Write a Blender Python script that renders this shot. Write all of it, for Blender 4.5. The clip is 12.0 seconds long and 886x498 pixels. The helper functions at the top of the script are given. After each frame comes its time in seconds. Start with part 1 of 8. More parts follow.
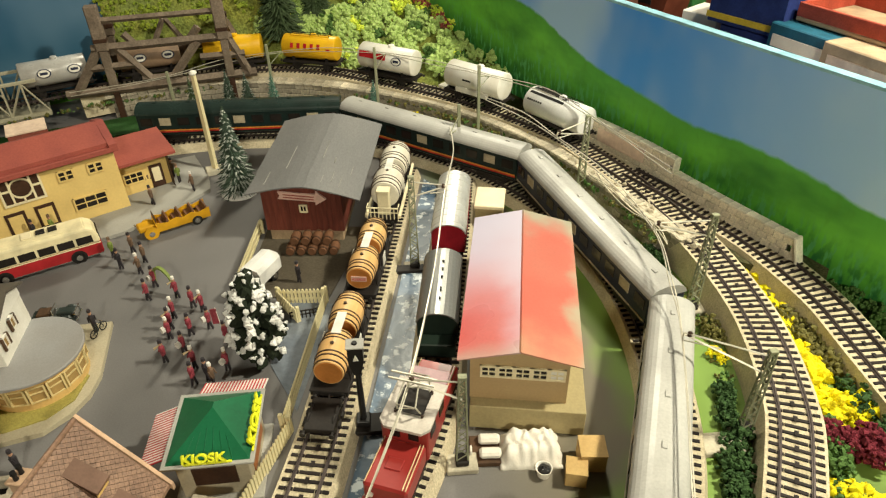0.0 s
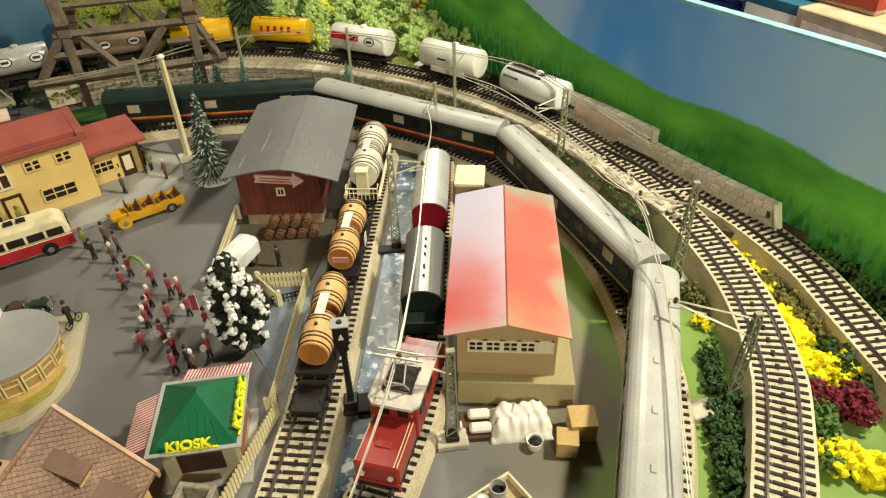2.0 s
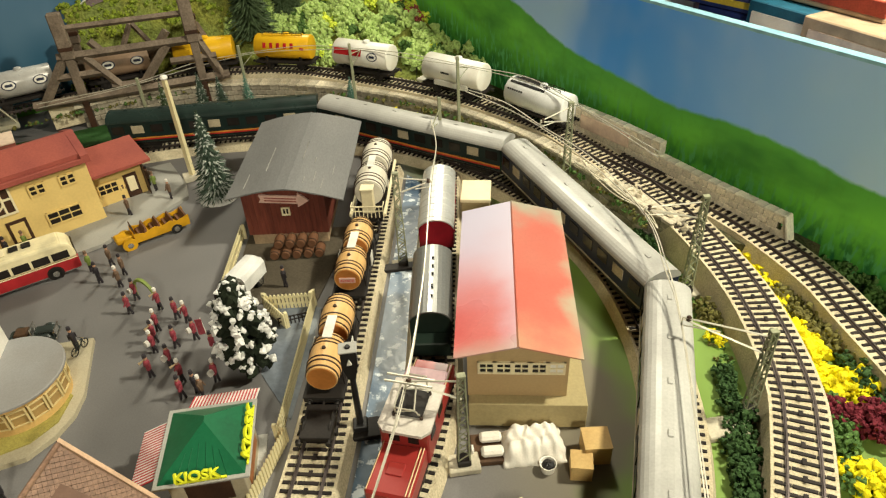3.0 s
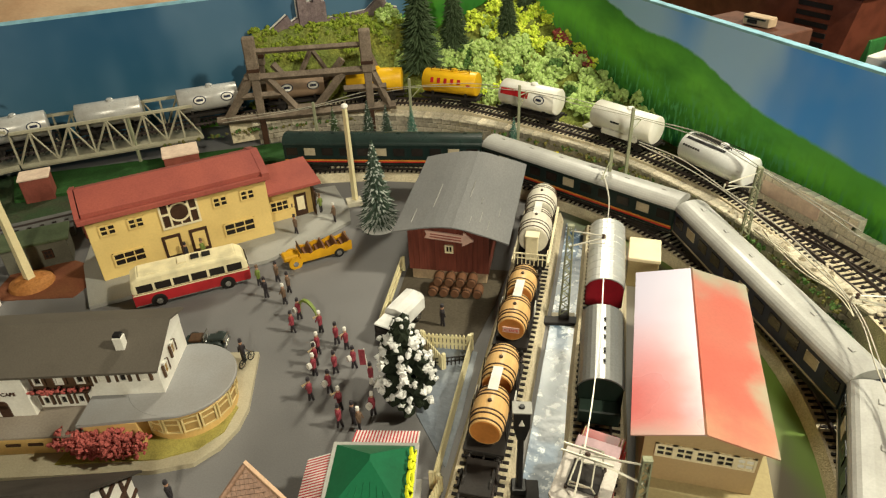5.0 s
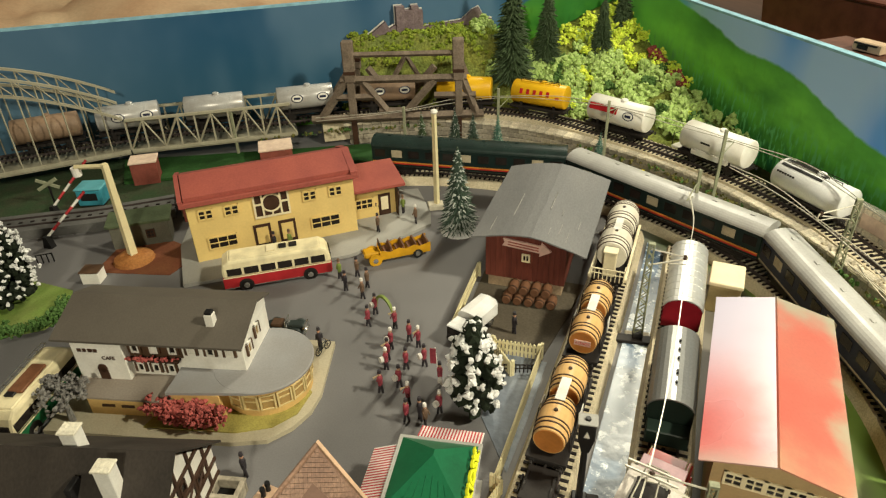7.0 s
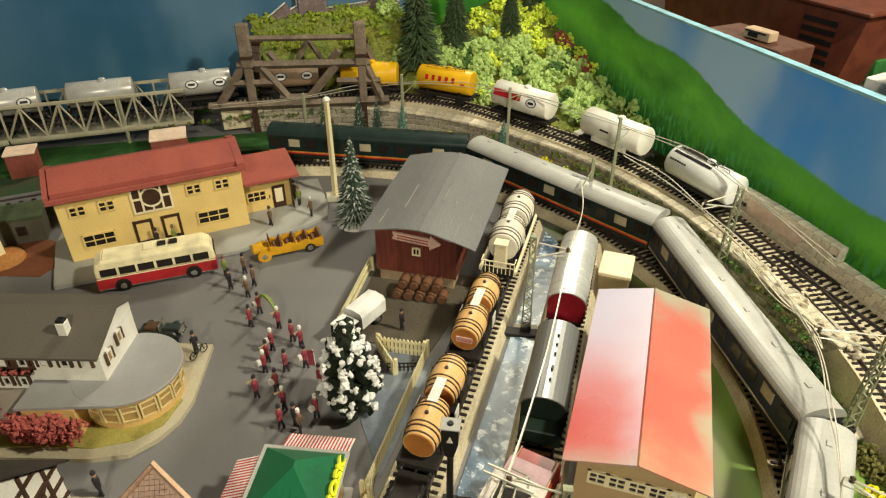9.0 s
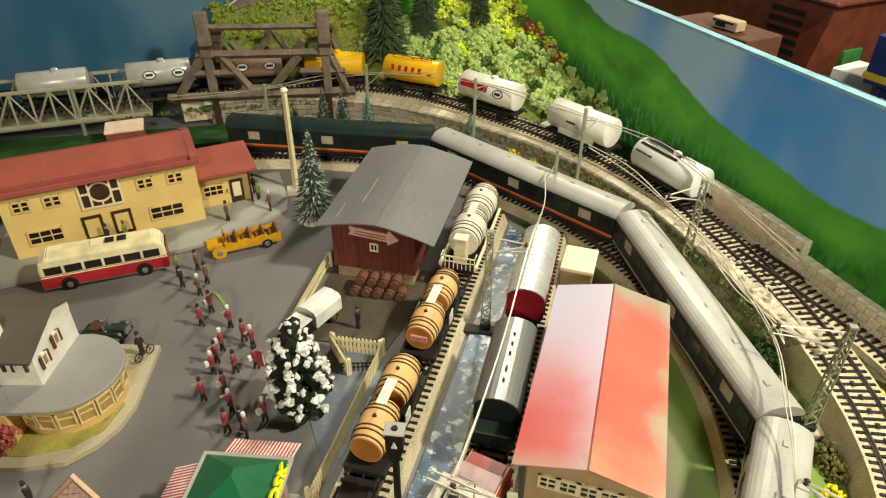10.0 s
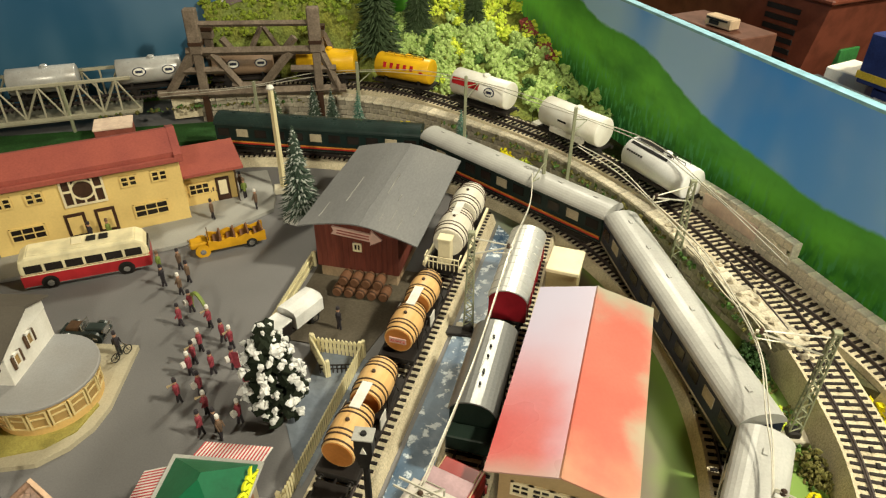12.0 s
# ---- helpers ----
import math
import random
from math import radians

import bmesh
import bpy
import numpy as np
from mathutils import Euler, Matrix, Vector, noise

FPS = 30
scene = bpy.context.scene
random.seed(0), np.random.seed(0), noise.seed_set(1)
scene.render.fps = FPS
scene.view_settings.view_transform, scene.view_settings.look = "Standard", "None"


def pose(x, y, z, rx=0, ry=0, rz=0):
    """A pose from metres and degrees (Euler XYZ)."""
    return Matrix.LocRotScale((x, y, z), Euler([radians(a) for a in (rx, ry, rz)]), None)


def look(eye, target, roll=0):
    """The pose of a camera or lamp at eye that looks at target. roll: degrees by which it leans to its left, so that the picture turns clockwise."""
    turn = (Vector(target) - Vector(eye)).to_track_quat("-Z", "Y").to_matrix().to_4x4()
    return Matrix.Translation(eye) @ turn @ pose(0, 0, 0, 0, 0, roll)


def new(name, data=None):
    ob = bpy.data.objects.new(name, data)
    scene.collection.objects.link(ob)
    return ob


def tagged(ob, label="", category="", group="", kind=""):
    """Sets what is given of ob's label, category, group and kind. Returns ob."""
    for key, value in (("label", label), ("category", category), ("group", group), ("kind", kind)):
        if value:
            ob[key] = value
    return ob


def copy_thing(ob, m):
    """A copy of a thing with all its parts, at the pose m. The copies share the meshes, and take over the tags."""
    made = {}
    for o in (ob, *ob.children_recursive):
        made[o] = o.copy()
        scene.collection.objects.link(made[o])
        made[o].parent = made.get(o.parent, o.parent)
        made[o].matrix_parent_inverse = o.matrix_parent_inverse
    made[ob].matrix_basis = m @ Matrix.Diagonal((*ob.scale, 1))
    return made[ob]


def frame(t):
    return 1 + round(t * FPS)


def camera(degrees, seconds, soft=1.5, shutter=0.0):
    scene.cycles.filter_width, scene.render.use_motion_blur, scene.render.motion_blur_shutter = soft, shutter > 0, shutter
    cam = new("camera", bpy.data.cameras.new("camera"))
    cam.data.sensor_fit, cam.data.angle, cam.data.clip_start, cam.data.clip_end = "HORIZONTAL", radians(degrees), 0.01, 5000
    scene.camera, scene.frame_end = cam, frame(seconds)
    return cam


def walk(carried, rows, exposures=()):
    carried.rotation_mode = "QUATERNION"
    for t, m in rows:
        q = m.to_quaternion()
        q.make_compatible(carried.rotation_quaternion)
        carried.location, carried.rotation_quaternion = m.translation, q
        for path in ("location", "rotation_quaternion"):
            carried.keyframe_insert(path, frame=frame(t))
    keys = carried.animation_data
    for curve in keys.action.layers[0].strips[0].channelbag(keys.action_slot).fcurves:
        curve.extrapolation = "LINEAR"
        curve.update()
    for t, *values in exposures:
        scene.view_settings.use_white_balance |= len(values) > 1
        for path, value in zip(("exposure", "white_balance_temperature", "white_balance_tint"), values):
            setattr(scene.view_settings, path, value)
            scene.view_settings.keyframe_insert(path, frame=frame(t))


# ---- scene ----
# A model railway in H0 (gauge 16.5 mm) on a table in a hobby room; metres throughout.
PATH = [
    (0, (0.0296, -0.0037, 0.3429), (0.0567, 0.4031, 0.0533), -1.02),
    (0.5, (0.0252, -0.0052, 0.3401), (0.0534, 0.3997, 0.0482), -1.84),
    (1, (0.0213, -0.0068, 0.3322), (0.0415, 0.3914, 0.0305), -2.24),
    (1.5, (0.0229, -0.0058, 0.3334), (0.0545, 0.3924, 0.0326), -1.49),
    (2, (0.0263, -0.0036, 0.3329), (0.0692, 0.3964, 0.0358), -1.62),
    (2.5, (0.0281, 0.0003, 0.3345), (0.0741, 0.4008, 0.0387), -2.51),
    (4.5, (-0.0040, 0.0218, 0.3420), (-0.0177, 0.4396, 0.0677), -2.98),
    (5, (-0.0196, 0.0253, 0.3428), (-0.0597, 0.4441, 0.0727), -2.34),
    (5.5, (-0.0295, 0.0302, 0.3412), (-0.0988, 0.4476, 0.0747), -2.21),
    (6, (-0.0321, 0.0198, 0.3451), (-0.1226, 0.4363, 0.0839), -2.40),
    (6.5, (-0.0283, 0.0148, 0.3443), (-0.1275, 0.4298, 0.0836), -1.88),
    (8.5, (0.0095, 0.0317, 0.3477), (-0.0544, 0.4459, 0.0750), -0.40),
    (9, (0.0226, 0.0430, 0.3432), (-0.0315, 0.4578, 0.0693), 0.10),
    (9.5, (0.0337, 0.0530, 0.3376), (-0.0135, 0.4668, 0.0610), 0.37),
    (10, (0.0420, 0.0597, 0.3370), (-0.0002, 0.4726, 0.0582), 0.65),
    (10.5, (0.0463, 0.0680, 0.3360), (0.0028, 0.4796, 0.0555), 0.59),
    (11, (0.0527, 0.0692, 0.3364), (0.0117, 0.4816, 0.0568), 0.77),
    (11.5, (0.0556, 0.0703, 0.3361), (0.0108, 0.4829, 0.0573), 0.72),
    (12, (0.0581, 0.0688, 0.3347), (0.0122, 0.4804, 0.0545), 0.68),
]
cam = camera(67.8, 12.0, soft=1.25)
walk(cam, [(t, look(eye, aim, lean)) for t, eye, aim, lean in PATH])

# ---- light: warm lamps of the hobby room behind and beside the table, an added fill lamp in front of it, dim light from the rest of the room ----
world = bpy.data.worlds.new("room_light")
scene.world = world
world.use_nodes = True
world.node_tree.nodes["Background"].inputs[0].default_value = (1.0, 0.92, 0.74, 1)
world.node_tree.nodes["Background"].inputs[1].default_value = 0.003


def lamp(name, eye, target, watts, size, colour):
    data = bpy.data.lights.new(name, "AREA")
    data.energy, data.size, data.color, data.shape = watts, size, colour, "DISK"
    ob = new(name, data)
    ob.matrix_world = look(eye, target)
    return ob


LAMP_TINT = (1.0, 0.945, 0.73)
lamp("ceiling_lamp", (0.22, 1.85, 1.40), (-0.05, 0.45, 0), 23, 0.30, LAMP_TINT)
lamp("spot_lamp", (0.57, 0.28, 0.74), (0.08, 0.40, 0), 10.3, 0.07, LAMP_TINT)
# unseen fill light, added to brighten the boards and front walls evenly
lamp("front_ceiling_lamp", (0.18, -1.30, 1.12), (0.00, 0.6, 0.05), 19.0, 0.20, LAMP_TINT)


# ---- materials ----
def mat(name, colour, rough=0.6, metal=0.0, vary=0.18, scale=60.0, fine=700.0, bump=0.15, depth=0.0004, second=None, blend=0.35,
        random_value=0.0, spec=0.25, coat=0.0, stretch=(1, 1, 1)):
    """Principled paint with blotches, grain and relief at two scales; second is a stain colour, random_value varies piece by piece."""
    m = bpy.data.materials.new(name)
    m.use_nodes = True
    nt = m.node_tree
    n, ln = nt.nodes, nt.links
    bsdf = n["Principled BSDF"]
    co = n.new("ShaderNodeTexCoord")
    mp = n.new("ShaderNodeMapping")
    mp.inputs["Scale"].default_value = stretch
    ln.new(co.outputs["Object"], mp.inputs[0])
    big, small = n.new("ShaderNodeTexNoise"), n.new("ShaderNodeTexNoise")
    for t, s, d in ((big, scale, 4), (small, fine, 3)):
        t.inputs["Scale"].default_value = s
        t.inputs["Detail"].default_value = d
        ln.new(mp.outputs[0], t.inputs["Vector"])
    mix = n.new("ShaderNodeMix")
    mix.data_type = "RGBA"
    other = second or tuple(c * 0.55 for c in colour)
    mix.inputs[6].default_value = (*colour, 1)
    mix.inputs[7].default_value = (*other, 1)
    ramp = n.new("ShaderNodeMapRange")
    ramp.inputs["From Min"].default_value, ramp.inputs["From Max"].default_value = 0.75 - blend, 0.9 - blend * 0.3
    ln.new(big.outputs["Fac"], ramp.inputs["Value"])
    ln.new(ramp.outputs[0], mix.inputs[0])
    hsv = n.new("ShaderNodeHueSaturation")
    ln.new(mix.outputs[2], hsv.inputs["Color"])
    val = n.new("ShaderNodeMapRange")
    val.inputs["From Min"].default_value, val.inputs["From Max"].default_value = 0.25, 0.75
    val.inputs["To Min"].default_value, val.inputs["To Max"].default_value = 1 - vary, 1 + vary
    ln.new(small.outputs["Fac"], val.inputs["Value"])
    if random_value:
        info, mul, rr = n.new("ShaderNodeObjectInfo"), n.new("ShaderNodeMath"), n.new("ShaderNodeMapRange")
        rr.inputs["To Min"].default_value, rr.inputs["To Max"].default_value = 1 - random_value, 1 + random_value
        mul.operation = "MULTIPLY"
        ln.new(info.outputs["Random"], rr.inputs["Value"])
        ln.new(rr.outputs[0], mul.inputs[0])
        ln.new(val.outputs[0], mul.inputs[1])
        ln.new(mul.outputs[0], hsv.inputs["Value"])
    else:
        ln.new(val.outputs[0], hsv.inputs["Value"])
    ln.new(hsv.outputs[0], bsdf.inputs["Base Color"])
    rg = n.new("ShaderNodeMapRange")
    rg.inputs["To Min"].default_value, rg.inputs["To Max"].default_value = max(0.05, rough - 0.12), min(1, rough + 0.12)
    ln.new(big.outputs["Fac"], rg.inputs["Value"])
    ln.new(rg.outputs[0], bsdf.inputs["Roughness"])
    bsdf.inputs["Metallic"].default_value = metal
    bsdf.inputs["Specular IOR Level"].default_value = spec
    bsdf.inputs["Coat Weight"].default_value = coat
    if bump:
        bp = n.new("ShaderNodeBump")
        bp.inputs["Strength"].default_value, bp.inputs["Distance"].default_value = bump, depth
        ln.new(small.outputs["Fac"], bp.inputs["Height"])
        ln.new(bp.outputs[0], bsdf.inputs["Normal"])
    m["surface"] = 1
    return m


def fade_patch(m, axis, low, high, colour, amount=1.0, wobble=0.02, scale=40.0):
    """A patch of another colour, for sprayed paint and painted sheen alike, that fades in along an axis of the object,
    with an uneven edge.
    """
    nt = m.node_tree
    n, ln = nt.nodes, nt.links
    base = n["Principled BSDF"].inputs["Base Color"]
    feed = base.links[0].from_socket
    co, sep, tex = n.new("ShaderNodeTexCoord"), n.new("ShaderNodeSeparateXYZ"), n.new("ShaderNodeTexNoise")
    ln.new(co.outputs["Object"], sep.inputs[0])
    ln.new(co.outputs["Object"], tex.inputs["Vector"])
    tex.inputs["Scale"].default_value, tex.inputs["Detail"].default_value = scale, 4
    add, rng, mix = n.new("ShaderNodeMath"), n.new("ShaderNodeMapRange"), n.new("ShaderNodeMix")
    add.operation = "MULTIPLY_ADD"
    add.inputs[1].default_value = wobble * 2
    ln.new(tex.outputs["Fac"], add.inputs[0])
    ln.new(sep.outputs[axis], add.inputs[2])
    rng.interpolation_type = "SMOOTHSTEP"
    rng.inputs["From Min"].default_value, rng.inputs["From Max"].default_value, rng.inputs["To Max"].default_value = low + wobble, high + wobble, amount
    ln.new(add.outputs[0], rng.inputs["Value"])
    mix.data_type = "RGBA"
    ln.new(rng.outputs[0], mix.inputs[0])
    ln.new(feed, mix.inputs[6])
    mix.inputs[7].default_value = (*colour, 1)
    ln.new(mix.outputs[2], base)


ASPHALT = mat("asphalt_grey_paint", (0.170, 0.163, 0.162), 0.55, vary=0.10, scale=9, fine=900, second=(0.128, 0.123, 0.122), bump=0.10)
BALLAST = mat("cream_ballast", (0.60, 0.52, 0.36), 0.85, vary=0.26, scale=70, fine=800, second=(0.46, 0.38, 0.25), bump=0.8, depth=0.0012)
SLEEPER = mat("dark_sleeper", (0.020, 0.014, 0.012), 0.7, vary=0.3, fine=1800, random_value=0.35)
RAIL = mat("steel_rail", (0.115, 0.092, 0.088), 0.38, 0.6, vary=0.2, fine=900)
GREY_STONE = mat("grey_stone_wall", (0.34, 0.30, 0.23), 0.85, vary=0.35, scale=45, fine=260, second=(0.19, 0.16, 0.12), bump=0.6, depth=0.001, random_value=0.22)
MORTAR = mat("stone_joint", (0.20, 0.17, 0.13), 0.9, vary=0.2, fine=900)
ROUGH_COPING = mat("rough_wall_top_stone", (0.60, 0.53, 0.40), 0.85, vary=0.35, scale=70, fine=500, bump=0.8, depth=0.001, random_value=0.22)
BRICK_CREAM = mat("cream_stone_block", (0.80, 0.71, 0.54), 0.85, vary=0.22, scale=60, fine=700, second=(0.50, 0.42, 0.31), bump=0.5, depth=0.0006, random_value=0.14)
COPING = mat("pale_coping_stone", (0.90, 0.83, 0.66), 0.85, vary=0.15, scale=70, fine=500, bump=0.8, depth=0.001, random_value=0.20)
GRASS = mat("sprayed_green_ground", (0.16, 0.27, 0.045), 0.75, vary=0.25, scale=18, fine=800, second=(0.20, 0.19, 0.07), bump=0.35)
EARTH = mat("dark_scatter_earth", (0.042, 0.048, 0.020), 0.9, vary=0.5, scale=35, fine=450, second=(0.13, 0.10, 0.05), bump=0.8, depth=0.0015)
YELLOW_WALL = mat("yellow_plastic_wall", (0.74, 0.54, 0.20), 0.5, vary=0.05, scale=30, fine=500, second=(0.62, 0.44, 0.16), bump=0.05)
RED_ROOF = mat("dull_red_roof_card", (0.34, 0.085, 0.062), 0.6, vary=0.12, scale=28, fine=600, second=(0.25, 0.06, 0.05), bump=0.12)
DARK_BROWN = mat("dark_brown_frame", (0.055, 0.026, 0.015), 0.55, vary=0.2)
CREAM = mat("cream_plastic", (0.78, 0.69, 0.46), 0.45, vary=0.06, second=(0.66, 0.56, 0.36))
WHITE = mat("white_paint", (0.80, 0.77, 0.70), 0.5, vary=0.06, second=(0.66, 0.62, 0.54))
DARK_GLASS = mat("dark_window", (0.020, 0.016, 0.014), 0.15, vary=0.2, bump=0)
GREY_SLAB = mat("grey_pavement_plate", (0.36, 0.35, 0.32), 0.7, vary=0.12, scale=22, fine=900, second=(0.27, 0.26, 0.23), bump=0.2)
BARN_RED = mat("ox_blood_timber", (0.150, 0.038, 0.025), 0.65, vary=0.25, scale=40, fine=350, stretch=(1, 1, 0.15), random_value=0.18)
BARN_ROOF = mat("grey_felt_roof", (0.150, 0.148, 0.148), 0.6, vary=0.14, scale=24, fine=800, second=(0.20, 0.195, 0.19), bump=0.25, stretch=(1, 0.35, 1))
BLACK = mat("black_plastic", (0.016, 0.015, 0.015), 0.4, vary=0.2)
IRON = mat("green_grey_lattice", (0.30, 0.31, 0.20), 0.55, vary=0.2, second=(0.20, 0.20, 0.13))
WIRE = mat("pale_wire", (0.62, 0.58, 0.48), 0.4, 0.4, vary=0.1, bump=0)


# ---- geometry helpers ----
def thing(name, label, category, x=0.0, y=0.0, z=0.0, turn=0.0, group="", kind=""):
    ob = new(name)
    ob.empty_display_size = 0.01
    ob.matrix_world = pose(x, y, z, 0, 0, turn)
    return tagged(ob, label, category, group, kind)


def mesh_of(bm, name, materials, smooth=False):
    me = bpy.data.meshes.new(name)
    if len(bm.faces) < 20000:
        bmesh.ops.recalc_face_normals(bm, faces=bm.faces)
    bm.to_mesh(me)
    bm.free()
    for m in materials if isinstance(materials, (list, tuple)) else [materials]:
        me.materials.append(m)
    if smooth:
        me.polygons.foreach_set("use_smooth", [True] * len(me.polygons))
    return me


def part(name, bm, material, parent, label="", smooth=False):
    ob = new(name, mesh_of(bm, name, material, smooth))
    ob.parent = parent
    return tagged(ob, label)


def piece(name, data, parent, m):
    ob = new(name, data)
    ob.parent = parent
    ob.matrix_local = m
    return ob


def solo(name, bm, material, label, category, x=0.0, y=0.0, z=0.0, turn=0.0, group="", kind="", smooth=False):
    ob = new(name, mesh_of(bm, name, material, smooth))
    ob.matrix_world = pose(x, y, z, 0, 0, turn)
    return tagged(ob, label, category, group, kind)


def put_box(bm, x0, x1, y0, y1, z0, z1, bevel=0.0, m=None, slot=0):
    before = set(bm.faces)
    made = bmesh.ops.create_cube(bm, size=1.0)["verts"]
    for v in made:
        v.co = Vector(((x0 + x1) / 2 + v.co.x * (x1 - x0), (y0 + y1) / 2 + v.co.y * (y1 - y0), (z0 + z1) / 2 + v.co.z * (z1 - z0)))
    if bevel:
        edges = list({e for v in made for e in v.link_edges})
        bmesh.ops.bevel(bm, geom=edges, offset=bevel, segments=1, affect="EDGES")
    fresh = [f for f in bm.faces if f not in before]
    if m is not None:
        for v in {v for f in fresh for v in f.verts}:
            v.co = m @ v.co
    for f in fresh:
        f.material_index = slot
    return fresh


def box(x0, x1, y0, y1, z0, z1, bevel=0.0):
    bm = bmesh.new()
    put_box(bm, x0, x1, y0, y1, z0, z1, bevel)
    return bm


def put_rod(bm, a, b, r, sides=6, r2=None, slot=0):
    a, b = Vector(a), Vector(b)
    q = (b - a).to_track_quat("Z", "Y").to_matrix()
    r2 = r if r2 is None else r2
    rings = []
    for end, rad in ((a, r), (b, r2)):
        rings.append([bm.verts.new(end + q @ Vector((rad * math.cos(k * math.tau / sides), rad * math.sin(k * math.tau / sides), 0))) for k in range(sides)])
    for k in range(sides):
        bm.faces.new((rings[0][k], rings[0][(k + 1) % sides], rings[1][(k + 1) % sides], rings[1][k])).material_index = slot
    bm.faces.new(rings[0][::-1]).material_index = slot
    bm.faces.new(rings[1]).material_index = slot


def rod(a, b, r, sides=6, r2=None):
    bm = bmesh.new()
    put_rod(bm, a, b, r, sides, r2)
    return bm


def put_lathe(bm, profile, axis="z", at=(0, 0, 0), sides=20, slot=0):
    """Turned body: profile of (distance along the axis, radius)."""
    def spot(h, r, k):
        c, s = r * math.cos(k * math.tau / sides), r * math.sin(k * math.tau / sides)
        p = {"z": (c, s, h), "y": (c, h, s), "x": (h, c, s)}[axis]
        return Vector(p) + Vector(at)
    rings = [[bm.verts.new(spot(h, max(r, 1e-5), k)) for k in range(sides)] for h, r in profile]
    for a, b in zip(rings, rings[1:]):
        for k in range(sides):
            bm.faces.new((a[k], a[(k + 1) % sides], b[(k + 1) % sides], b[k])).material_index = slot
    bm.faces.new(rings[0]).material_index = slot
    bm.faces.new(rings[-1]).material_index = slot


def lathe(profile, axis="z", at=(0, 0, 0), sides=20):
    bm = bmesh.new()
    put_lathe(bm, profile, axis, at, sides)
    return bm


def prism(outline, y0, y1, axis="y"):
    """Extrude an outline of (x, z) along y, or of (x, y) along z."""
    bm = bmesh.new()
    ends = []
    for d in (y0, y1):
        ends.append([bm.verts.new((p[0], d, p[1]) if axis == "y" else (p[0], p[1], d)) for p in outline])
    n = len(outline)
    for k in range(n):
        bm.faces.new((ends[0][k], ends[0][(k + 1) % n], ends[1][(k + 1) % n], ends[1][k]))
    bm.faces.new(ends[0])
    bm.faces.new(ends[1])
    return bm


def put_sweep(bm, line, profile, close=True, slot=0):
    """Sweep a profile of (across to the right, up) along a line of points."""
    rings = []
    for k, p in enumerate(line):
        d = (line[min(k + 1, len(line) - 1)] - line[max(k - 1, 0)]).to_2d().normalized()
        right = Vector((d.y, -d.x, 0))
        rings.append([bm.verts.new(p + right * u + Vector((0, 0, v))) for u, v in profile])
    n = len(profile)
    for a, b in zip(rings, rings[1:]):
        for k in range(n if close else n - 1):
            bm.faces.new((a[k], a[(k + 1) % n], b[(k + 1) % n], b[k])).material_index = slot
    if close:
        bm.faces.new(rings[0])
        bm.faces.new(rings[-1][::-1])


def sweep(line, profile, close=True):
    bm = bmesh.new()
    put_sweep(bm, line, profile, close)
    return bm


def smooth_line(knots, step):
    """A curve through knots (Catmull-Rom), cut into even steps."""
    ks = [Vector(k) for k in knots]
    ks = [ks[0] * 2 - ks[1]] + ks + [ks[-1] * 2 - ks[-2]]
    fine = []
    for a, b, c, d in zip(ks, ks[1:], ks[2:], ks[3:]):
        for i in range(40):
            t = i / 40
            fine.append(0.5 * (2 * b + (c - a) * t + (2 * a - 5 * b + 4 * c - d) * t * t + (3 * b - a - 3 * c + d) * t ** 3))
    fine.append(ks[-2])
    out, left = [fine[0]], step
    for a, b in zip(fine, fine[1:]):
        seg = (b - a).length
        while seg > 0 and left <= seg:
            out.append(a + (b - a) * (left / seg))
            a = out[-1]
            seg = (b - a).length
            left = step
        left -= seg
    return out


def frame_at(line, k):
    d = (line[min(k + 1, len(line) - 1)] - line[max(k - 1, 0)]).normalized()
    return Matrix.Translation(line[k]) @ d.to_track_quat("Y", "Z").to_matrix().to_4x4()


# ---- the table top, its painted back boards and the room ----
LOOP, R_INNER = Vector((-0.155, 0.36, 0)), 0.360
CORNER = Vector((0.008, 1.108, 0))
ALONG_R, ALONG_L = Vector((0.446, -0.895, 0)).normalized(), Vector((-0.868, -0.497, 0)).normalized()

m = ASPHALT
nt = m.node_tree
# brown-grey and sprayed green towards the outside of the loop
geo = nt.nodes.new("ShaderNodeNewGeometry")
sub = nt.nodes.new("ShaderNodeVectorMath")
sub.operation = "SUBTRACT"
sub.inputs[1].default_value = LOOP
flat = nt.nodes.new("ShaderNodeVectorMath")
flat.operation = "MULTIPLY"
flat.inputs[1].default_value = (1, 1, 0)
span = nt.nodes.new("ShaderNodeVectorMath")
span.operation = "LENGTH"
nt.links.new(geo.outputs["Position"], sub.inputs[0])
nt.links.new(sub.outputs[0], flat.inputs[0])
nt.links.new(flat.outputs[0], span.inputs[0])
wob = nt.nodes.new("ShaderNodeTexNoise")
wob.inputs["Scale"].default_value = 14
nt.links.new(geo.outputs["Position"], wob.inputs["Vector"])
add = nt.nodes.new("ShaderNodeMath")
add.operation = "MULTIPLY_ADD"
add.inputs[1].default_value = 0.07
nt.links.new(wob.outputs["Fac"], add.inputs[0])
nt.links.new(span.outputs["Value"], add.inputs[2])
sep = nt.nodes.new("ShaderNodeSeparateXYZ")
nt.links.new(geo.outputs["Position"], sep.inputs[0])
bsdf = nt.nodes["Principled BSDF"]
feed = bsdf.inputs["Base Color"].links[0].from_socket


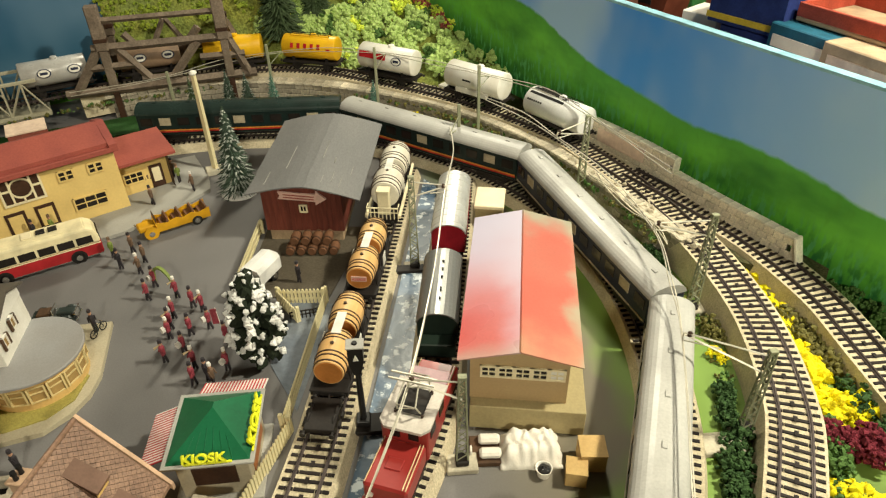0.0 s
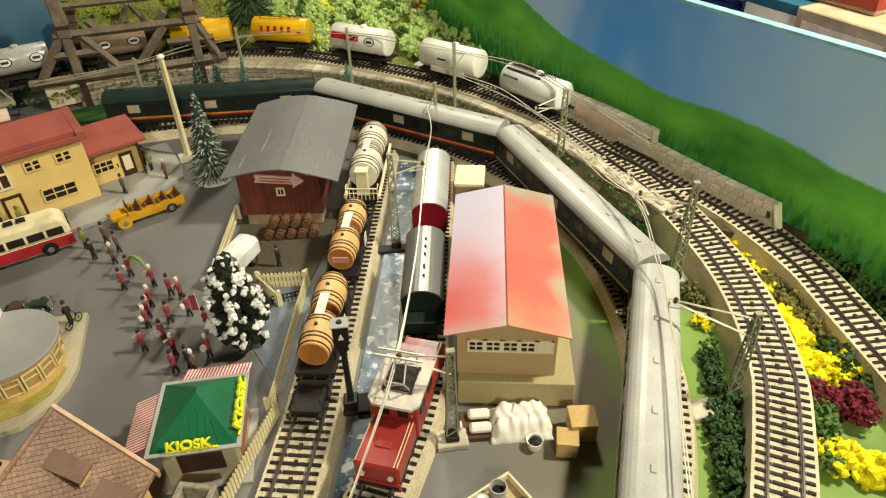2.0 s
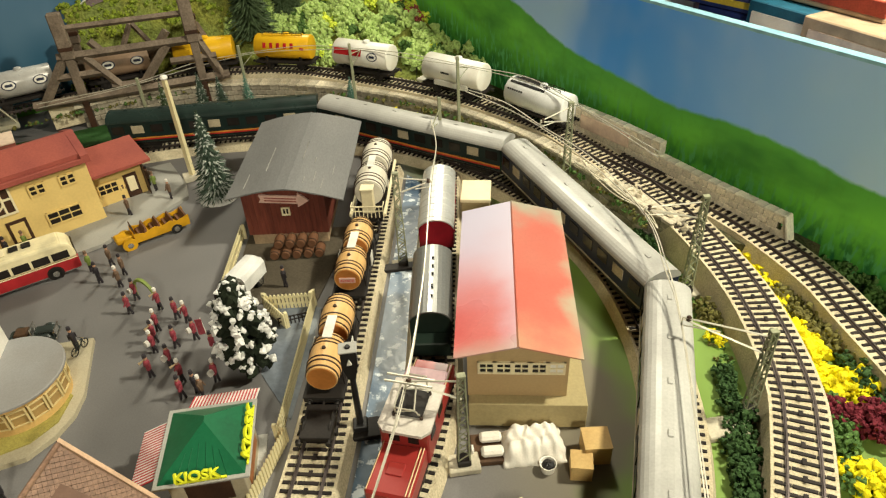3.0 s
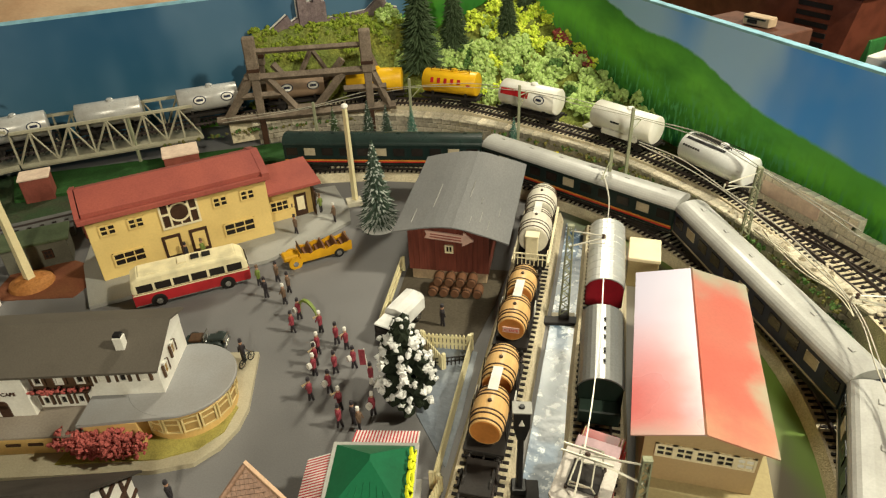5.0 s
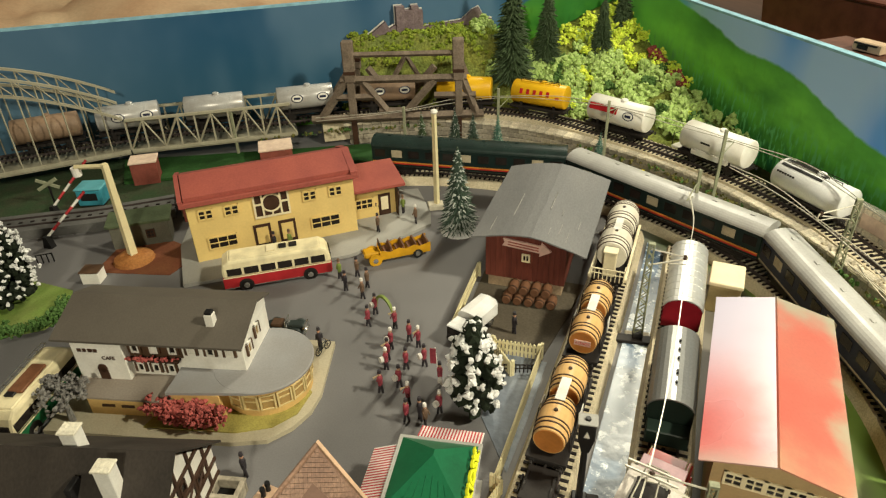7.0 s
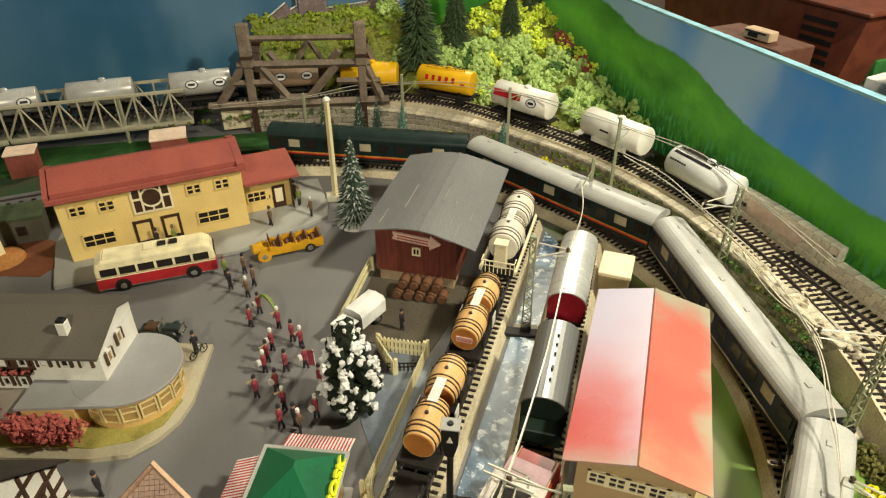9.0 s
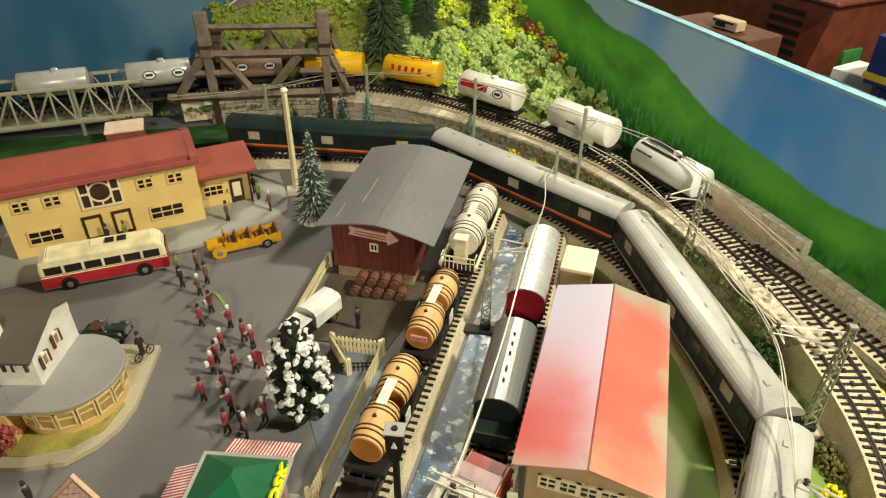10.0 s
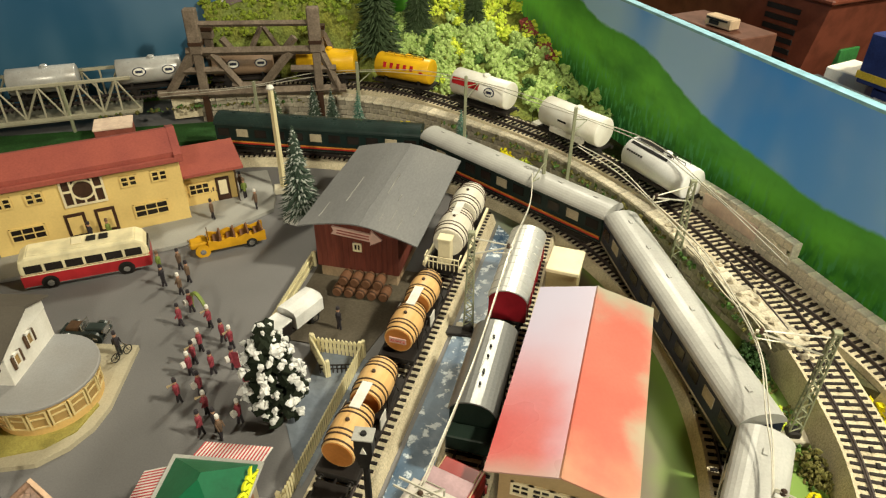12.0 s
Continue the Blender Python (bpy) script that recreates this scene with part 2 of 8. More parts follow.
def layer(below, low, high, value, colour):
    rng = nt.nodes.new("ShaderNodeMapRange")
    rng.interpolation_type = "SMOOTHSTEP"
    rng.inputs["From Min"].default_value, rng.inputs["From Max"].default_value = low, high
    nt.links.new(value, rng.inputs["Value"])
    mix = nt.nodes.new("ShaderNodeMix")
    mix.data_type = "RGBA"
    nt.links.new(rng.outputs[0], mix.inputs[0])
    nt.links.new(below, mix.inputs[6])
    mix.inputs[7].default_value = (*colour, 1)
    return mix.outputs[2]


east = layer(feed, 0.03, 0.10, sep.outputs["X"], (0.165, 0.145, 0.105))
green = layer(east, 0.348, 0.372, add.outputs[0], (0.17, 0.27, 0.055))
pick = nt.nodes.new("ShaderNodeMix")
pick.data_type = "RGBA"
gate = nt.nodes.new("ShaderNodeMapRange")
gate.inputs["From Min"].default_value, gate.inputs["From Max"].default_value = 0.03, 0.12
nt.links.new(sep.outputs["X"], gate.inputs["Value"])
nt.links.new(gate.outputs[0], pick.inputs[0])
nt.links.new(feed, pick.inputs[6])
nt.links.new(green, pick.inputs[7])
nt.links.new(pick.outputs[2], bsdf.inputs["Base Color"])

bm = box(-1.15, 0.75, -0.45, 1.35, -0.018, 0.0)
tagged(new("ground", mesh_of(bm, "ground", ASPHALT)), "grey painted table top with brown and green sprayed edges", "ground", kind="structure")

LEG = mat("pine_table_leg", (0.42, 0.27, 0.14), 0.6, vary=0.15, scale=12, fine=90, stretch=(1, 1, 0.15))
tf = thing("table_frame", "pine frame with four legs under the table top", "table")
for x in (-1.10, 0.70):
    for y in (-0.40, 1.30):
        part("leg", box(x - 0.03, x + 0.03, y - 0.03, y + 0.03, -0.90, -0.018, 0.002), LEG, tf)
for y in (-0.40, 1.30):
    part("rail", box(-1.07, 0.67, y - 0.015, y + 0.015, -0.10, -0.018, 0.002), LEG, tf)

# room
PLASTER = mat("warm_room_wall", (0.30, 0.24, 0.18), 0.8, vary=0.08, scale=2, fine=60)
CARPET = mat("brown_floor", (0.16, 0.10, 0.06), 0.8, vary=0.2, scale=4, fine=120)
for name, b in (("floor", (-3, 3, -3, 3.2, -0.95, -0.9)),):
    tagged(new(name, mesh_of(box(*b), name, CARPET)), "brown floor of the hobby room", "floor", kind="structure")
tagged(new("ceiling", mesh_of(box(-3, 3, -3, 3.2, 1.6, 1.65), "ceiling", PLASTER)), "pale plaster ceiling of the hobby room", "ceiling", kind="structure")
for name, b in (("wall_north", (-3, 3, 3.2, 3.3, -0.95, 1.65)), ("wall_south", (-3, 3, -3.1, -3, -0.95, 1.65)),
                ("wall_east", (3, 3.1, -3, 3.2, -0.95, 1.65)), ("wall_west", (-3.1, -3, -3, 3.2, -0.95, 1.65))):
    tagged(new(name, mesh_of(box(*b), name, PLASTER)), "plain warm plaster wall of the hobby room", "wall", kind="structure")


# painted boards: hills below, sky with soft clouds above
def board_paint(name, hills, haze, cloud, tufts, glow=0.0):
    m = mat(name, (0.10, 0.27, 0.55), 0.5, vary=0.03, scale=3, fine=200, bump=0.04)
    nt = m.node_tree
    ln = nt.links
    bsdf = nt.nodes["Principled BSDF"]
    co = nt.nodes.new("ShaderNodeTexCoord")
    sep = nt.nodes.new("ShaderNodeSeparateXYZ")
    ln.new(co.outputs["Object"], sep.inputs[0])
    x, z = sep.outputs["X"], sep.outputs["Z"]

    def op(kind, a, b, c=None):
        nd = nt.nodes.new("ShaderNodeMath")
        nd.operation = kind
        for i, v in enumerate((a, b) if c is None else (a, b, c)):
            if isinstance(v, (int, float)):
                nd.inputs[i].default_value = v
            else:
                ln.new(v, nd.inputs[i])
        return nd.outputs[0]

    def noise_at(scale, detail=4.0, squash=(1, 1, 1)):
        mp = nt.nodes.new("ShaderNodeMapping")
        mp.inputs["Scale"].default_value = squash
        ln.new(co.outputs["Object"], mp.inputs[0])
        nd = nt.nodes.new("ShaderNodeTexNoise")
        nd.inputs["Scale"].default_value, nd.inputs["Detail"].default_value = scale, detail
        ln.new(mp.outputs[0], nd.inputs["Vector"])
        return nd.outputs["Fac"]

    def step(v, lo, hi):
        nd = nt.nodes.new("ShaderNodeMapRange")
        nd.interpolation_type = "SMOOTHSTEP"
        nd.inputs["From Min"].default_value, nd.inputs["From Max"].default_value = lo, hi
        ln.new(v, nd.inputs["Value"])
        return nd.outputs[0]

    def blend(f, a, b):
        nd = nt.nodes.new("ShaderNodeMix")
        nd.data_type = "RGBA"
        ln.new(f, nd.inputs[0])
        for i, v in ((6, a), (7, b)):
            if isinstance(v, tuple):
                nd.inputs[i].default_value = (*v, 1)
            else:
                ln.new(v, nd.inputs[i])
        return nd.outputs[2]

    sky = blend(step(z, 0.03, 0.17), *haze)
    sky = blend(op("MULTIPLY", step(noise_at(7, 2, (1, 1, 0.45)), 0.46, 0.62), cloud * 1.25), sky, (0.62, 0.84, 1.0))
    sky = blend(op("MULTIPLY", step(noise_at(16, 2, (1, 1, 0.7)), 0.45, 0.80), cloud * 0.5), sky, (0.52, 0.70, 0.90))
    sky = blend(op("MULTIPLY", step(x, 0.56, 0.86), cloud * 1.25), sky, (0.62, 0.82, 0.95))
    colour = sky
    # far hill, then nearer ones: lit crests, darker folds below
    for line, light, dark, fold, soft in hills:
        ramp = nt.nodes.new("ShaderNodeValToRGB")
        ramp.color_ramp.interpolation = "B_SPLINE"
        keys = ramp.color_ramp.elements
        for i, (s, h) in enumerate(line):
            e = keys[i] if i < 2 else keys.new(s / 1.2)
            e.position, e.color = s / 1.2, (h * 4, h * 4, h * 4, 1)
        ln.new(op("DIVIDE", x, 1.2), ramp.inputs[0])
        h = op("MULTIPLY", ramp.outputs[0], 0.25)
        h = op("MULTIPLY_ADD", op("SUBTRACT", noise_at(70, 4), 0.5), 0.006, h)
        depth = op("SUBTRACT", h, z)
        tone = blend(step(depth, 0.0, fold), light, dark)
        tone = blend(op("MULTIPLY", step(noise_at(20, 3, (1, 1, 1.5)), 0.46, 0.68), 0.50), tone, light)
        tone = blend(op("MULTIPLY", step(noise_at(9, 4, (1, 1, 2.0)), 0.40, 0.72), 0.85), tone, (0.036, 0.200, 0.036))
        tone = blend(op("MULTIPLY", step(noise_at(110, 4, (1, 1, 0.45)), 0.50, 0.75), 0.30), tone, tuple(c * 0.45 for c in dark))
        colour = blend(step(depth, 0.0, soft), colour, tone)
    # corner end brightened in the paint, standing in for light that misses it
    corner = op("MULTIPLY", step(op("SUBTRACT", 0.30, x), 0.0, 0.26), glow)
    colour = blend(corner, colour, (0.26, 0.86, 0.16))
    # brushed grass near the ground
    grass = op("MULTIPLY", step(noise_at(120, 5, (1, 1, 0.40)), 0.47, 0.60), step(op("SUBTRACT", op("MULTIPLY_ADD", x, -0.06, 0.105), z), 0.0, 0.05))
    colour = blend(op("MULTIPLY", grass, tufts), colour, (0.020, 0.150, 0.050))
    blade = op("MULTIPLY", step(noise_at(190, 4, (1, 1, 0.30)), 0.50, 0.62), step(op("SUBTRACT", op("MULTIPLY_ADD", x, -0.10, 0.140), z), 0.0, 0.04))
    colour = blend(op("MULTIPLY", blade, tufts), colour, (0.14, 0.50, 0.16))
    ln.new(colour, bsdf.inputs["Base Color"])
    return m


RIDGE = ((0.0, 0.215), (0.10, 0.186), (0.165, 0.166), (0.212, 0.160), (0.270, 0.149), (0.310, 0.134), (0.365, 0.138), (0.41, 0.132), (0.455, 0.116), (0.505, 0.099), (0.55, 0.096),
         (0.60, 0.090), (0.64, 0.084), (0.69, 0.091), (0.74, 0.091), (0.80, 0.086), (1.2, 0.060))
NEAR = ((0.0, 0.160), (0.15, 0.128), (0.24, 0.118), (0.33, 0.096), (0.42, 0.085), (0.50, 0.083), (0.58, 0.070), (0.70, 0.060), (0.85, 0.045), (1.2, 0.040))
PAINT_R = board_paint("painted_hills_right", [
    (RIDGE, (0.12, 0.46, 0.060), (0.20, 0.66, 0.070), 0.030, 0.004),
    (NEAR, (0.19, 0.68, 0.070), (0.035, 0.200, 0.036), 0.050, 0.022)],
    ((0.11, 0.42, 1.0), (0.07, 0.34, 0.95)), 0.52, 1.0, 0.85)
PAINT_L = board_paint("painted_sky_left", [
    (((0.0, 0.215), (0.08, 0.185), (0.14, 0.150), (0.20, 0.110), (0.26, 0.060), (0.34, 0.010), (1.2, 0.0)), (0.12, 0.36, 0.030), (0.03, 0.16, 0.016), 0.05, 0.006)],
    ((0.021, 0.092, 0.158), (0.017, 0.086, 0.178)), 0.08, 0.0)
EDGE = mat("pale_blue_board_edge", (0.30, 0.56, 0.68), 0.5, vary=0.06)
for name, along, length, paint, side in (("back_board", ALONG_R, 1.20, PAINT_R, 1), ("side_board", ALONG_L, 1.25, PAINT_L, -1)):
    turn = math.degrees(math.atan2(along.y, along.x))
    ob = tagged(new(name), "painted scenery board with sky and green hills" if side > 0 else "painted scenery board with deep blue sky", "backdrop", kind="structure")
    ob.matrix_world = pose(CORNER.x, CORNER.y, 0, 0, 0, turn)
    lo, hi = (0.0, 0.009) if side > 0 else (-0.009, 0.0)
    part("panel", box(-0.009, length, lo, hi, -0.018, 0.1655), paint, ob)
    part("top_edge", box(-0.009, length, lo, hi, 0.1655, 0.1680), EDGE, ob)


# ---- tracks ----
def arc(a0, a1, z, step=0.0058, r=R_INNER):
    n = int(abs(radians(a1 - a0)) * r / step)
    return [LOOP + Vector((r * math.cos(radians(a0 + (a1 - a0) * k / n)), r * math.sin(radians(a0 + (a1 - a0) * k / n)), z)) for k in range(n + 1)]


bm = bmesh.new()
for u in (-0.0150, 0.0110):
    put_box(bm, u, u + 0.0040, -0.0010, 0.0010, 0, 0.0011)
put_box(bm, -0.0062, 0.0062, -0.0010, 0.0010, 0, 0.0011)
put_box(bm, -0.0106, -0.0068, -0.0010, 0.0010, 0, 0.0009)
put_box(bm, 0.0068, 0.0106, -0.0010, 0.0010, 0, 0.0009)
SLEEPER_MESH = mesh_of(bm, "sleeper", SLEEPER)
bm = bmesh.new()
for u, v in ((-0.0150, 0.0150),):
    put_box(bm, u, v, -0.0010, 0.0010, 0, 0.0011)
put_box(bm, -0.0012, 0.0012, -0.0020, 0.0020, 0.0011, 0.0019)
STUD_SLEEPER_MESH = mesh_of(bm, "sleeper", SLEEPER)


def track(label, line, bed=0.0095, group="railway tracks", drop=0.0, stop=0):
    """Track along a line at the height of the bed's foot: cream ballast bed, two rails and single sleepers."""
    ob = thing("railway_track", label, "track", group=group)
    part("ballast_bed", sweep(line[:stop] if stop else line, [(-0.0205, -drop), (-0.0170, bed), (0.0170, bed), (0.0205, -drop)]), BALLAST, ob)
    for side in (-1, 1):
        u = side * 0.0088
        part("rail", sweep(line, [(u - 0.0009, bed), (u - 0.0009, bed + 0.0010), (u - 0.0005, bed + 0.0012), (u - 0.0005, bed + 0.0028),
                                  (u + 0.0005, bed + 0.0028), (u + 0.0005, bed + 0.0012), (u + 0.0009, bed + 0.0010), (u + 0.0009, bed)]), RAIL, ob)
    for k in range(len(line)):
        piece("sleeper", STUD_SLEEPER_MESH if k % 2 else SLEEPER_MESH, ob, frame_at(line, k) @ pose(0, 0, bed - 0.0002))
    return ob


INNER = arc(-52, 117, 0.0)
INNER += smooth_line([tuple(INNER[-1]), (-0.400, 0.632, 0), (-0.517, 0.5588, 0), (-0.593, 0.5235, 0), (-0.90, 0.380, 0)], 0.0058)[1:]
LEVEL = next(k for k, p in enumerate(INNER) if k > 100 and p.x < -0.46)
inner = track("curved inner track with cream ballast on the table", INNER, stop=LEVEL)
CROSSING = mat("dark_crossing_plate", (0.135, 0.130, 0.122), 0.7, vary=0.15, scale=30, fine=700)
part("crossing_plate", sweep(INNER[LEVEL:], [(-0.0200, 0.0), (-0.0200, 0.0105), (0.0200, 0.0105), (0.0200, 0.0)]), CROSSING, inner, "dark plate of the level crossing")
OUTER_KNOTS = [(0.175, 0.09, 0.006), (0.246, 0.2182, 0.010), (0.2666, 0.2678, 0.012), (0.2793, 0.337, 0.0135), (0.2776, 0.403, 0.0155), (0.2674, 0.4634, 0.0175),
               (0.2503, 0.5208, 0.0195), (0.2273, 0.5763, 0.021), (0.1985, 0.634, 0.022), (0.1225, 0.7235, 0.0225), (0.024, 0.800, 0.0225), (-0.080, 0.860, 0.0225),
               (-0.19, 0.872, 0.0225), (-0.30, 0.845, 0.0225), (-0.40, 0.801, 0.0225), (-0.575, 0.712, 0.0225), (-0.74, 0.595, 0.0225)]
OUTER = smooth_line(OUTER_KNOTS, 0.0058)
track("raised outer track with cream ballast", OUTER, drop=0.018, stop=next(k for k, p in enumerate(OUTER) if p.x < -0.375))
BRANCH = smooth_line([(0.335, 0.08, 0.010), (0.3395, 0.20, 0.011), (0.3400, 0.3023, 0.012), (0.3371, 0.357, 0.0138), (0.3196, 0.4225, 0.0158), (0.2954, 0.4698, 0.0178),
                      (0.2640, 0.5208, 0.0199), (0.2310, 0.5763, 0.0212)], 0.0058)
track("branch track that leaves the outer line by a switch", BRANCH[:-6], drop=0.018)
GOODS = smooth_line([(-0.060, 0.13, 0), (-0.0324, 0.2575, 0), (-0.0238, 0.3069, 0), (-0.0038, 0.4216, 0), (0.0115, 0.51, 0), (0.0285, 0.615, 0)], 0.0058)
track("straight goods siding beside the fence", GOODS)
SIDING = smooth_line([(-0.033, 0.130, 0), (-0.0110, 0.172, 0), (0.0125, 0.2200, 0), (0.0308, 0.2620, 0), (0.0430, 0.3050, 0), (0.0530, 0.3745, 0), (0.0590, 0.4120, 0),
                      (0.0715, 0.4900, 0), (0.0865, 0.5900, 0)], 0.0058)
track("straight siding beside the red-roofed shed", SIDING)


# ---- retaining wall, parapet, embankment and hill ----
def offset_line(line, off):
    out = []
    for k, p in enumerate(line):
        d = (line[min(k + 1, len(line) - 1)] - line[max(k - 1, 0)]).to_2d().normalized()
        out.append(p + Vector((d.y * off, -d.x * off, 0)))
    return out


WALL = smooth_line([(0.262, 0.425, 0), (0.2312, 0.4991, 0), (0.198, 0.578, 0), (0.165, 0.6363, 0), (0.1225, 0.690, 0), (0.0786, 0.7333, 0), (0.03, 0.768, 0),
                    (-0.0185, 0.7948, 0), (-0.09, 0.824, 0), (-0.17, 0.838, 0), (-0.25, 0.832, 0), (-0.33, 0.805, 0)], 0.0125)
wall = thing("retaining_wall", "grey stone retaining wall below the outer track", "wall", kind="structure")
part("core", sweep(WALL, [(0.000, 0), (0.000, 0.0265), (0.012, 0.0265), (0.012, 0)]), MORTAR, wall)
ROCKS = []
for k in range(4):
    w, h, d = 0.0120 + 0.0006 * (k % 2), 0.0062, 0.0022
    bm = box(-d, 0.0004, -w / 2, w / 2, 0, h, 0.0007)
    for v in bm.verts:
        v.co += Vector((random.uniform(-0.0004, 0.0002), random.uniform(-0.0004, 0.0004), random.uniform(-0.0003, 0.0003)))
    ROCKS.append(mesh_of(bm, "stone", GREY_STONE))
for k in range(1, len(WALL) - 1):
    for r in range(4):
        at = frame_at(WALL, k) if r % 2 else (frame_at(WALL, k) @ pose(0, 0.006, 0))
        piece("stone", ROCKS[(k * 3 + r) % 4], wall, at @ pose(0, 0, 0.0002 + r * 0.0066))
bm = box(-0.0035, 0.0140, -0.0060, 0.0060, 0, 0.0032, 0.0006)
for v in bm.verts:
    v.co += Vector((random.uniform(-1, 1), random.uniform(-1, 1), random.uniform(-1, 1))) * 0.0006
COPE = mesh_of(bm, "coping_stone", ROUGH_COPING)
for k in range(1, len(WALL)):
    piece("coping_stone", COPE, wall, frame_at(WALL, k) @ pose(0, 0, 0.0263))

PARAPET = thing("parapet_wall", "cream stone block parapet with a stepped top beside the track", "wall", kind="structure")
LOW_RUN = smooth_line([(0.3335, 0.4065, 0), (0.3035, 0.4660, 0), (0.2775, 0.5220, 0)], 0.0090)
HIGH_RUN = smooth_line([(0.2775, 0.5220, 0), (0.2580, 0.5620, 0), (0.2330, 0.6060, 0), (0.2040, 0.6500, 0)], 0.0090)
BLOCKS = []
for k in range(3):
    bm = box(-0.0018, 0.0004, -0.0042, 0.0042, 0, 0.0060, 0.0005)
    for v in bm.verts:
        v.co += Vector((random.uniform(-0.0003, 0.0002), random.uniform(-0.0002, 0.0002), random.uniform(-0.0002, 0.0002)))
    BLOCKS.append(mesh_of(bm, "brick", BRICK_CREAM))
CAP = mesh_of(box(-0.0024, 0.0056, -0.0044, 0.0044, 0, 0.0022, 0.0006), "coping_stone", COPING)
FOOT = 0.0122
for run, rows in ((LOW_RUN, 5), (HIGH_RUN, 7)):
    part("core", sweep(run, [(0, 0.004), (0, FOOT + rows * 0.0063), (0.005, FOOT + rows * 0.0063), (0.005, 0.004)]), MORTAR, PARAPET)
    for k in range(len(run)):
        for r in range(rows):
            at = frame_at(run, k) @ (pose(0, 0.0045, 0) if r % 2 and k < len(run) - 1 else pose(0, 0, 0))
            piece("brick", BLOCKS[(k + r * 2) % 3], PARAPET, at @ pose(0, 0, FOOT + r * 0.0063))
        piece("coping_stone", CAP, PARAPET, frame_at(run, k) @ pose(0, 0, FOOT + rows * 0.0063 - 0.0002))
end = frame_at(LOW_RUN, 0)
# the free end slopes outwards to its foot, under a pale edging
bm = box(-0.0016, 0.0050, -0.0046, -0.0044, 0.006, 0.0436)
for v in bm.verts:
    if v.co.y < -0.0045:
        v.co.y -= 0.0010 + 0.32 * (0.0436 - v.co.z)
part("end_pillar", bm, BRICK_CREAM, PARAPET).matrix_local = end
bm = box(-0.0030, 0.0058, -0.0074, -0.0048, 0.006, 0.0460, 0.0005)
for v in bm.verts:
    v.co.y -= 0.32 * (0.0436 - v.co.z)
part("end_edging", bm, COPING, PARAPET).matrix_local = end
bm = box(-0.0028, 0.0056, -0.0065, -0.0044, FOOT + 5 * 0.0063 + 0.002, FOOT + 7 * 0.0063 + 0.0020, 0.0005)
part("step_edging", bm, COPING, PARAPET).matrix_local = frame_at(HIGH_RUN, 0)
PANEL = mat("faded_pink_panel", (0.80, 0.62, 0.48), 0.6, vary=0.08, scale=80, fine=400, second=(0.60, 0.43, 0.34))
part("advertising_panel", box(-0.0032, -0.0020, -0.031, 0.031, 0.0375, 0.0515, 0.0002), PANEL, PARAPET, "faded pinkish advertising panel").matrix_local = \
    frame_at(HIGH_RUN, min(range(len(HIGH_RUN)), key=lambda i: abs((HIGH_RUN[i] - HIGH_RUN[0]).length - 0.060)))

# embankment under the outer track, up to the boards
edge = [(p.x, p.y) for p in offset_line(WALL, 0.006)]
outline = [(0.352, 0.375)] + edge + [(-0.34, 0.90)] + [tuple((CORNER + ALONG_L * 0.30).to_2d()), tuple(CORNER.to_2d()), tuple((CORNER + ALONG_R * 0.80).to_2d())]
tagged(new("embankment", mesh_of(prism(outline, -0.001, 0.0205, "z"), "embankment", EARTH)), "dark earth embankment with scattered green", "ground", kind="structure")


def outer_gap(p):
    return min((p - q.to_2d()).length for q in OUTER[::4])


def outer_side(p):
    k = min(range(1, len(OUTER) - 1), key=lambda i: (OUTER[i].to_2d() - p).length)
    d = (OUTER[k + 1] - OUTER[k - 1]).to_2d()
    return d.x * (p.y - OUTER[k].y) - d.y * (p.x - OUTER[k].x) < 0


# hill in the corner: a height field between the boards
HILL_GREEN = mat("moss_green_hill", (0.19, 0.23, 0.055), 0.9, vary=0.5, scale=30, fine=330, second=(0.27, 0.26, 0.04), bump=0.9, depth=0.002)
bm = bmesh.new()
N, U1, V1 = 60, 0.41, 0.36
grid = {}
for i in range(N + 1):
    for j in range(N + 1):
        u, v = 0.0015 + U1 * i / N, 0.0015 + V1 * j / N
        p = CORNER + ALONG_L * u + ALONG_R * v
        d = outer_gap(p.to_2d())
        left = min(1.0, max(0.0, (u - 0.17) / 0.05))
        slope = 0.019 + max(0.0, d - 0.040) * 0.52
        c = min(1.0, max(0.0, d - 0.033) * 34) * 3
        cliff = 0.019 + 0.100 * (min(2, int(c)) + min(1.0, (c - min(2, int(c))) * 1.6)) / 3 + max(0.0, d - 0.085) * 0.06
        z = slope * (1 - left) + cliff * left + 0.006 * noise.noise(p * 40) + 0.003 * noise.noise(p * 120)
        if d < 0.040:
            z = 0.0195
        grid[i, j] = bm.verts.new((p.x, p.y, min(z, 0.150)))
clear = {k: outer_gap(v.co.to_2d()) > 0.033 and outer_side(v.co.to_2d()) for k, v in grid.items()}
for i in range(N):
    for j in range(N):
        if all(clear[i + a, j + b] for a in (0, 1) for b in (0, 1)):
            bm.faces.new((grid[i, j], grid[i + 1, j], grid[i + 1, j + 1], grid[i, j + 1]))
bmesh.ops.delete(bm, geom=[v for v in bm.verts if not v.link_faces], context="VERTS")
ext = bmesh.ops.extrude_edge_only(bm, edges=[e for e in bm.edges if e.is_boundary])
for v in [g for g in ext["geom"] if isinstance(g, bmesh.types.BMVert)]:
    v.co.z = 0.018
tagged(new("hill", mesh_of(bm, "hill", HILL_GREEN, True)), "mossy green model hill in the corner of the boards", "ground", kind="structure")


def hill_height(x, y):
    hit, place, *_ = bpy.data.objects["hill"].ray_cast(Vector((x, y, 1)), Vector((0, 0, -1)))
    return place.z if hit else 0.0205


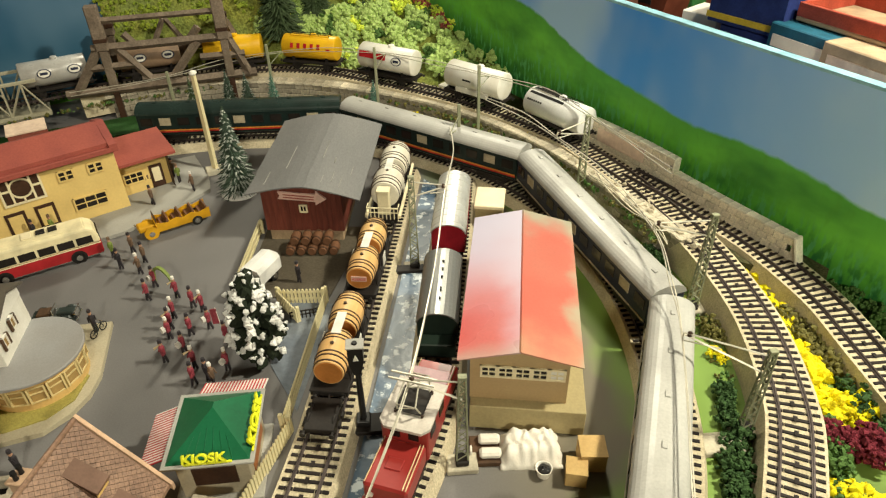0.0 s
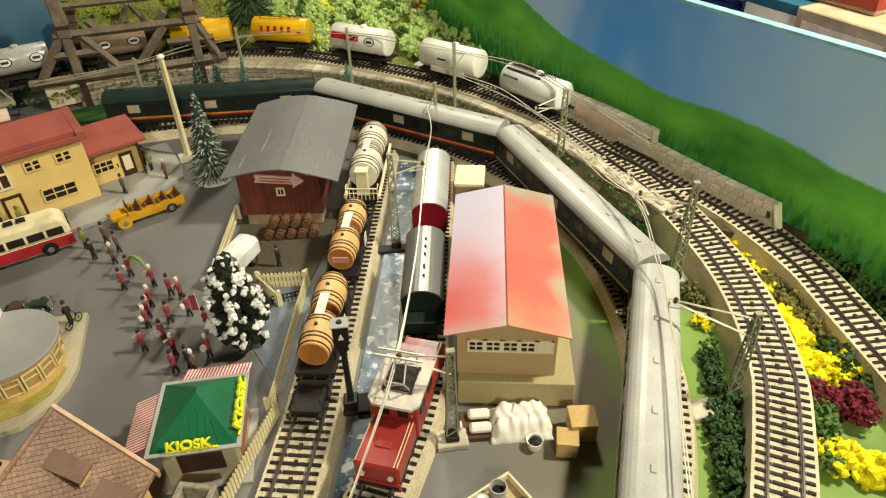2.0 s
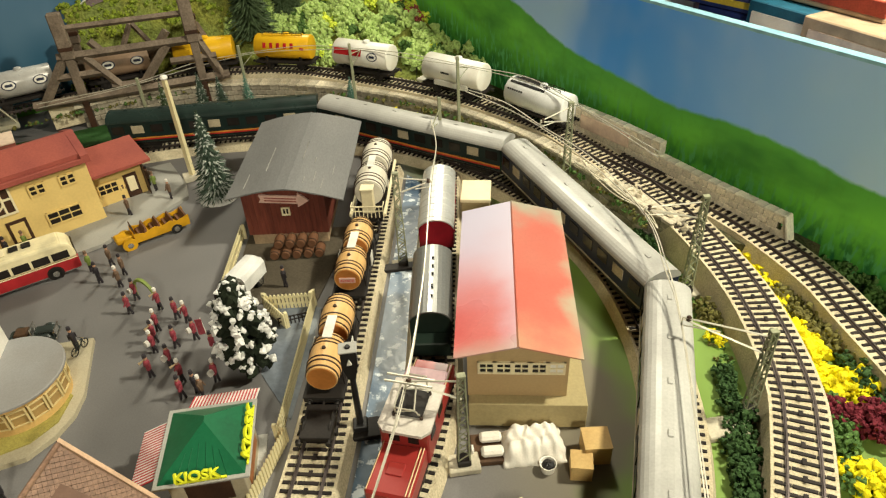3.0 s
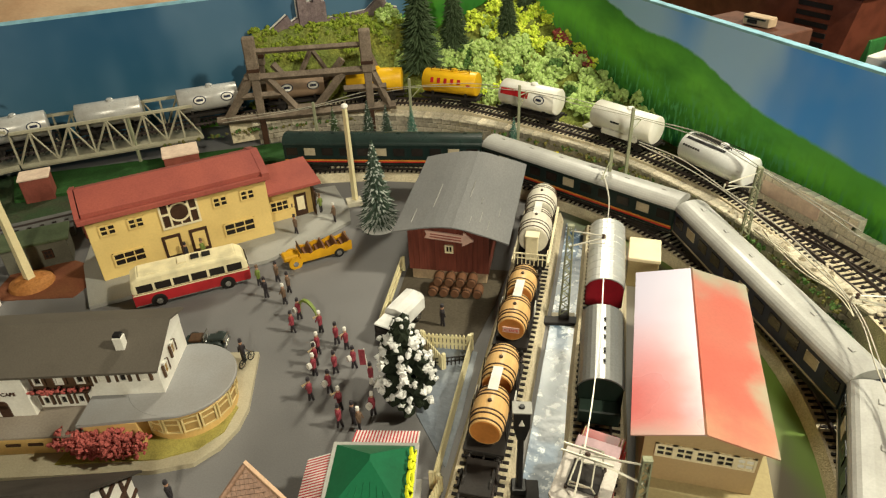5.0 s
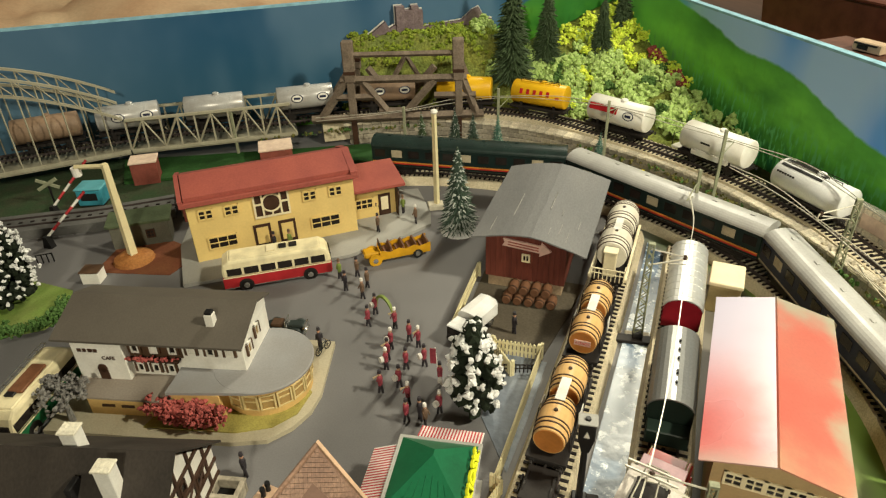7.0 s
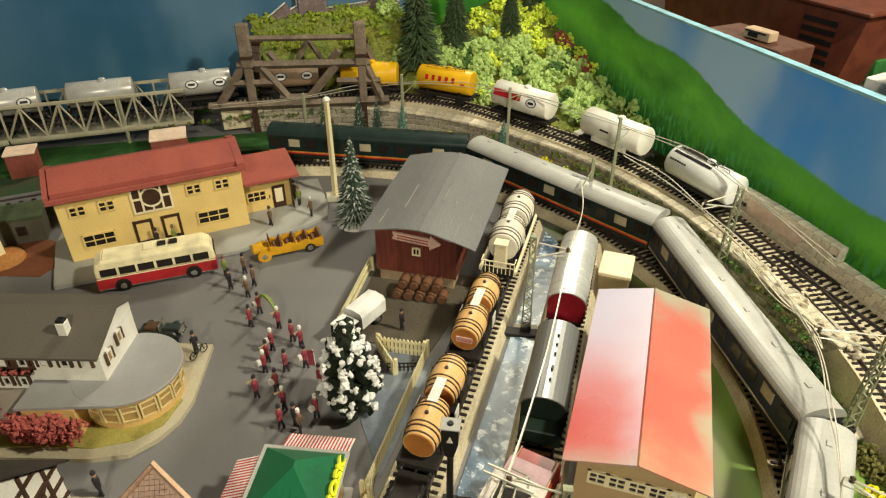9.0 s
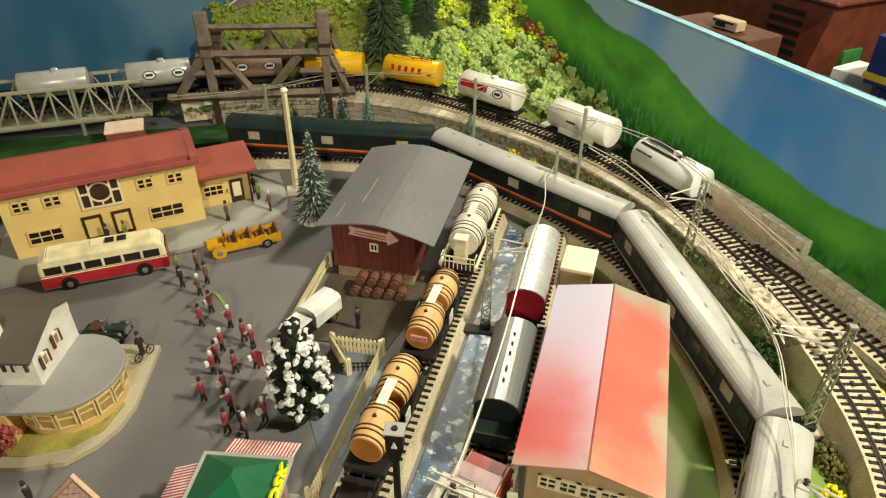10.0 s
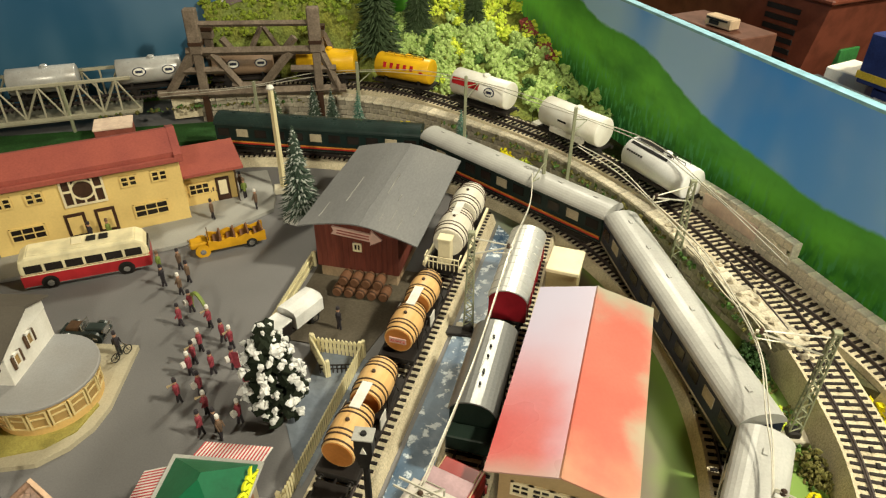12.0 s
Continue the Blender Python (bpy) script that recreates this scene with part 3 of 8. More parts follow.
# glossy blue water sheet between the sidings, and grey-blue yard by the tree
WATER = mat("glossy_blue_sheet", (0.065, 0.110, 0.175), 0.30, vary=0.15, scale=26, fine=160, second=(0.13, 0.19, 0.26), bump=0.25, depth=0.0008, spec=0.4)
nt = WATER.node_tree
bsdf = nt.nodes["Principled BSDF"]
feed = bsdf.inputs["Base Color"].links[0].from_socket
tex = nt.nodes.new("ShaderNodeTexNoise")
tex.inputs["Scale"].default_value, tex.inputs["Detail"].default_value, tex.inputs["Roughness"].default_value = 95, 5, 0.65
rng = nt.nodes.new("ShaderNodeMapRange")
rng.inputs["From Min"].default_value, rng.inputs["From Max"].default_value = 0.54, 0.60
mix = nt.nodes.new("ShaderNodeMix")
mix.data_type = "RGBA"
mix.inputs[7].default_value = (0.60, 0.66, 0.70, 1)
co = nt.nodes.new("ShaderNodeTexCoord")
nt.links.new(co.outputs["Object"], tex.inputs["Vector"])
nt.links.new(tex.outputs["Fac"], rng.inputs["Value"])
nt.links.new(rng.outputs[0], mix.inputs[0])
nt.links.new(feed, mix.inputs[6])
nt.links.new(mix.outputs[2], bsdf.inputs["Base Color"])
gl = [p for p in offset_line(GOODS, 0.024) if 0.20 < p.y < 0.607]
sr = [p for p in offset_line(SIDING, -0.010) if 0.22 < p.y < 0.575]
outline = [(p.x, p.y) for p in gl] + [(p.x, p.y) for p in reversed(sr)]
tagged(new("water", mesh_of(prism(outline, -0.0005, 0.0016, "z"), "water", WATER)), "glossy blue sheet with white flecks between the sidings", "water", kind="structure")
POND = mat("grey_blue_sheet", (0.135, 0.155, 0.185), 0.35, vary=0.14, scale=40, fine=260, second=(0.22, 0.24, 0.26), bump=0.3, depth=0.0008)
outline = [(-0.0735, 0.345), (-0.050, 0.300), (-0.0420, 0.345), (-0.0330, 0.410), (-0.0680, 0.415)]
tagged(new("water_patch", mesh_of(prism(outline, -0.0005, 0.0006, "z"), "water_patch", POND)), "glossy blue sheet inside the white fence", "water", kind="structure")
YARD = mat("dark_brown_yard", (0.085, 0.070, 0.050), 0.75, vary=0.2, scale=25, fine=600, second=(0.12, 0.10, 0.07), bump=0.4)
outline = [(-0.108, 0.425), (-0.036, 0.418), (-0.020, 0.470), (-0.008, 0.520), (-0.100, 0.530)]
tagged(new("yard", mesh_of(prism(outline, -0.0005, 0.0010, "z"), "yard", YARD)), "dark brown yard in front of the barn", "ground", kind="structure")


# ---- buildings ----
def windows(parent, m, spec, pane, frame_mat, deep=0.0007):
    """Windows on a wall: spec of (x0, x1, z0, z1, columns, rows); m places the wall's outer face (x along, y outwards is minus)."""
    for x0, x1, z0, z1, cols, rows in spec:
        bm = box(x0, x1, -0.0006, 0.0012, z0, z1)
        w = part("window", bm, pane, parent)
        w.matrix_local = m
        bm = bmesh.new()
        t = 0.0007
        for x in (x0, x1):
            put_box(bm, x - t, x + t, -0.0014, 0.0004, z0 - t, z1 + t)
        for z in (z0, z1):
            put_box(bm, x0 - t, x1 + t, -0.00135, 0.0004, z - t, z + t)
        for c in range(1, cols):
            x = x0 + (x1 - x0) * c / cols
            put_box(bm, x - t * 0.6, x + t * 0.6, -0.0012, 0.0004, z0, z1)
        for r in range(1, rows):
            z = z0 + (z1 - z0) * r / rows
            put_box(bm, x0, x1, -0.00125, 0.0004, z - t * 0.6, z + t * 0.6)
        part("window_frame", bm, frame_mat, w)


def door_on(parent, m, x0, x1, z1, frame_mat, pane):
    d = part("door", box(x0, x1, -0.0009, 0.0012, 0.0005, z1, 0.0002), frame_mat, parent, "dark brown framed door")
    d.matrix_local = m
    part("door_pane", box(x0 + 0.0026, x1 - 0.0026, -0.0014, -0.0007, z1 * 0.28, z1 - 0.0030), pane, d)


def letters(word, size, deep, material, rounded=0.0):
    """A mesh of raised letters, centred, that faces up."""
    txt = bpy.data.curves.new("letters", "FONT")
    txt.body, txt.size, txt.extrude, txt.align_x, txt.bevel_depth = word, size, deep, "CENTER", rounded
    tmp = new("letters", txt)
    me = bpy.data.meshes.new_from_object(tmp.evaluated_get(bpy.context.evaluated_depsgraph_get()))
    bpy.data.objects.remove(tmp)
    me.materials.clear()
    me.materials.append(material)
    return me


# station: yellow two-storey block with a red roof and a low annex
fl, fr = Vector((-0.3753, 0.4912)), Vector((-0.2413, 0.5776))
turn = math.degrees(math.atan2(fr.y - fl.y, fr.x - fl.x))
W, D, H = (fr - fl).length, 0.055, 0.066
st = thing("station_building", "yellow two-storey station with a dull red roof", "house", fl.x, fl.y, 0.003, turn)
part("wall", box(0, W, 0, D, 0, H, 0.0004), YELLOW_WALL, st)
part("roof", prism([(-0.003, H - 0.001), (-0.003, H + 0.005), (D / 2, H + 0.016), (D + 0.003, H + 0.005), (D + 0.003, H - 0.001)], 0, W), RED_ROOF, st).matrix_local = \
    Matrix(((0, 1, 0, 0), (1, 0, 0, 0), (0, 0, 1, 0), (0, 0, 0, 1)))
for x0, x1 in ((-0.005, -0.001), (W - 0.003, W + 0.004)):
    part("roof_edge", prism([(-0.0072, H - 0.003), (-0.0072, H + 0.0040), (D / 2, H + 0.0163), (D + 0.0060, H + 0.0052), (D + 0.006, H - 0.003)], x0, x1), RED_ROOF, st).matrix_local = \
        Matrix(((0, 1, 0, 0), (1, 0, 0, 0), (0, 0, 1, 0), (0, 0, 0, 1)))
part("eave", box(-0.005, W + 0.004, -0.0075, -0.0005, H - 0.0035, H + 0.0012, 0.0004), RED_ROOF, st)
I4 = Matrix.Identity(4)
windows(st, I4, [(0.0135, 0.0400, 0.0122, 0.0246, 3, 2), (0.1131, 0.1418, 0.0122, 0.0246, 3, 2)], DARK_GLASS, YELLOW_WALL)
for x in (0.0100, 0.0338, 0.1085, 0.1342):
    for dx in (0, 0.0066):
        windows(st, I4, [(x + dx, x + dx + 0.0060, 0.0452, 0.0546, 1, 2)], DARK_GLASS, YELLOW_WALL)
for x in (0.0562, 0.0806):
    door_on(st, I4, x, x + 0.0168, 0.0288, DARK_BROWN, YELLOW_WALL)
rose = part("rose_window", box(0.0612, 0.0940, -0.0008, 0.0010, 0.0366, 0.0636), DARK_BROWN, st, "square brown window with a round centre and cream bars")
bm = bmesh.new()
cx, cz = 0.0776, 0.0503
for x in (0.0612, 0.0690, 0.0862, 0.0940):
    put_box(bm, x - 0.0009, x + 0.0009, -0.0018, 0.0002, 0.0357, 0.0645)
for z in (0.0366, 0.0503, 0.0636):
    for x0, x1 in ((0.0612, 0.0692), (0.0860, 0.0940)):
        put_box(bm, x0, x1, -0.00175, 0.0002, z - 0.0009, z + 0.0009)
for z in (0.0366, 0.0636):
    put_box(bm, 0.0690, 0.0862, -0.00175, 0.0002, z - 0.0009, z + 0.0009)
for z0, z1 in ((0.0366, 0.0415), (0.0590, 0.0636)):
    put_box(bm, cx - 0.0008, cx + 0.0008, -0.00175, 0.0002, z0, z1)
ring = [(cx + 0.0090 * math.cos(a * math.tau / 28), -0.0010, cz + 0.0090 * math.sin(a * math.tau / 28)) for a in range(29)]
for a, b in zip(ring, ring[1:]):
    put_rod(bm, a, b, 0.0010, 5)
part("window_tracery", bm, CREAM, rose)
# annex
AX = W + 0.0005
part("annex_wall", box(AX, AX + 0.048, 0.022, 0.056, 0, 0.038, 0.0003), YELLOW_WALL, st)
part("annex_roof", prism([(0.008, 0.0372), (0.008, 0.0400), (0.061, 0.0470), (0.061, 0.0440)], AX - 0.0005, AX + 0.056), RED_ROOF, st).matrix_local = \
    Matrix(((0, 1, 0, 0), (1, 0, 0, 0), (0, 0, 1, 0), (0, 0, 0, 1)))
ma = pose(AX, 0.022, 0)
windows(st, ma, [(0.0040, 0.0225, 0.0120, 0.0230, 3, 2)], DARK_GLASS, YELLOW_WALL)
door_on(st, ma, 0.0290, 0.0420, 0.0255, DARK_BROWN, CREAM)
part("porch_wall", box(AX + 0.048, AX + 0.0485, 0.012, 0.056, 0, 0.038), DARK_BROWN, st)
# pavement plate below the station
outline = [(-0.3699, 0.4535), (-0.300, 0.492), (-0.2336, 0.5301), (-0.185, 0.583), (-0.1694, 0.6037), (-0.1760, 0.630), (-0.2030, 0.6820), (-0.262, 0.660), (-0.425, 0.560), (-0.4096, 0.5158)]
tagged(new("pavement", mesh_of(prism(outline, 0.0, 0.0035, "z"), "pavement", GREY_SLAB)), "grey pavement plate below the station", "pavement", kind="structure")

# dark red barn with a grey felt roof
BL, BR, BD = -0.0352, 0.0356, 0.135
bn = thing("barn", "dark red timber goods barn with a grey felt roof", "barn", -0.0610, 0.5020, 0.001, -6.8)
STONE_BASE = mat("tan_stone_base", (0.42, 0.30, 0.19), 0.8, vary=0.2, scale=60, fine=500, bump=0.4)
EAVES = ((-0.0470, 0.0505), (-0.0385, 0.0526), (-0.0300, 0.0546), (-0.0210, 0.0565), (-0.0120, 0.0579), (-0.0040, 0.0586), (0.0050, 0.0587), (0.0130, 0.0578),
         (0.0200, 0.0563), (0.0280, 0.0542), (0.0360, 0.0519), (0.0450, 0.0491), (0.0530, 0.0464))


def under_felt(x):
    """Height of the felt's under side at x across the barn."""
    for (xa, za), (xb, zb) in zip(EAVES, EAVES[1:]):
        if x <= xb:
            return za + (zb - za) * (x - xa) / (xb - xa)
    return EAVES[-1][1]


h0 = 0.0120
part("base", box(BL + 0.002, BR - 0.002, 0.0015, BD, 0, h0, 0.0004), STONE_BASE, bn, "tan stone footing")
part("wall", prism([(BL, h0), (BR, h0)] + [(x, under_felt(x) - 0.0004) for x in (BR, 0.020, 0.005, -0.012, BL)], 0.001, BD), BARN_RED, bn)
for k in range(15):
    x = BL + (BR - BL) * (k + 0.5) / 15
    part("plank", box(x - 0.00233, x + 0.00233, -0.0004, 0.0012, h0 - 0.0008, under_felt(x) - 0.0012, 0.0002), BARN_RED, bn)
windows(bn, pose(0, -0.0004, 0), [(-0.0018, 0.0042, 0.0318, 0.0384, 2, 1)], DARK_GLASS, CREAM)
# sagging felt in two sheets that meet at the ridge, slightly wavy along the eaves
bm = bmesh.new()
rows = []
for j in range(25):
    v = j / 24
    y = -0.0062 + (BD + 0.0182) * v
    lower, upper = [], []
    for x, z in EAVES:
        tip = (abs(x - 0.005) / 0.05) ** 2
        dz = tip * 0.0010 * noise.noise(Vector((x * 30, y * 38, 1.0))) - 0.0008 * math.sin(math.pi * v)
        dy = 0.0012 * noise.noise(Vector((x * 60, 4.0, 0))) if j in (0, 24) else 0.0
        lower.append(bm.verts.new((x * (1 + 0.03 * v), y + dy, z + dz)))
        upper.append(bm.verts.new((x * (1 + 0.03 * v), y + dy, z + dz + 0.0013)))
    rows.append(lower + upper[::-1])
for a, b in zip(rows, rows[1:]):
    for k in range(len(a)):
        bm.faces.new((a[k], a[(k + 1) % len(a)], b[(k + 1) % len(a)], b[k]))
bm.faces.new(rows[0])
bm.faces.new(rows[-1][::-1])
felt = part("roof", bm, BARN_ROOF, bn)
bm = bmesh.new()
put_sweep(bm, [Vector((0.0046 + 0.0010 * noise.noise(Vector((k * 0.4, 0, 0))), -0.0066 + (BD + 0.0190) * k / 20, 0.0600 - 0.0008 * math.sin(math.pi * k / 20))) for k in range(21)],
          [(-0.0009, -0.0004), (-0.0009, 0.0003), (0.0009, 0.0003), (0.0009, -0.0004)])
part("felt_lap", bm, BARN_ROOF, felt, "lapped felt joint along the ridge")
STREAK = mat("pale_felt_scratch", (0.30, 0.29, 0.27), 0.7, vary=0.2)
for x, y0, y1 in ((0.0180, 0.006, 0.018), (0.0260, 0.012, 0.030), (0.0335, 0.004, 0.020), (0.0230, 0.045, 0.055), (0.0120, 0.050, 0.085), (-0.0330, 0.006, 0.030), (-0.0180, 0.030, 0.075), (0.0400, 0.030, 0.046)):
    z = under_felt(x) + 0.0009
    part("scratch", box(x - 0.0003, x + 0.0003, y0, y1, z - 0.0008, z + 0.0005), STREAK, felt)
# pink arrow sign
ARROW = mat("pale_pink_sign", (0.72, 0.47, 0.40), 0.5, vary=0.05)
arrow = [(-0.018, -0.0030), (-0.0165, 0), (-0.018, 0.0030), (0.0100, 0.0030), (0.0100, 0.0058), (0.0180, 0), (0.0100, -0.0058), (0.0100, -0.0030)]
sg = part("arrow_sign", prism(arrow, -0.0022, -0.0005), ARROW, bn, "pale pink arrow sign")
sg.matrix_local = pose(0.0017, 0, 0.0474, 0, 5, 0) @ Matrix.Scale(1.18, 4)
bm = bmesh.new()
for z in (0.0011, -0.0011):
    put_box(bm, -0.0140, 0.0090, -0.0025, -0.0021, z - 0.0004, z + 0.0004)
part("writing", bm, RED_ROOF, sg)

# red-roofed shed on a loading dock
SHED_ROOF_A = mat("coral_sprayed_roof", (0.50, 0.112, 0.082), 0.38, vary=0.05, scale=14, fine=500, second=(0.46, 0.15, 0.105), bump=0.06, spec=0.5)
SHED_ROOF_B = mat("pink_roof_painted_sheen", (0.54, 0.105, 0.10), 0.28, vary=0.05, scale=10, fine=500, second=(0.58, 0.20, 0.18), blend=0.40, bump=0.06, spec=0.5)
fade_patch(SHED_ROOF_A, "Y", 0.034, -0.016, (0.46, 0.30, 0.18), 0.7, 0.034, 40)
fade_patch(SHED_ROOF_A, "X", 0.029, 0.043, (0.36, 0.37, 0.26), 0.8, 0.020, 26)
fade_patch(SHED_ROOF_A, "Y", 0.128, 0.164, (0.30, 0.35, 0.26), 0.8, 0.034, 26)
# the two lilac-white fades paint lamp sheen onto the left slope
fade_patch(SHED_ROOF_B, "Y", 0.010, 0.150, (0.52, 0.49, 0.62), 0.96, 0.030, 16)
fade_patch(SHED_ROOF_B, "X", -0.020, 0.006, (0.54, 0.47, 0.58), 0.75, 0.016, 20)
fade_patch(SHED_ROOF_B, "Y", 0.012, -0.006, (0.42, 0.38, 0.32), 0.6, 0.012, 40)
SHED_WALL = mat("tan_card_wall", (0.43, 0.305, 0.155), 0.6, vary=0.06, scale=25, fine=600, second=(0.42, 0.29, 0.15))
DOCK = mat("olive_tan_dock", (0.39, 0.32, 0.165), 0.65, vary=0.10, scale=25, fine=600, second=(0.36, 0.29, 0.15))
sd = thing("goods_shed", "tan goods shed with a pink and coral sprayed roof, pale sheen painted in", "shed", 0.0942, 0.2790, 0.0, -10.6)
SW, SD = 0.0610, 0.150
part("dock", box(-0.030, 0.0430, -0.0075, SD + 0.004, 0, 0.0205, 0.0004), DOCK, sd, "olive tan loading dock")
part("wall", prism([(-SW / 2, 0.0205), (SW / 2, 0.0205), (SW / 2, 0.0535), (0, 0.0630), (-SW / 2, 0.0535)], 0.0, SD), SHED_WALL, sd)
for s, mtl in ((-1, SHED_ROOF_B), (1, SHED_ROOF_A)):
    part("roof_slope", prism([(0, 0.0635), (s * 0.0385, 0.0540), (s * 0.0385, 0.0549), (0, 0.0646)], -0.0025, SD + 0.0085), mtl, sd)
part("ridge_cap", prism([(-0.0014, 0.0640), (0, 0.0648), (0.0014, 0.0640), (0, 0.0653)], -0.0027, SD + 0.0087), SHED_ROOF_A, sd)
for k in range(5):
    x = -0.0235 + 0.0105 * k
    windows(sd, I4, [(x, x + 0.0092, 0.0412, 0.0495, 2, 2)], WHITE if k == 4 else DARK_GLASS, CREAM)
# square store box behind the shed
bx = thing("store_box", "cream square store box with a flat lid", "box", 0.1085, 0.5145, 0.0, -12)
part("body", box(-0.0125, 0.0125, -0.0165, 0.0165, 0, 0.0265, 0.0005), DOCK, bx)
part("lid", box(-0.0135, 0.0135, -0.0175, 0.0175, 0.0265, 0.0300, 0.0006), CREAM, bx)

# kiosk with a green hipped roof and striped awnings
GREEN_ROOF = mat("green_plastic_roof", (0.012, 0.115, 0.050), 0.35, vary=0.08, scale=30, fine=500)
GLOW_YELLOW = mat("bright_yellow_letters", (0.80, 0.82, 0.03), 0.4, vary=0.04)
STRIPE_R, STRIPE_W = mat("awning_red", (0.50, 0.05, 0.06), 0.6, vary=0.06), mat("awning_white", (0.78, 0.72, 0.68), 0.6, vary=0.06)
# wall colour toned down to hold the shade below the roof
KIOSK_WALL = mat("shade_toned_kiosk_wall", (0.46, 0.40, 0.29), 0.6, vary=0.08, scale=40)
ki = thing("kiosk", "kiosk with shade-toned walls, a green hipped roof and striped awnings", "kiosk", -0.0885, 0.2620, 0.0, 1.5)
part("wall", box(-0.0205, 0.0205, -0.0225, 0.0225, 0, 0.0335, 0.0004), KIOSK_WALL, ki)
part("floor_plate", box(-0.0255, 0.0255, -0.0275, 0.0275, 0, 0.0020, 0.0004), GREY_SLAB, ki)
part("fascia", box(-0.0260, 0.0255, -0.0280, 0.0275, 0.0335, 0.0350, 0.0003), GREY_SLAB, ki)
bm = bmesh.new()
low = [bm.verts.new(p) for p in ((-0.0235, -0.0255, 0.0350), (0.0230, -0.0255, 0.0350), (0.0230, 0.0250, 0.0350), (-0.0235, 0.0250, 0.0350))]
ridge = [bm.verts.new((0.000, 0.004, 0.0475)), bm.verts.new((0.000, 0.008, 0.0475))]
bm.faces.new((low[0], low[1], ridge[0]))
bm.faces.new((low[1], low[2], ridge[1], ridge[0]))
bm.faces.new((low[2], low[3], ridge[1]))
bm.faces.new((low[3], low[0], ridge[0], ridge[1]))
bm.faces.new(low[::-1])
roof = part("roof", bm, GREEN_ROOF, ki)
for k in range(6):
    x = -0.014 + 0.0055 * k
    a = 0.72 - abs(x) * 14
    part("roof_seam", rod((x, -0.0250, 0.0354), (x * 0.65, -0.0250 + 0.026 * a, 0.0352 + 0.0113 * a), 0.00022, 4), GREEN_ROOF, roof)
part("serving_hatch", box(-0.0120, 0.0130, -0.0232, -0.0215, 0.0120, 0.0270, 0.0003), DARK_BROWN, ki)
part("side_hatch", box(0.0195, 0.0212, -0.0150, 0.0160, 0.0100, 0.0290, 0.0003), mat("orange_hatch", (0.36, 0.14, 0.05), 0.5), ki)
word = letters("KIOSK", 0.0085, 0.0008, GLOW_YELLOW, 0.0003)
for m4, wide in ((pose(-0.0020, -0.0262, 0.0366, 60, 0, 0), 1.0), (pose(0.0240, 0.0005, 0.0366, 60, 0, 90), 1.55)):
    sgn = new("sign", word)
    sgn.parent = ki
    sgn.matrix_local = m4 @ Matrix.Diagonal((wide, 0.80, 1.0, 1))
    tagged(sgn, "bright yellow raised letters KIOSK")
part("sign_bar", box(-0.0135, 0.0135, -0.0268, -0.0256, 0.0350, 0.0362, 0.0002), GLOW_YELLOW, ki)
part("sign_bar", box(0.0234, 0.0246, -0.0205, 0.0215, 0.0350, 0.0362, 0.0002), GLOW_YELLOW, ki)
for m4, n in ((pose(-0.0235, 0.0, 0.0342, 0, 0, 90), 20), (pose(0.0045, 0.0255, 0.0342, 0, 0, 0), 20)):
    aw = new("awning")
    aw.parent = ki
    aw.matrix_local = m4
    for k in range(n):
        w = 0.040 / n / 2
        for j, mtl in ((0, STRIPE_R), (1, STRIPE_W)):
            x = -0.020 + (2 * k + j) * w
            part("stripe", prism([(0.0, 0.0), (0.0175, -0.0072), (0.0175, -0.0066), (0.0, 0.0006)], x, x + w), mtl, aw).matrix_local = \
                Matrix(((0, 1, 0, 0), (1, 0, 0, 0), (0, 0, 1, 0), (0, 0, 0, 1)))

# cafe hotel: white upper floor below a dark roof, yellow ground floor with a round glazed bay
CAFE_ROOF = mat("dark_brown_felt_roof", (0.105, 0.090, 0.072), 0.7, vary=0.10, scale=25, fine=900, second=(0.085, 0.072, 0.058), bump=0.15)
FLAT_ROOF = mat("light_grey_flat_roof", (0.30, 0.30, 0.305), 0.55, vary=0.08, scale=16, fine=900, second=(0.24, 0.22, 0.20), bump=0.1)
TAN_WALL = mat("ochre_yellow_plaster", (0.66, 0.43, 0.155), 0.6, vary=0.08, scale=20, fine=600, second=(0.54, 0.34, 0.13))
FLOWER = mat("dull_pink_blossom", (0.44, 0.105, 0.09), 0.8, vary=0.4, fine=900)
SHUTTER = mat("dark_brown_shutter", (0.10, 0.055, 0.030), 0.6, vary=0.2)
SAND_SLAB = mat("sandy_base_plate", (0.43, 0.38, 0.27), 0.7, vary=0.12, scale=22, fine=900, second=(0.34, 0.29, 0.19), bump=0.2)
ca = thing("cafe_hotel", "white and ochre cafe hotel with a round glazed bay", "house", -0.2975, 0.3400, 0.003, 6.0)
SWAP = Matrix(((0, 1, 0, 0), (1, 0, 0, 0), (0, 0, 1, 0), (0, 0, 0, 1)))
outline = [(-0.080, -0.0592), (0.055, -0.0592), (0.080, -0.0548), (0.094, -0.042), (0.1025, -0.026), (0.1055, -0.008), (0.1010, 0.0505), (0.055, 0.052), (-0.080, 0.035)]
part("base_plate", prism(outline, -0.003, 0.0008, "z"), SAND_SLAB, ca)
part("lawn_strip", prism([(-0.010, -0.051), (0.056, -0.051), (0.080, -0.044), (0.094, -0.030), (0.0985, -0.008), (0.090, 0.0), (0.0, -0.02)], 0.0005, 0.0018, "z"), mat("yellow_green_strip", (0.36, 0.31, 0.08), 0.8, vary=0.25, fine=900), ca)
part("ground_floor", box(0.010, 0.045, -0.0405, 0.0200, 0, 0.0245, 0.0003), TAN_WALL, ca)
part("terrace_wall", box(-0.054, 0.0102, -0.0405, 0.0200, 0, 0.0172, 0.0003), TAN_WALL, ca)
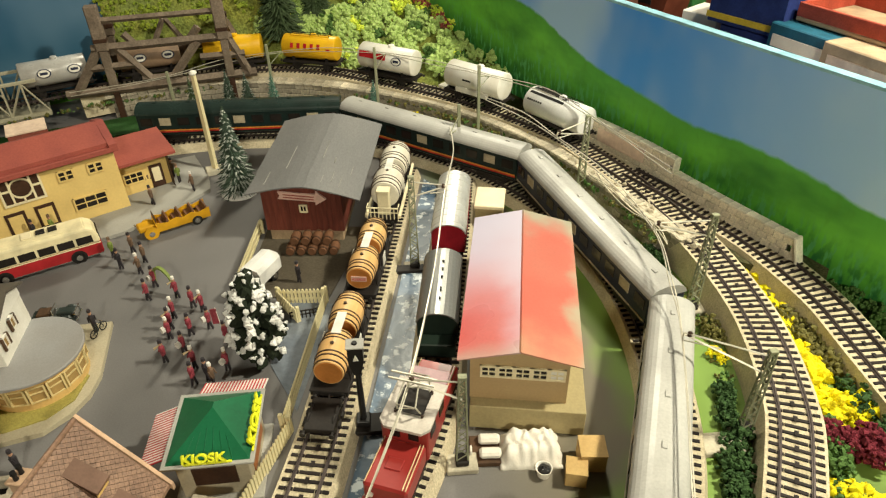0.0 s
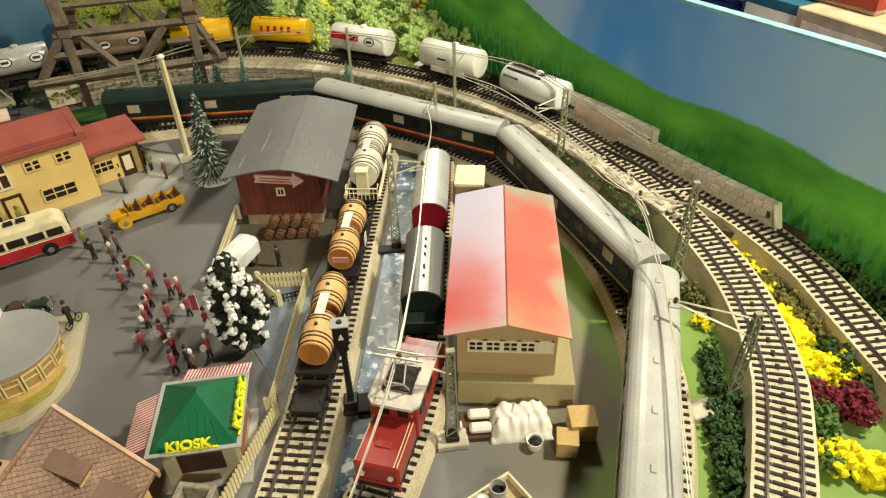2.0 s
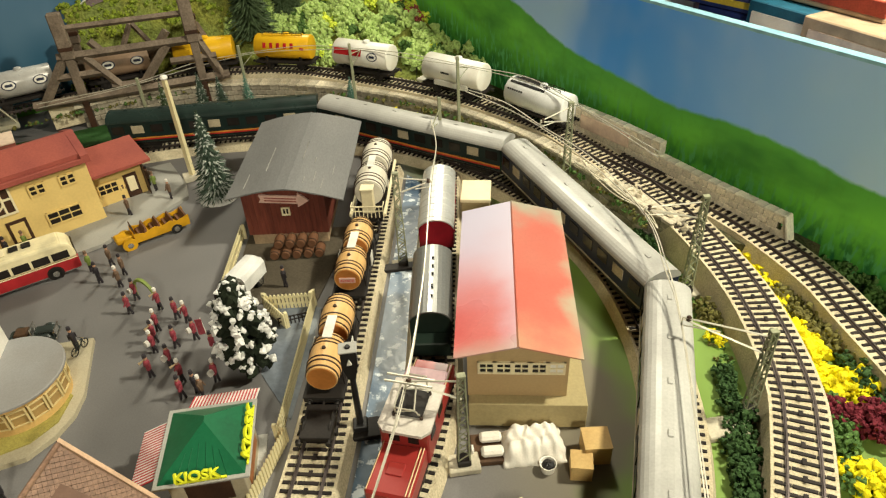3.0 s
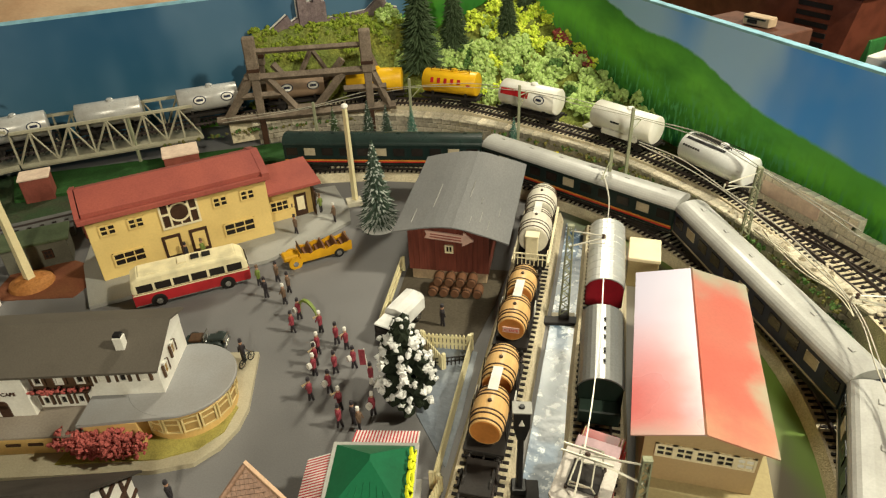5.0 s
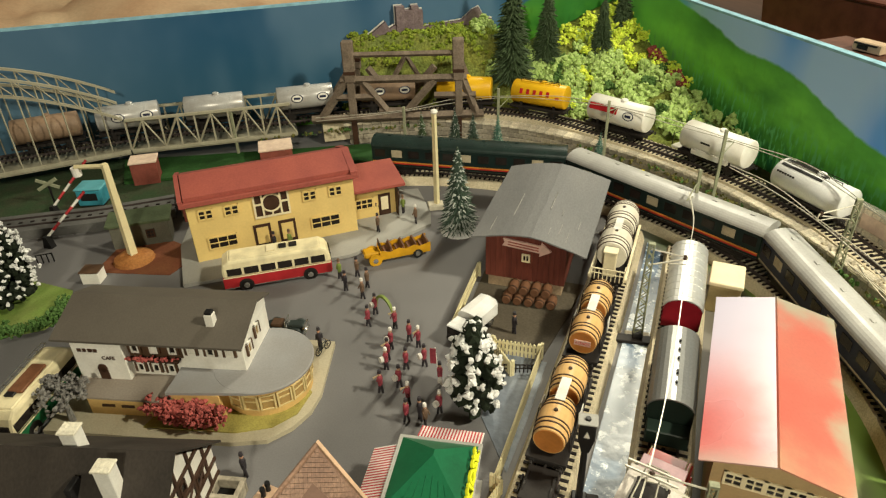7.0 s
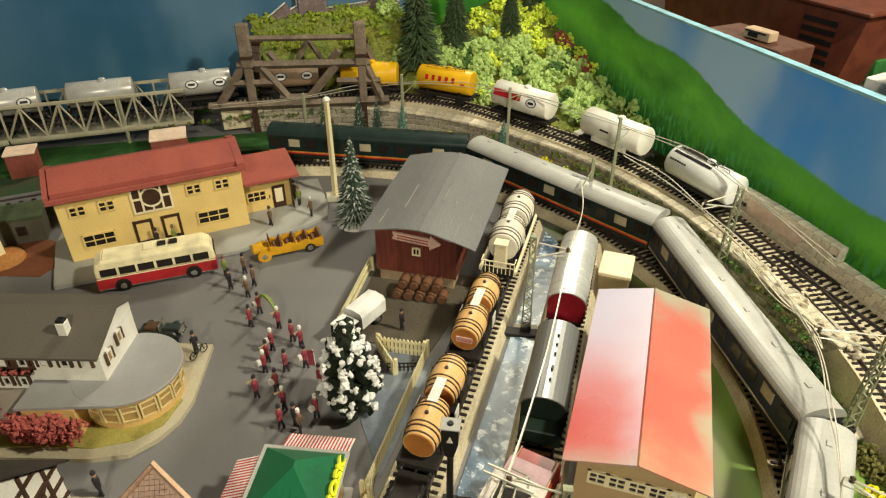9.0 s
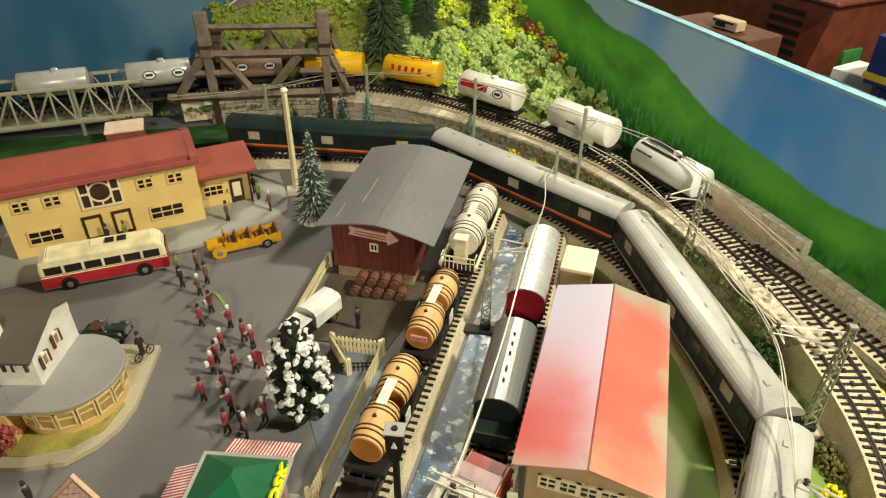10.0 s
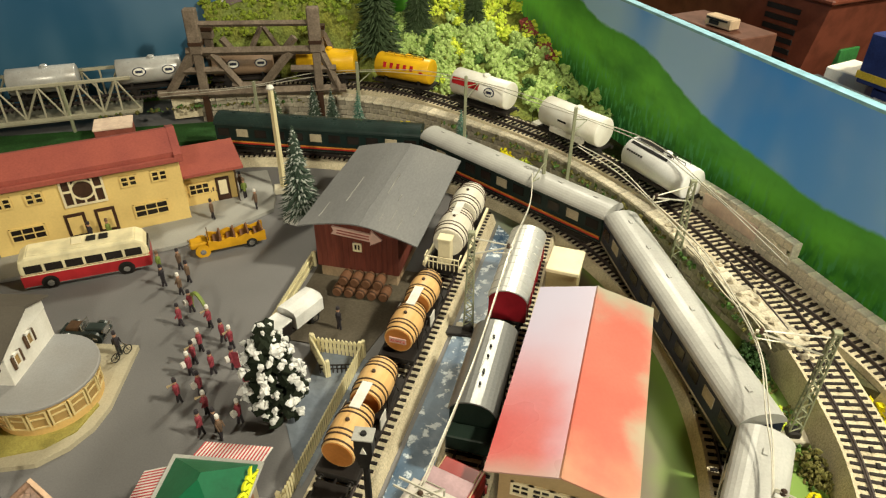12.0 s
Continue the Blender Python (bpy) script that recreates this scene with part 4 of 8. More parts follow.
TERRACE = mat("brown_grey_terrace", (0.24, 0.20, 0.16), 0.7, vary=0.12, scale=22, fine=700, second=(0.30, 0.26, 0.22))
part("terrace", prism([(-0.056, -0.0430), (0.010, -0.0430), (0.010, -0.0150), (-0.070, -0.0150), (-0.066, -0.0330)], 0.0170, 0.0186, "z"), TERRACE, ca)
BAY = (0.0645, -0.0028)
bay_r = 0.0322
bm = lathe([(0, bay_r), (0.0075, bay_r), (0.0076, bay_r - 0.0012), (0.0205, bay_r - 0.0012), (0.0206, bay_r), (0.0245, bay_r)], "z", (BAY[0], BAY[1], 0), 36)
part("bay", bm, TAN_WALL, ca, "round ochre bay with tall windows")
BAY_FRAME = mat("pale_ochre_frame", (0.74, 0.58, 0.28), 0.5, vary=0.06)
WARM_PANE = mat("amber_pane", (0.42, 0.27, 0.10), 0.25, vary=0.1)
for k in range(11):
    a = radians(-112 + 21 * k)
    p = pose(BAY[0] + (bay_r - 0.0009) * math.cos(a), BAY[1] + (bay_r - 0.0009) * math.sin(a), 0, 0, 0, math.degrees(a) + 90)
    pane = part("window", box(-0.0045, 0.0045, -0.0008, 0.0006, 0.0082, 0.0200), WARM_PANE, ca)
    pane.matrix_local = p
    bm = bmesh.new()
    for x in (-0.0052, 0.0046):
        put_box(bm, x, x + 0.0012, -0.0018, 0.0006, 0.0076, 0.0206)
    for z in (0.0076, 0.0150, 0.0196):
        put_box(bm, -0.0045, 0.0045, -0.0015, 0.0006, z, z + 0.0009)
    part("window_frame", bm, BAY_FRAME, pane)
bm = prism([(0.0080, -0.0425), (0.0645, -0.0386), (0.0600, 0.0300), (0.0080, -0.0150)], 0.0245, 0.0268, "z")
put_lathe(bm, [(0.0244, 0.0352), (0.0250, 0.0360), (0.0264, 0.0360), (0.0270, 0.0352)], "z", (BAY[0], BAY[1], 0), 40)
part("flat_roof", bm, FLAT_ROOF, ca)
for x in (-0.0375, -0.0230, -0.0085):
    part("vent_slot", box(x - 0.006, x + 0.0035, -0.0412, -0.0402, 0.0085, 0.0106), DARK_BROWN, ca)
# upper storey: a lean roof, high at the back
part("upper_wall", box(-0.0680, 0.0570, -0.0165, 0.0325, 0.0120, 0.0520, 0.0003), WHITE, ca)
part("front_wing", box(-0.0660, -0.0280, -0.0235, -0.0165, 0.0130, 0.0510, 0.0003), WHITE, ca)
part("gable", prism([(-0.0165, 0.0500), (-0.0165, 0.0540), (0.0135, 0.0645), (0.0325, 0.0572), (0.0325, 0.0500)], 0.0545, 0.0572), WHITE, ca).matrix_local = SWAP
part("roof", prism([(-0.0240, 0.0510), (0.0135, 0.0648), (0.0365, 0.0562), (0.0365, 0.0578), (0.0135, 0.0666), (-0.0240, 0.0528)], -0.0800, 0.0602), CAFE_ROOF, ca).matrix_local = SWAP
ch = part("chimney", box(0.0300, 0.0360, -0.0085, -0.0025, 0.054, 0.0680, 0.0003), WHITE, ca, "white chimney")
part("chimney_pot", box(0.0305, 0.0355, -0.0080, -0.0030, 0.0680, 0.0702, 0.0003), BLACK, ch)
mg = pose(0.0572, 0, 0, 0, 0, 90)
for y in (-0.0100, 0.0060):
    windows(ca, mg, [(y, y + 0.0055, 0.0350 + 0.2 * (y + 0.0165), 0.0440 + 0.2 * (y + 0.0165), 1, 1)], WARM_PANE, WHITE)
    for s in (-0.0022, 0.0058):
        part("shutter", box(y + s, y + s + 0.0019, -0.0016, -0.0002, 0.0348 + 0.2 * (y + 0.0165), 0.0442 + 0.2 * (y + 0.0165)), SHUTTER, ca).matrix_local = mg
mf = pose(0, -0.0165, 0)
for k in range(6):
    x = -0.0250 + 0.0140 * k
    windows(ca, mf, [(x, x + 0.0052, 0.0400, 0.0475, 1, 1)], WHITE if k % 2 else DARK_GLASS, WHITE)
    for s in (-0.0024, 0.0057):
        part("shutter", box(x + s, x + s + 0.0019, -0.0016, -0.0002, 0.0395, 0.0480), SHUTTER, ca).matrix_local = mf
for k in range(3):
    x = -0.0240 + 0.0115 * k
    windows(ca, mf, [(x, x + 0.0045, 0.0225, 0.0295, 1, 1)], DARK_GLASS, WHITE)
    for s in (-0.0024, 0.0050):
        part("shutter", box(x + s, x + s + 0.0019, -0.0016, -0.0002, 0.0220, 0.0300), SHUTTER, ca).matrix_local = mf
part("balcony", box(-0.0280, 0.0100, -0.0215, -0.0165, 0.0340, 0.0356, 0.0003), DARK_BROWN, ca)
bm = bmesh.new()
for k in range(60):
    p = Vector((random.uniform(-0.028, 0.010), random.uniform(-0.0230, -0.0200), random.uniform(0.0356, 0.0392)))
    put_box(bm, p.x - 0.0008, p.x + 0.0008, p.y - 0.0008, p.y + 0.0008, p.z - 0.0007, p.z + 0.0007, 0.0003)
part("flower_box", bm, [FLOWER], ca, "pink and white balcony flowers")
bm = box(-0.0505, -0.0435, -0.0243, -0.0231, 0.0188, 0.0290)
part("arched_door", bm, DARK_BROWN, ca)
part("door_arch", lathe([(-0.0243, 0.0035), (-0.0231, 0.0035)], "y", (-0.0470, 0, 0.0290), 16), DARK_BROWN, ca)
for word, x, z in (("CAFE", -0.0400, 0.0370),):
    me = letters(word, 0.0042, 0.0003, DARK_BROWN)
    sgn = new("sign", me)
    sgn.parent, sgn.matrix_local = ca, pose(x, -0.0238, z, 90, 0, 0)
    tagged(sgn, "dark letters " + word)

for k, w in enumerate((0.0030, 0.0026, 0.0034, 0.0028)):
    x = -0.0615 + 0.0040 * k
    part("writing", box(x, x + w, -0.0240, -0.0234, 0.0432, 0.0460), DARK_BROWN, ca, "bar of unreadable dark writing")
part("balcony_recess", box(-0.0278, 0.0122, -0.0168, -0.0160, 0.0357, 0.0508), SHUTTER, ca, "brown panelled wall behind the balcony")

# steep house with brown diamond tiles, its gable towards the cafe
TILE = mat("brown_roof_tile", (0.185, 0.105, 0.070), 0.50, vary=0.35, scale=60, fine=700, second=(0.30, 0.185, 0.125), bump=0.4)
VERGE = mat("pale_brown_verge_board", (0.58, 0.38, 0.25), 0.6, vary=0.12)
DORMER = mat("flat_brown_dormer_roof", (0.17, 0.092, 0.062), 0.6, vary=0.1)
LH, EZ, RZ, SP, SB = 0.085, 0.045, 0.090, 0.0375, 0.021
FALL, BACK_FALL = (RZ - EZ) / SP, 1.75
th = thing("tiled_house", "steep house with a brown tiled roof and brown shed dormers", "house", -0.1380, 0.2250, 0.0, -103)
back_z = RZ - BACK_FALL * SB
part("wall", prism([(-SB + 0.004, 0), (-SB + 0.004, back_z), (0, RZ - 0.006), (SP - 0.004, EZ), (SP - 0.004, 0)], 0.004, LH - 0.003), TAN_WALL, th).matrix_local = SWAP
for reach, low in ((SP, EZ), (-SB, back_z)):
    part("roof_slab", prism([(reach, low - 0.0025), (0, RZ - 0.0030), (0, RZ - 0.0002), (reach, low - 0.0002)], 0, LH), TILE, th).matrix_local = SWAP
for s_, reach, fall in ((1, SP, FALL), (-1, SB, BACK_FALL)):
    bm = bmesh.new()
    slope, pitch = math.hypot(reach, reach * fall), math.degrees(math.atan(fall))
    cell = 0.0034
    for r in range(int(slope / cell * 2)):
        for c in range(int(LH / cell)):
            x, d = cell * (c + 0.5 + 0.5 * (r % 2)), cell * 0.5 * (r + 0.9)
            if x > LH - 0.001 or d > slope - 0.001:
                continue
            put_box(bm, -0.00112, 0.00112, -0.00112, 0.00112, 0, 0.0007, 0.0,
                    pose(x, s_ * d * math.cos(radians(pitch)), RZ - 0.0003 - d * math.sin(radians(pitch)), -s_ * (pitch - 5), 0, 0) @ pose(0, 0, 0, 0, 0, 45))
    tagged(part("roof_tiles", bm, TILE, th), kind="stuff")
part("ridge_cap", rod((0.0, 0, RZ), (LH, 0, RZ), 0.0014, 8), TILE, th)
for reach, low, paint in ((SP + 0.0015, EZ - FALL * 0.0015, VERGE), (-SB - 0.001, back_z - BACK_FALL * 0.001, DORMER)):
    part("verge_board", prism([(reach, low - 0.0030), (0, RZ - 0.0020), (0, RZ + 0.0020), (reach, low + 0.0016)], -0.0022, -0.0002), paint, th, "pale brown verge board").matrix_local = SWAP
for x, y in ((0.0205, 0.0068), (0.0210, 0.0238), (0.0445, 0.0075)):
    zr, reach = RZ - FALL * y, 0.0148
    tip = zr - FALL * reach + 0.0062
    dm = part("dormer", prism([(y, zr - 0.0005), (y + reach - 0.0012, tip - 0.0010), (y + reach - 0.0012, zr - FALL * reach), (y + 0.002, zr - FALL * 0.002 - 0.002)], x - 0.0044, x + 0.0044), TAN_WALL, th, "brown shed dormer with a tan front")
    dm.matrix_local = SWAP
    part("dormer_roof", prism([(y - 0.0008, zr + 0.0003), (y + reach, tip - 0.0006), (y + reach, tip + 0.0006), (y - 0.0008, zr + 0.0013)], x - 0.0052, x + 0.0052), DORMER, dm)
    for e in (-1, 1):
        part("dormer_cheek", prism([(y + 0.001, zr - 0.0006), (y + reach - 0.0016, tip - 0.0008), (y + reach - 0.0016, zr - FALL * reach + 0.0002), (y + 0.001, zr - FALL * 0.001)], x + e * 0.0046 - 0.0002, x + e * 0.0046 + 0.0002), DARK_BROWN, dm)
ch = part("chimney", box(0.0300, 0.0380, -0.0080, -0.0005, 0.066, 0.0900, 0.0004), VERGE, th, "tan chimney with two dark pots")
part("chimney_cap", box(0.0294, 0.0386, -0.0086, 0.0001, 0.0895, 0.0912, 0.0003), VERGE, ch)
for x in (0.0322, 0.0358):
    part("chimney_pot", lathe([(0.0910, 0.0012), (0.0945, 0.0010), (0.0948, 0.0014), (0.0965, 0.0012)], "z", (x, -0.0042, 0), 10), BLACK, ch)

# dark-roofed half-timbered house
DARK_TILE = mat("near_black_brown_roof", (0.040, 0.032, 0.026), 0.65, vary=0.2, scale=40, fine=700, stretch=(0.3, 1, 1))
ha, hb = Vector((-0.3233, 0.2048)), Vector((-0.2172, 0.2203))
turn = math.degrees(math.atan2(hb.y - ha.y, hb.x - ha.x))
LT = (hb - ha).length + 0.05
ht = thing("half_timbered_house", "half-timbered white house with a very dark roof", "house", ha.x - 0.05, ha.y - 0.0075, 0.0, turn)
EZ2, RZ2, SP2 = 0.034, 0.0735, 0.045
part("wall", prism([(-SP2 + 0.006, 0), (-SP2 + 0.006, EZ2), (0, RZ2 - 0.003), (SP2 - 0.006, EZ2), (SP2 - 0.006, 0)], 0.004, LT - 0.004), WHITE, ht).matrix_local = SWAP
for s in (-1, 1):
    part("roof_slope", prism([(s * SP2, EZ2 - 0.003), (0, RZ2 - 0.001), (0, RZ2 + 0.0008), (s * SP2, EZ2 - 0.001)], 0, LT), DARK_TILE, ht).matrix_local = SWAP
bm = bmesh.new()
x = LT - 0.0040
for y in (-0.036, -0.020, -0.004, 0.012, 0.028):
    put_box(bm, x, x + 0.0012, y - 0.0011, y + 0.0011, 0, EZ2 + (1 - abs(y) / SP2) * (RZ2 - EZ2) - 0.004)
for z in (0.012, 0.024, 0.036, 0.050):
    half = (SP2 - 0.006) if z < EZ2 else SP2 * (RZ2 - z) / (RZ2 - EZ2) - 0.004
    put_box(bm, x, x + 0.0013, -half, half, z - 0.0011, z + 0.0011)
for y in (-0.036, -0.004, 0.012):
    for z in (0.0, 0.024):
        put_rod(bm, (x + 0.0006, y, z), (x + 0.0006, y + 0.016, z + 0.012), 0.0009, 4)
part("timber_frame", bm, DARK_BROWN, ht)
mt = pose(LT - 0.004, 0, 0, 0, 0, 90)
windows(ht, mt, [(-0.002, 0.0035, 0.040, 0.047, 1, 1), (-0.017, -0.008, 0.026, 0.034, 2, 1), (0.014, 0.022, 0.026, 0.034, 2, 1)], DARK_GLASS, DARK_BROWN)
for x, y, z0, z1 in ((0.1270, -0.0150, 0.055, 0.0780), (0.0960, 0.0080, 0.060, 0.0790)):
    c = part("chimney", box(x - 0.0045, x + 0.0045, y - 0.0040, y + 0.0040, z0, z1, 0.0004), WHITE, ht, "white chimney")
    part("chimney_cap", box(x - 0.0052, x + 0.0052, y - 0.0047, y + 0.0047, z1, z1 + 0.0014, 0.0003), COPING, c)
part("roof_hatch", box(0.1050, 0.1085, -0.0215, -0.0120, 0.054, 0.0665, 0.0003), BLACK, ht)

# stone troughs beside the houses
for x, y, turn, hx, hy, high in ((-0.0905, 0.2125, -14, 0.0105, 0.0135, 0.0180), (-0.217, 0.2480, 5, 0.010, 0.008, 0.0100)):
    tr = thing("stone_trough", "pale rough stone trough on the pavement", "trough", x, y, 0.0, turn, group="stone troughs")
    w = 0.0026
    for x0, x1, y0, y1 in ((-hx, hx, -hy, -hy + w), (-hx, hx, hy - w, hy), (-hx, -hx + w, -hy + w, hy - w), (hx - w, hx, -hy + w, hy - w)):
        part("side", box(x0, x1, y0, y1, 0, high, 0.0006), GREY_STONE, tr)
        part("rim_stone", box(x0 - 0.0004, x1 + 0.0004, y0 - 0.0004, y1 + 0.0004, high - 0.0002 + 0.0002 * (x1 - x0 < 0.004), high + 0.0014, 0.0005), GREY_STONE, tr)
    part("bottom", box(-hx + 0.001, hx - 0.001, -hy + 0.001, hy - 0.001, 0, 0.0030), BLACK, tr)

# ---- bridges ----
TRESTLE = mat("weathered_brown_timber", (0.155, 0.118, 0.088), 0.7, vary=0.3, scale=70, fine=450, second=(0.26, 0.20, 0.15), bump=0.35, random_value=0.12)
tb = thing("trestle_bridge", "weathered brown timber trestle frame over the track", "bridge", -0.2530, 0.8190, 0.0, 12.0)
for y, front in ((0.0, True), (0.062, False)):
    fr_ = new("side_frame")
    fr_.parent, fr_.matrix_local = tb, pose(0, y, 0)
    b = lambda x0, z0, x1, z1, t: part("beam", rod((x0, 0, z0), (x1, 0, z1), t, 4), TRESTLE, fr_)
    top = 0.1382 if front else 0.0960
    if front:
        b(-0.080, 0.0885, 0.082, 0.0885, 0.0052)
        b(-0.066, 0.1205, 0.070, 0.1200, 0.0036)
        b(-0.1230, 0.0365, 0.1040, 0.0400, 0.0056)
        b(-0.0330, 0.0470, 0.0140, 0.0470, 0.0040)
    for x, s in ((-0.0675, -1), (0.0715, 1)):
        part("post", box(x - 0.0072, x + 0.0072, -0.0060, 0.0060, 0.086, top, 0.0012), TRESTLE, fr_)
        part("post_strap", box(x - 0.0076, x + 0.0076, -0.0064, 0.0064, 0.0960, 0.1010, 0.0006), DARK_BROWN, fr_)
        part("post", box(x - 0.0048, x + 0.0048, -0.0046, 0.0046, 0.0380, 0.0860, 0.0008), TRESTLE, fr_)
        part("pier", box(x - 0.0036, x + 0.0036, -0.0036, 0.0036, 0.0, 0.0365, 0.0006), DARK_BROWN, fr_, "dark pier below the frame")
        b(x + s * 0.004, 0.0900, x + s * (0.042 if s < 0 else 0.024), 0.0380, 0.0052)
        b(x - s * 0.0160 if s < 0 else 0.0400, 0.0860, -0.0230 if s < 0 else 0.0045, 0.0465, 0.0050)
        b(x + s * 0.022, 0.0655, x - s * 0.032, 0.0660, 0.0044)
    if not front:
        b(-0.074, 0.0620, 0.078, 0.0620, 0.0040)
        for x0, x1 in ((-0.022, 0.000), (0.024, 0.002)):
            b(x0, 0.0620, x1, 0.1000, 0.0034)

STEEL = mat("pale_olive_bridge_steel", (0.40, 0.37, 0.27), 0.5, vary=0.15, scale=50, fine=700, second=(0.30, 0.27, 0.19))
g0, g1 = Vector((-0.3900, 0.7770)), Vector((-0.5748, 0.6885))
turn = math.degrees(math.atan2(g1.y - g0.y, g1.x - g0.x))
GL = (g1 - g0).length
tg = thing("girder_bridge", "pale olive steel truss bridge carrying the outer track", "bridge", g0.x, g0.y, 0.0, turn)
for y in (0.0, -0.046):
    gf = new("truss")
    gf.parent, gf.matrix_local = tg, pose(0, y, 0)
    part("lower_chord", box(-0.001, GL, -0.0020, 0.0020, 0.0215, 0.0260, 0.0003), STEEL, gf)
    part("upper_chord", box(0.004, GL, -0.0018, 0.0018, 0.0620, 0.0655, 0.0003), STEEL, gf)
    n = 10
    for k in range(n):
        x0, x1 = GL * k / n, GL * (k + 1) / n
        a, b = ((x0, 0, 0.0250), (x1, 0, 0.0625)) if k % 2 == 0 else ((x0, 0, 0.0625), (x1, 0, 0.0250))
        part("diagonal", rod(a, b, 0.0012, 4), STEEL, gf)
        part("vertical", box(x1 - 0.0010, x1 + 0.0010, -0.0011, 0.0011, 0.0255, 0.0622), STEEL, gf)
part("deck", box(0, GL, -0.046, 0.0, 0.0195, 0.0215), STEEL, tg)
d = Vector((-0.79, -0.613)).normalized()
a0 = g1 + d * 0.002
AL = 0.36
ab = thing("arch_bridge", "pale olive steel arch bridge with double chords", "bridge", a0.x, a0.y, 0.0, math.degrees(math.atan2(d.y, d.x)))
for y in (0.0, -0.048):
    gf = new("arch")
    gf.parent, gf.matrix_local = ab, pose(0, y, 0)
    part("lower_chord", box(0, AL, -0.0020, 0.0020, 0.0215, 0.0265, 0.0003), STEEL, gf)
    n = 18
    up = lambda x: 0.086 + 0.056 * max(0.0, math.sin(math.pi * x / AL)) ** 0.9
    lo = lambda x: 0.0655 + 0.057 * max(0.0, math.sin(math.pi * x / AL)) ** 0.9
    for f, nm in ((up, "upper_arc"), (lo, "lower_arc")):
        part(nm, sweep([Vector((AL * k / 40, 0, f(AL * k / 40))) for k in range(41)], [(-0.0016, -0.0016), (-0.0016, 0.0016), (0.0016, 0.0016), (0.0016, -0.0016)]), STEEL, gf)
    for k in range(1, n):
        x0, x1 = AL * k / n, AL * (k + 1) / n
        part("vertical", rod((x0, 0, lo(x0)), (x0, 0, up(x0)), 0.0010, 4), STEEL, gf)
        part("hanger", rod((x0, 0, 0.0260), (x0, 0, lo(x0)), 0.0009, 4), STEEL, gf)
        part("diagonal", rod((x0, 0, lo(x0)), (x1, 0, up(x1)), 0.0008, 4), STEEL, gf)
part("deck", box(0, AL, -0.048, 0.0, 0.0195, 0.0215), STEEL, ab)


# ---- rolling stock ----
WHEEL = mat("dark_wheel_steel", (0.05, 0.045, 0.042), 0.45, 0.5, vary=0.2)
UNDER = mat("black_brown_underframe", (0.020, 0.016, 0.014), 0.6, vary=0.25)
SILVER = mat("silver_tank_paint", (0.82, 0.82, 0.80), 0.30, 0.08, vary=0.06, scale=40, second=(0.74, 0.72, 0.68), bump=0.03)
SILVER_DULL = mat("dull_silver_tank_paint", (0.52, 0.51, 0.49), 0.30, 0.20, vary=0.10, scale=40, second=(0.34, 0.31, 0.28), bump=0.03)
YELLOW = mat("yellow_tank_paint", (0.80, 0.46, 0.015), 0.38, vary=0.04, scale=40, second=(0.68, 0.36, 0.01), bump=0.03)
IVORY = mat("ivory_tank_paint", (0.86, 0.84, 0.77), 0.30, vary=0.04, scale=40, second=(0.68, 0.62, 0.52), bump=0.03)
RUST = mat("brown_tank_paint", (0.30, 0.20, 0.13), 0.5, vary=0.12, scale=40)
SIGN_RED = mat("sign_red", (0.50, 0.02, 0.025), 0.45, vary=0.05)
SIGN_NAVY = mat("sign_dark_blue", (0.02, 0.025, 0.06), 0.45, vary=0.05)
RAIL_TOP = 0.0095 + 0.0028


def locate(line, x, y, lift=0.0):
    """Pose on a track at the point nearest to x, y: its y axis runs along the track."""
    k = min(range(2, len(line) - 2), key=lambda i: (line[i].x - x) ** 2 + (line[i].y - y) ** 2)
    d = (line[k + 2] - line[k - 2]).normalized()
    return Matrix.Translation(line[k] + Vector((0, 0, RAIL_TOP + lift))) @ d.to_track_quat("Y", "Z").to_matrix().to_4x4()


def running_gear(ob, half, axles, wheel_r=0.0058, top=0.0125, wide=0.0125):
    part("underframe", box(-wide, wide, -half, half, top - 0.0035, top, 0.0004), UNDER, ob)
    for y in axles:
        ax = part("wheelset", rod((-0.0088, y, wheel_r), (0.0088, y, wheel_r), 0.0010, 6), WHEEL, ob)
        for x in (-0.0088, 0.0074):
            part("wheel", lathe([(0, wheel_r - 0.0003), (0.0004, wheel_r), (0.0012, wheel_r), (0.0014, wheel_r - 0.0005)], "x", (x, y, wheel_r), 16), WHEEL, ax)
        for x in (-0.0118, 0.0104):
            part("axle_box", box(x, x + 0.0014, y - 0.0026, y + 0.0026, wheel_r - 0.0022, top - 0.0030, 0.0003), UNDER, ob)
    for y, s in ((-half, -1), (half, 1)):
        for x in (-0.0090, 0.0090):
            part("buffer", lathe([(0, 0.0008), (0.0030 * s, 0.0008), (0.0031 * s, 0.0019), (0.0038 * s, 0.0018)], "y", (x, y, top - 0.0015), 10), WHEEL, ob)


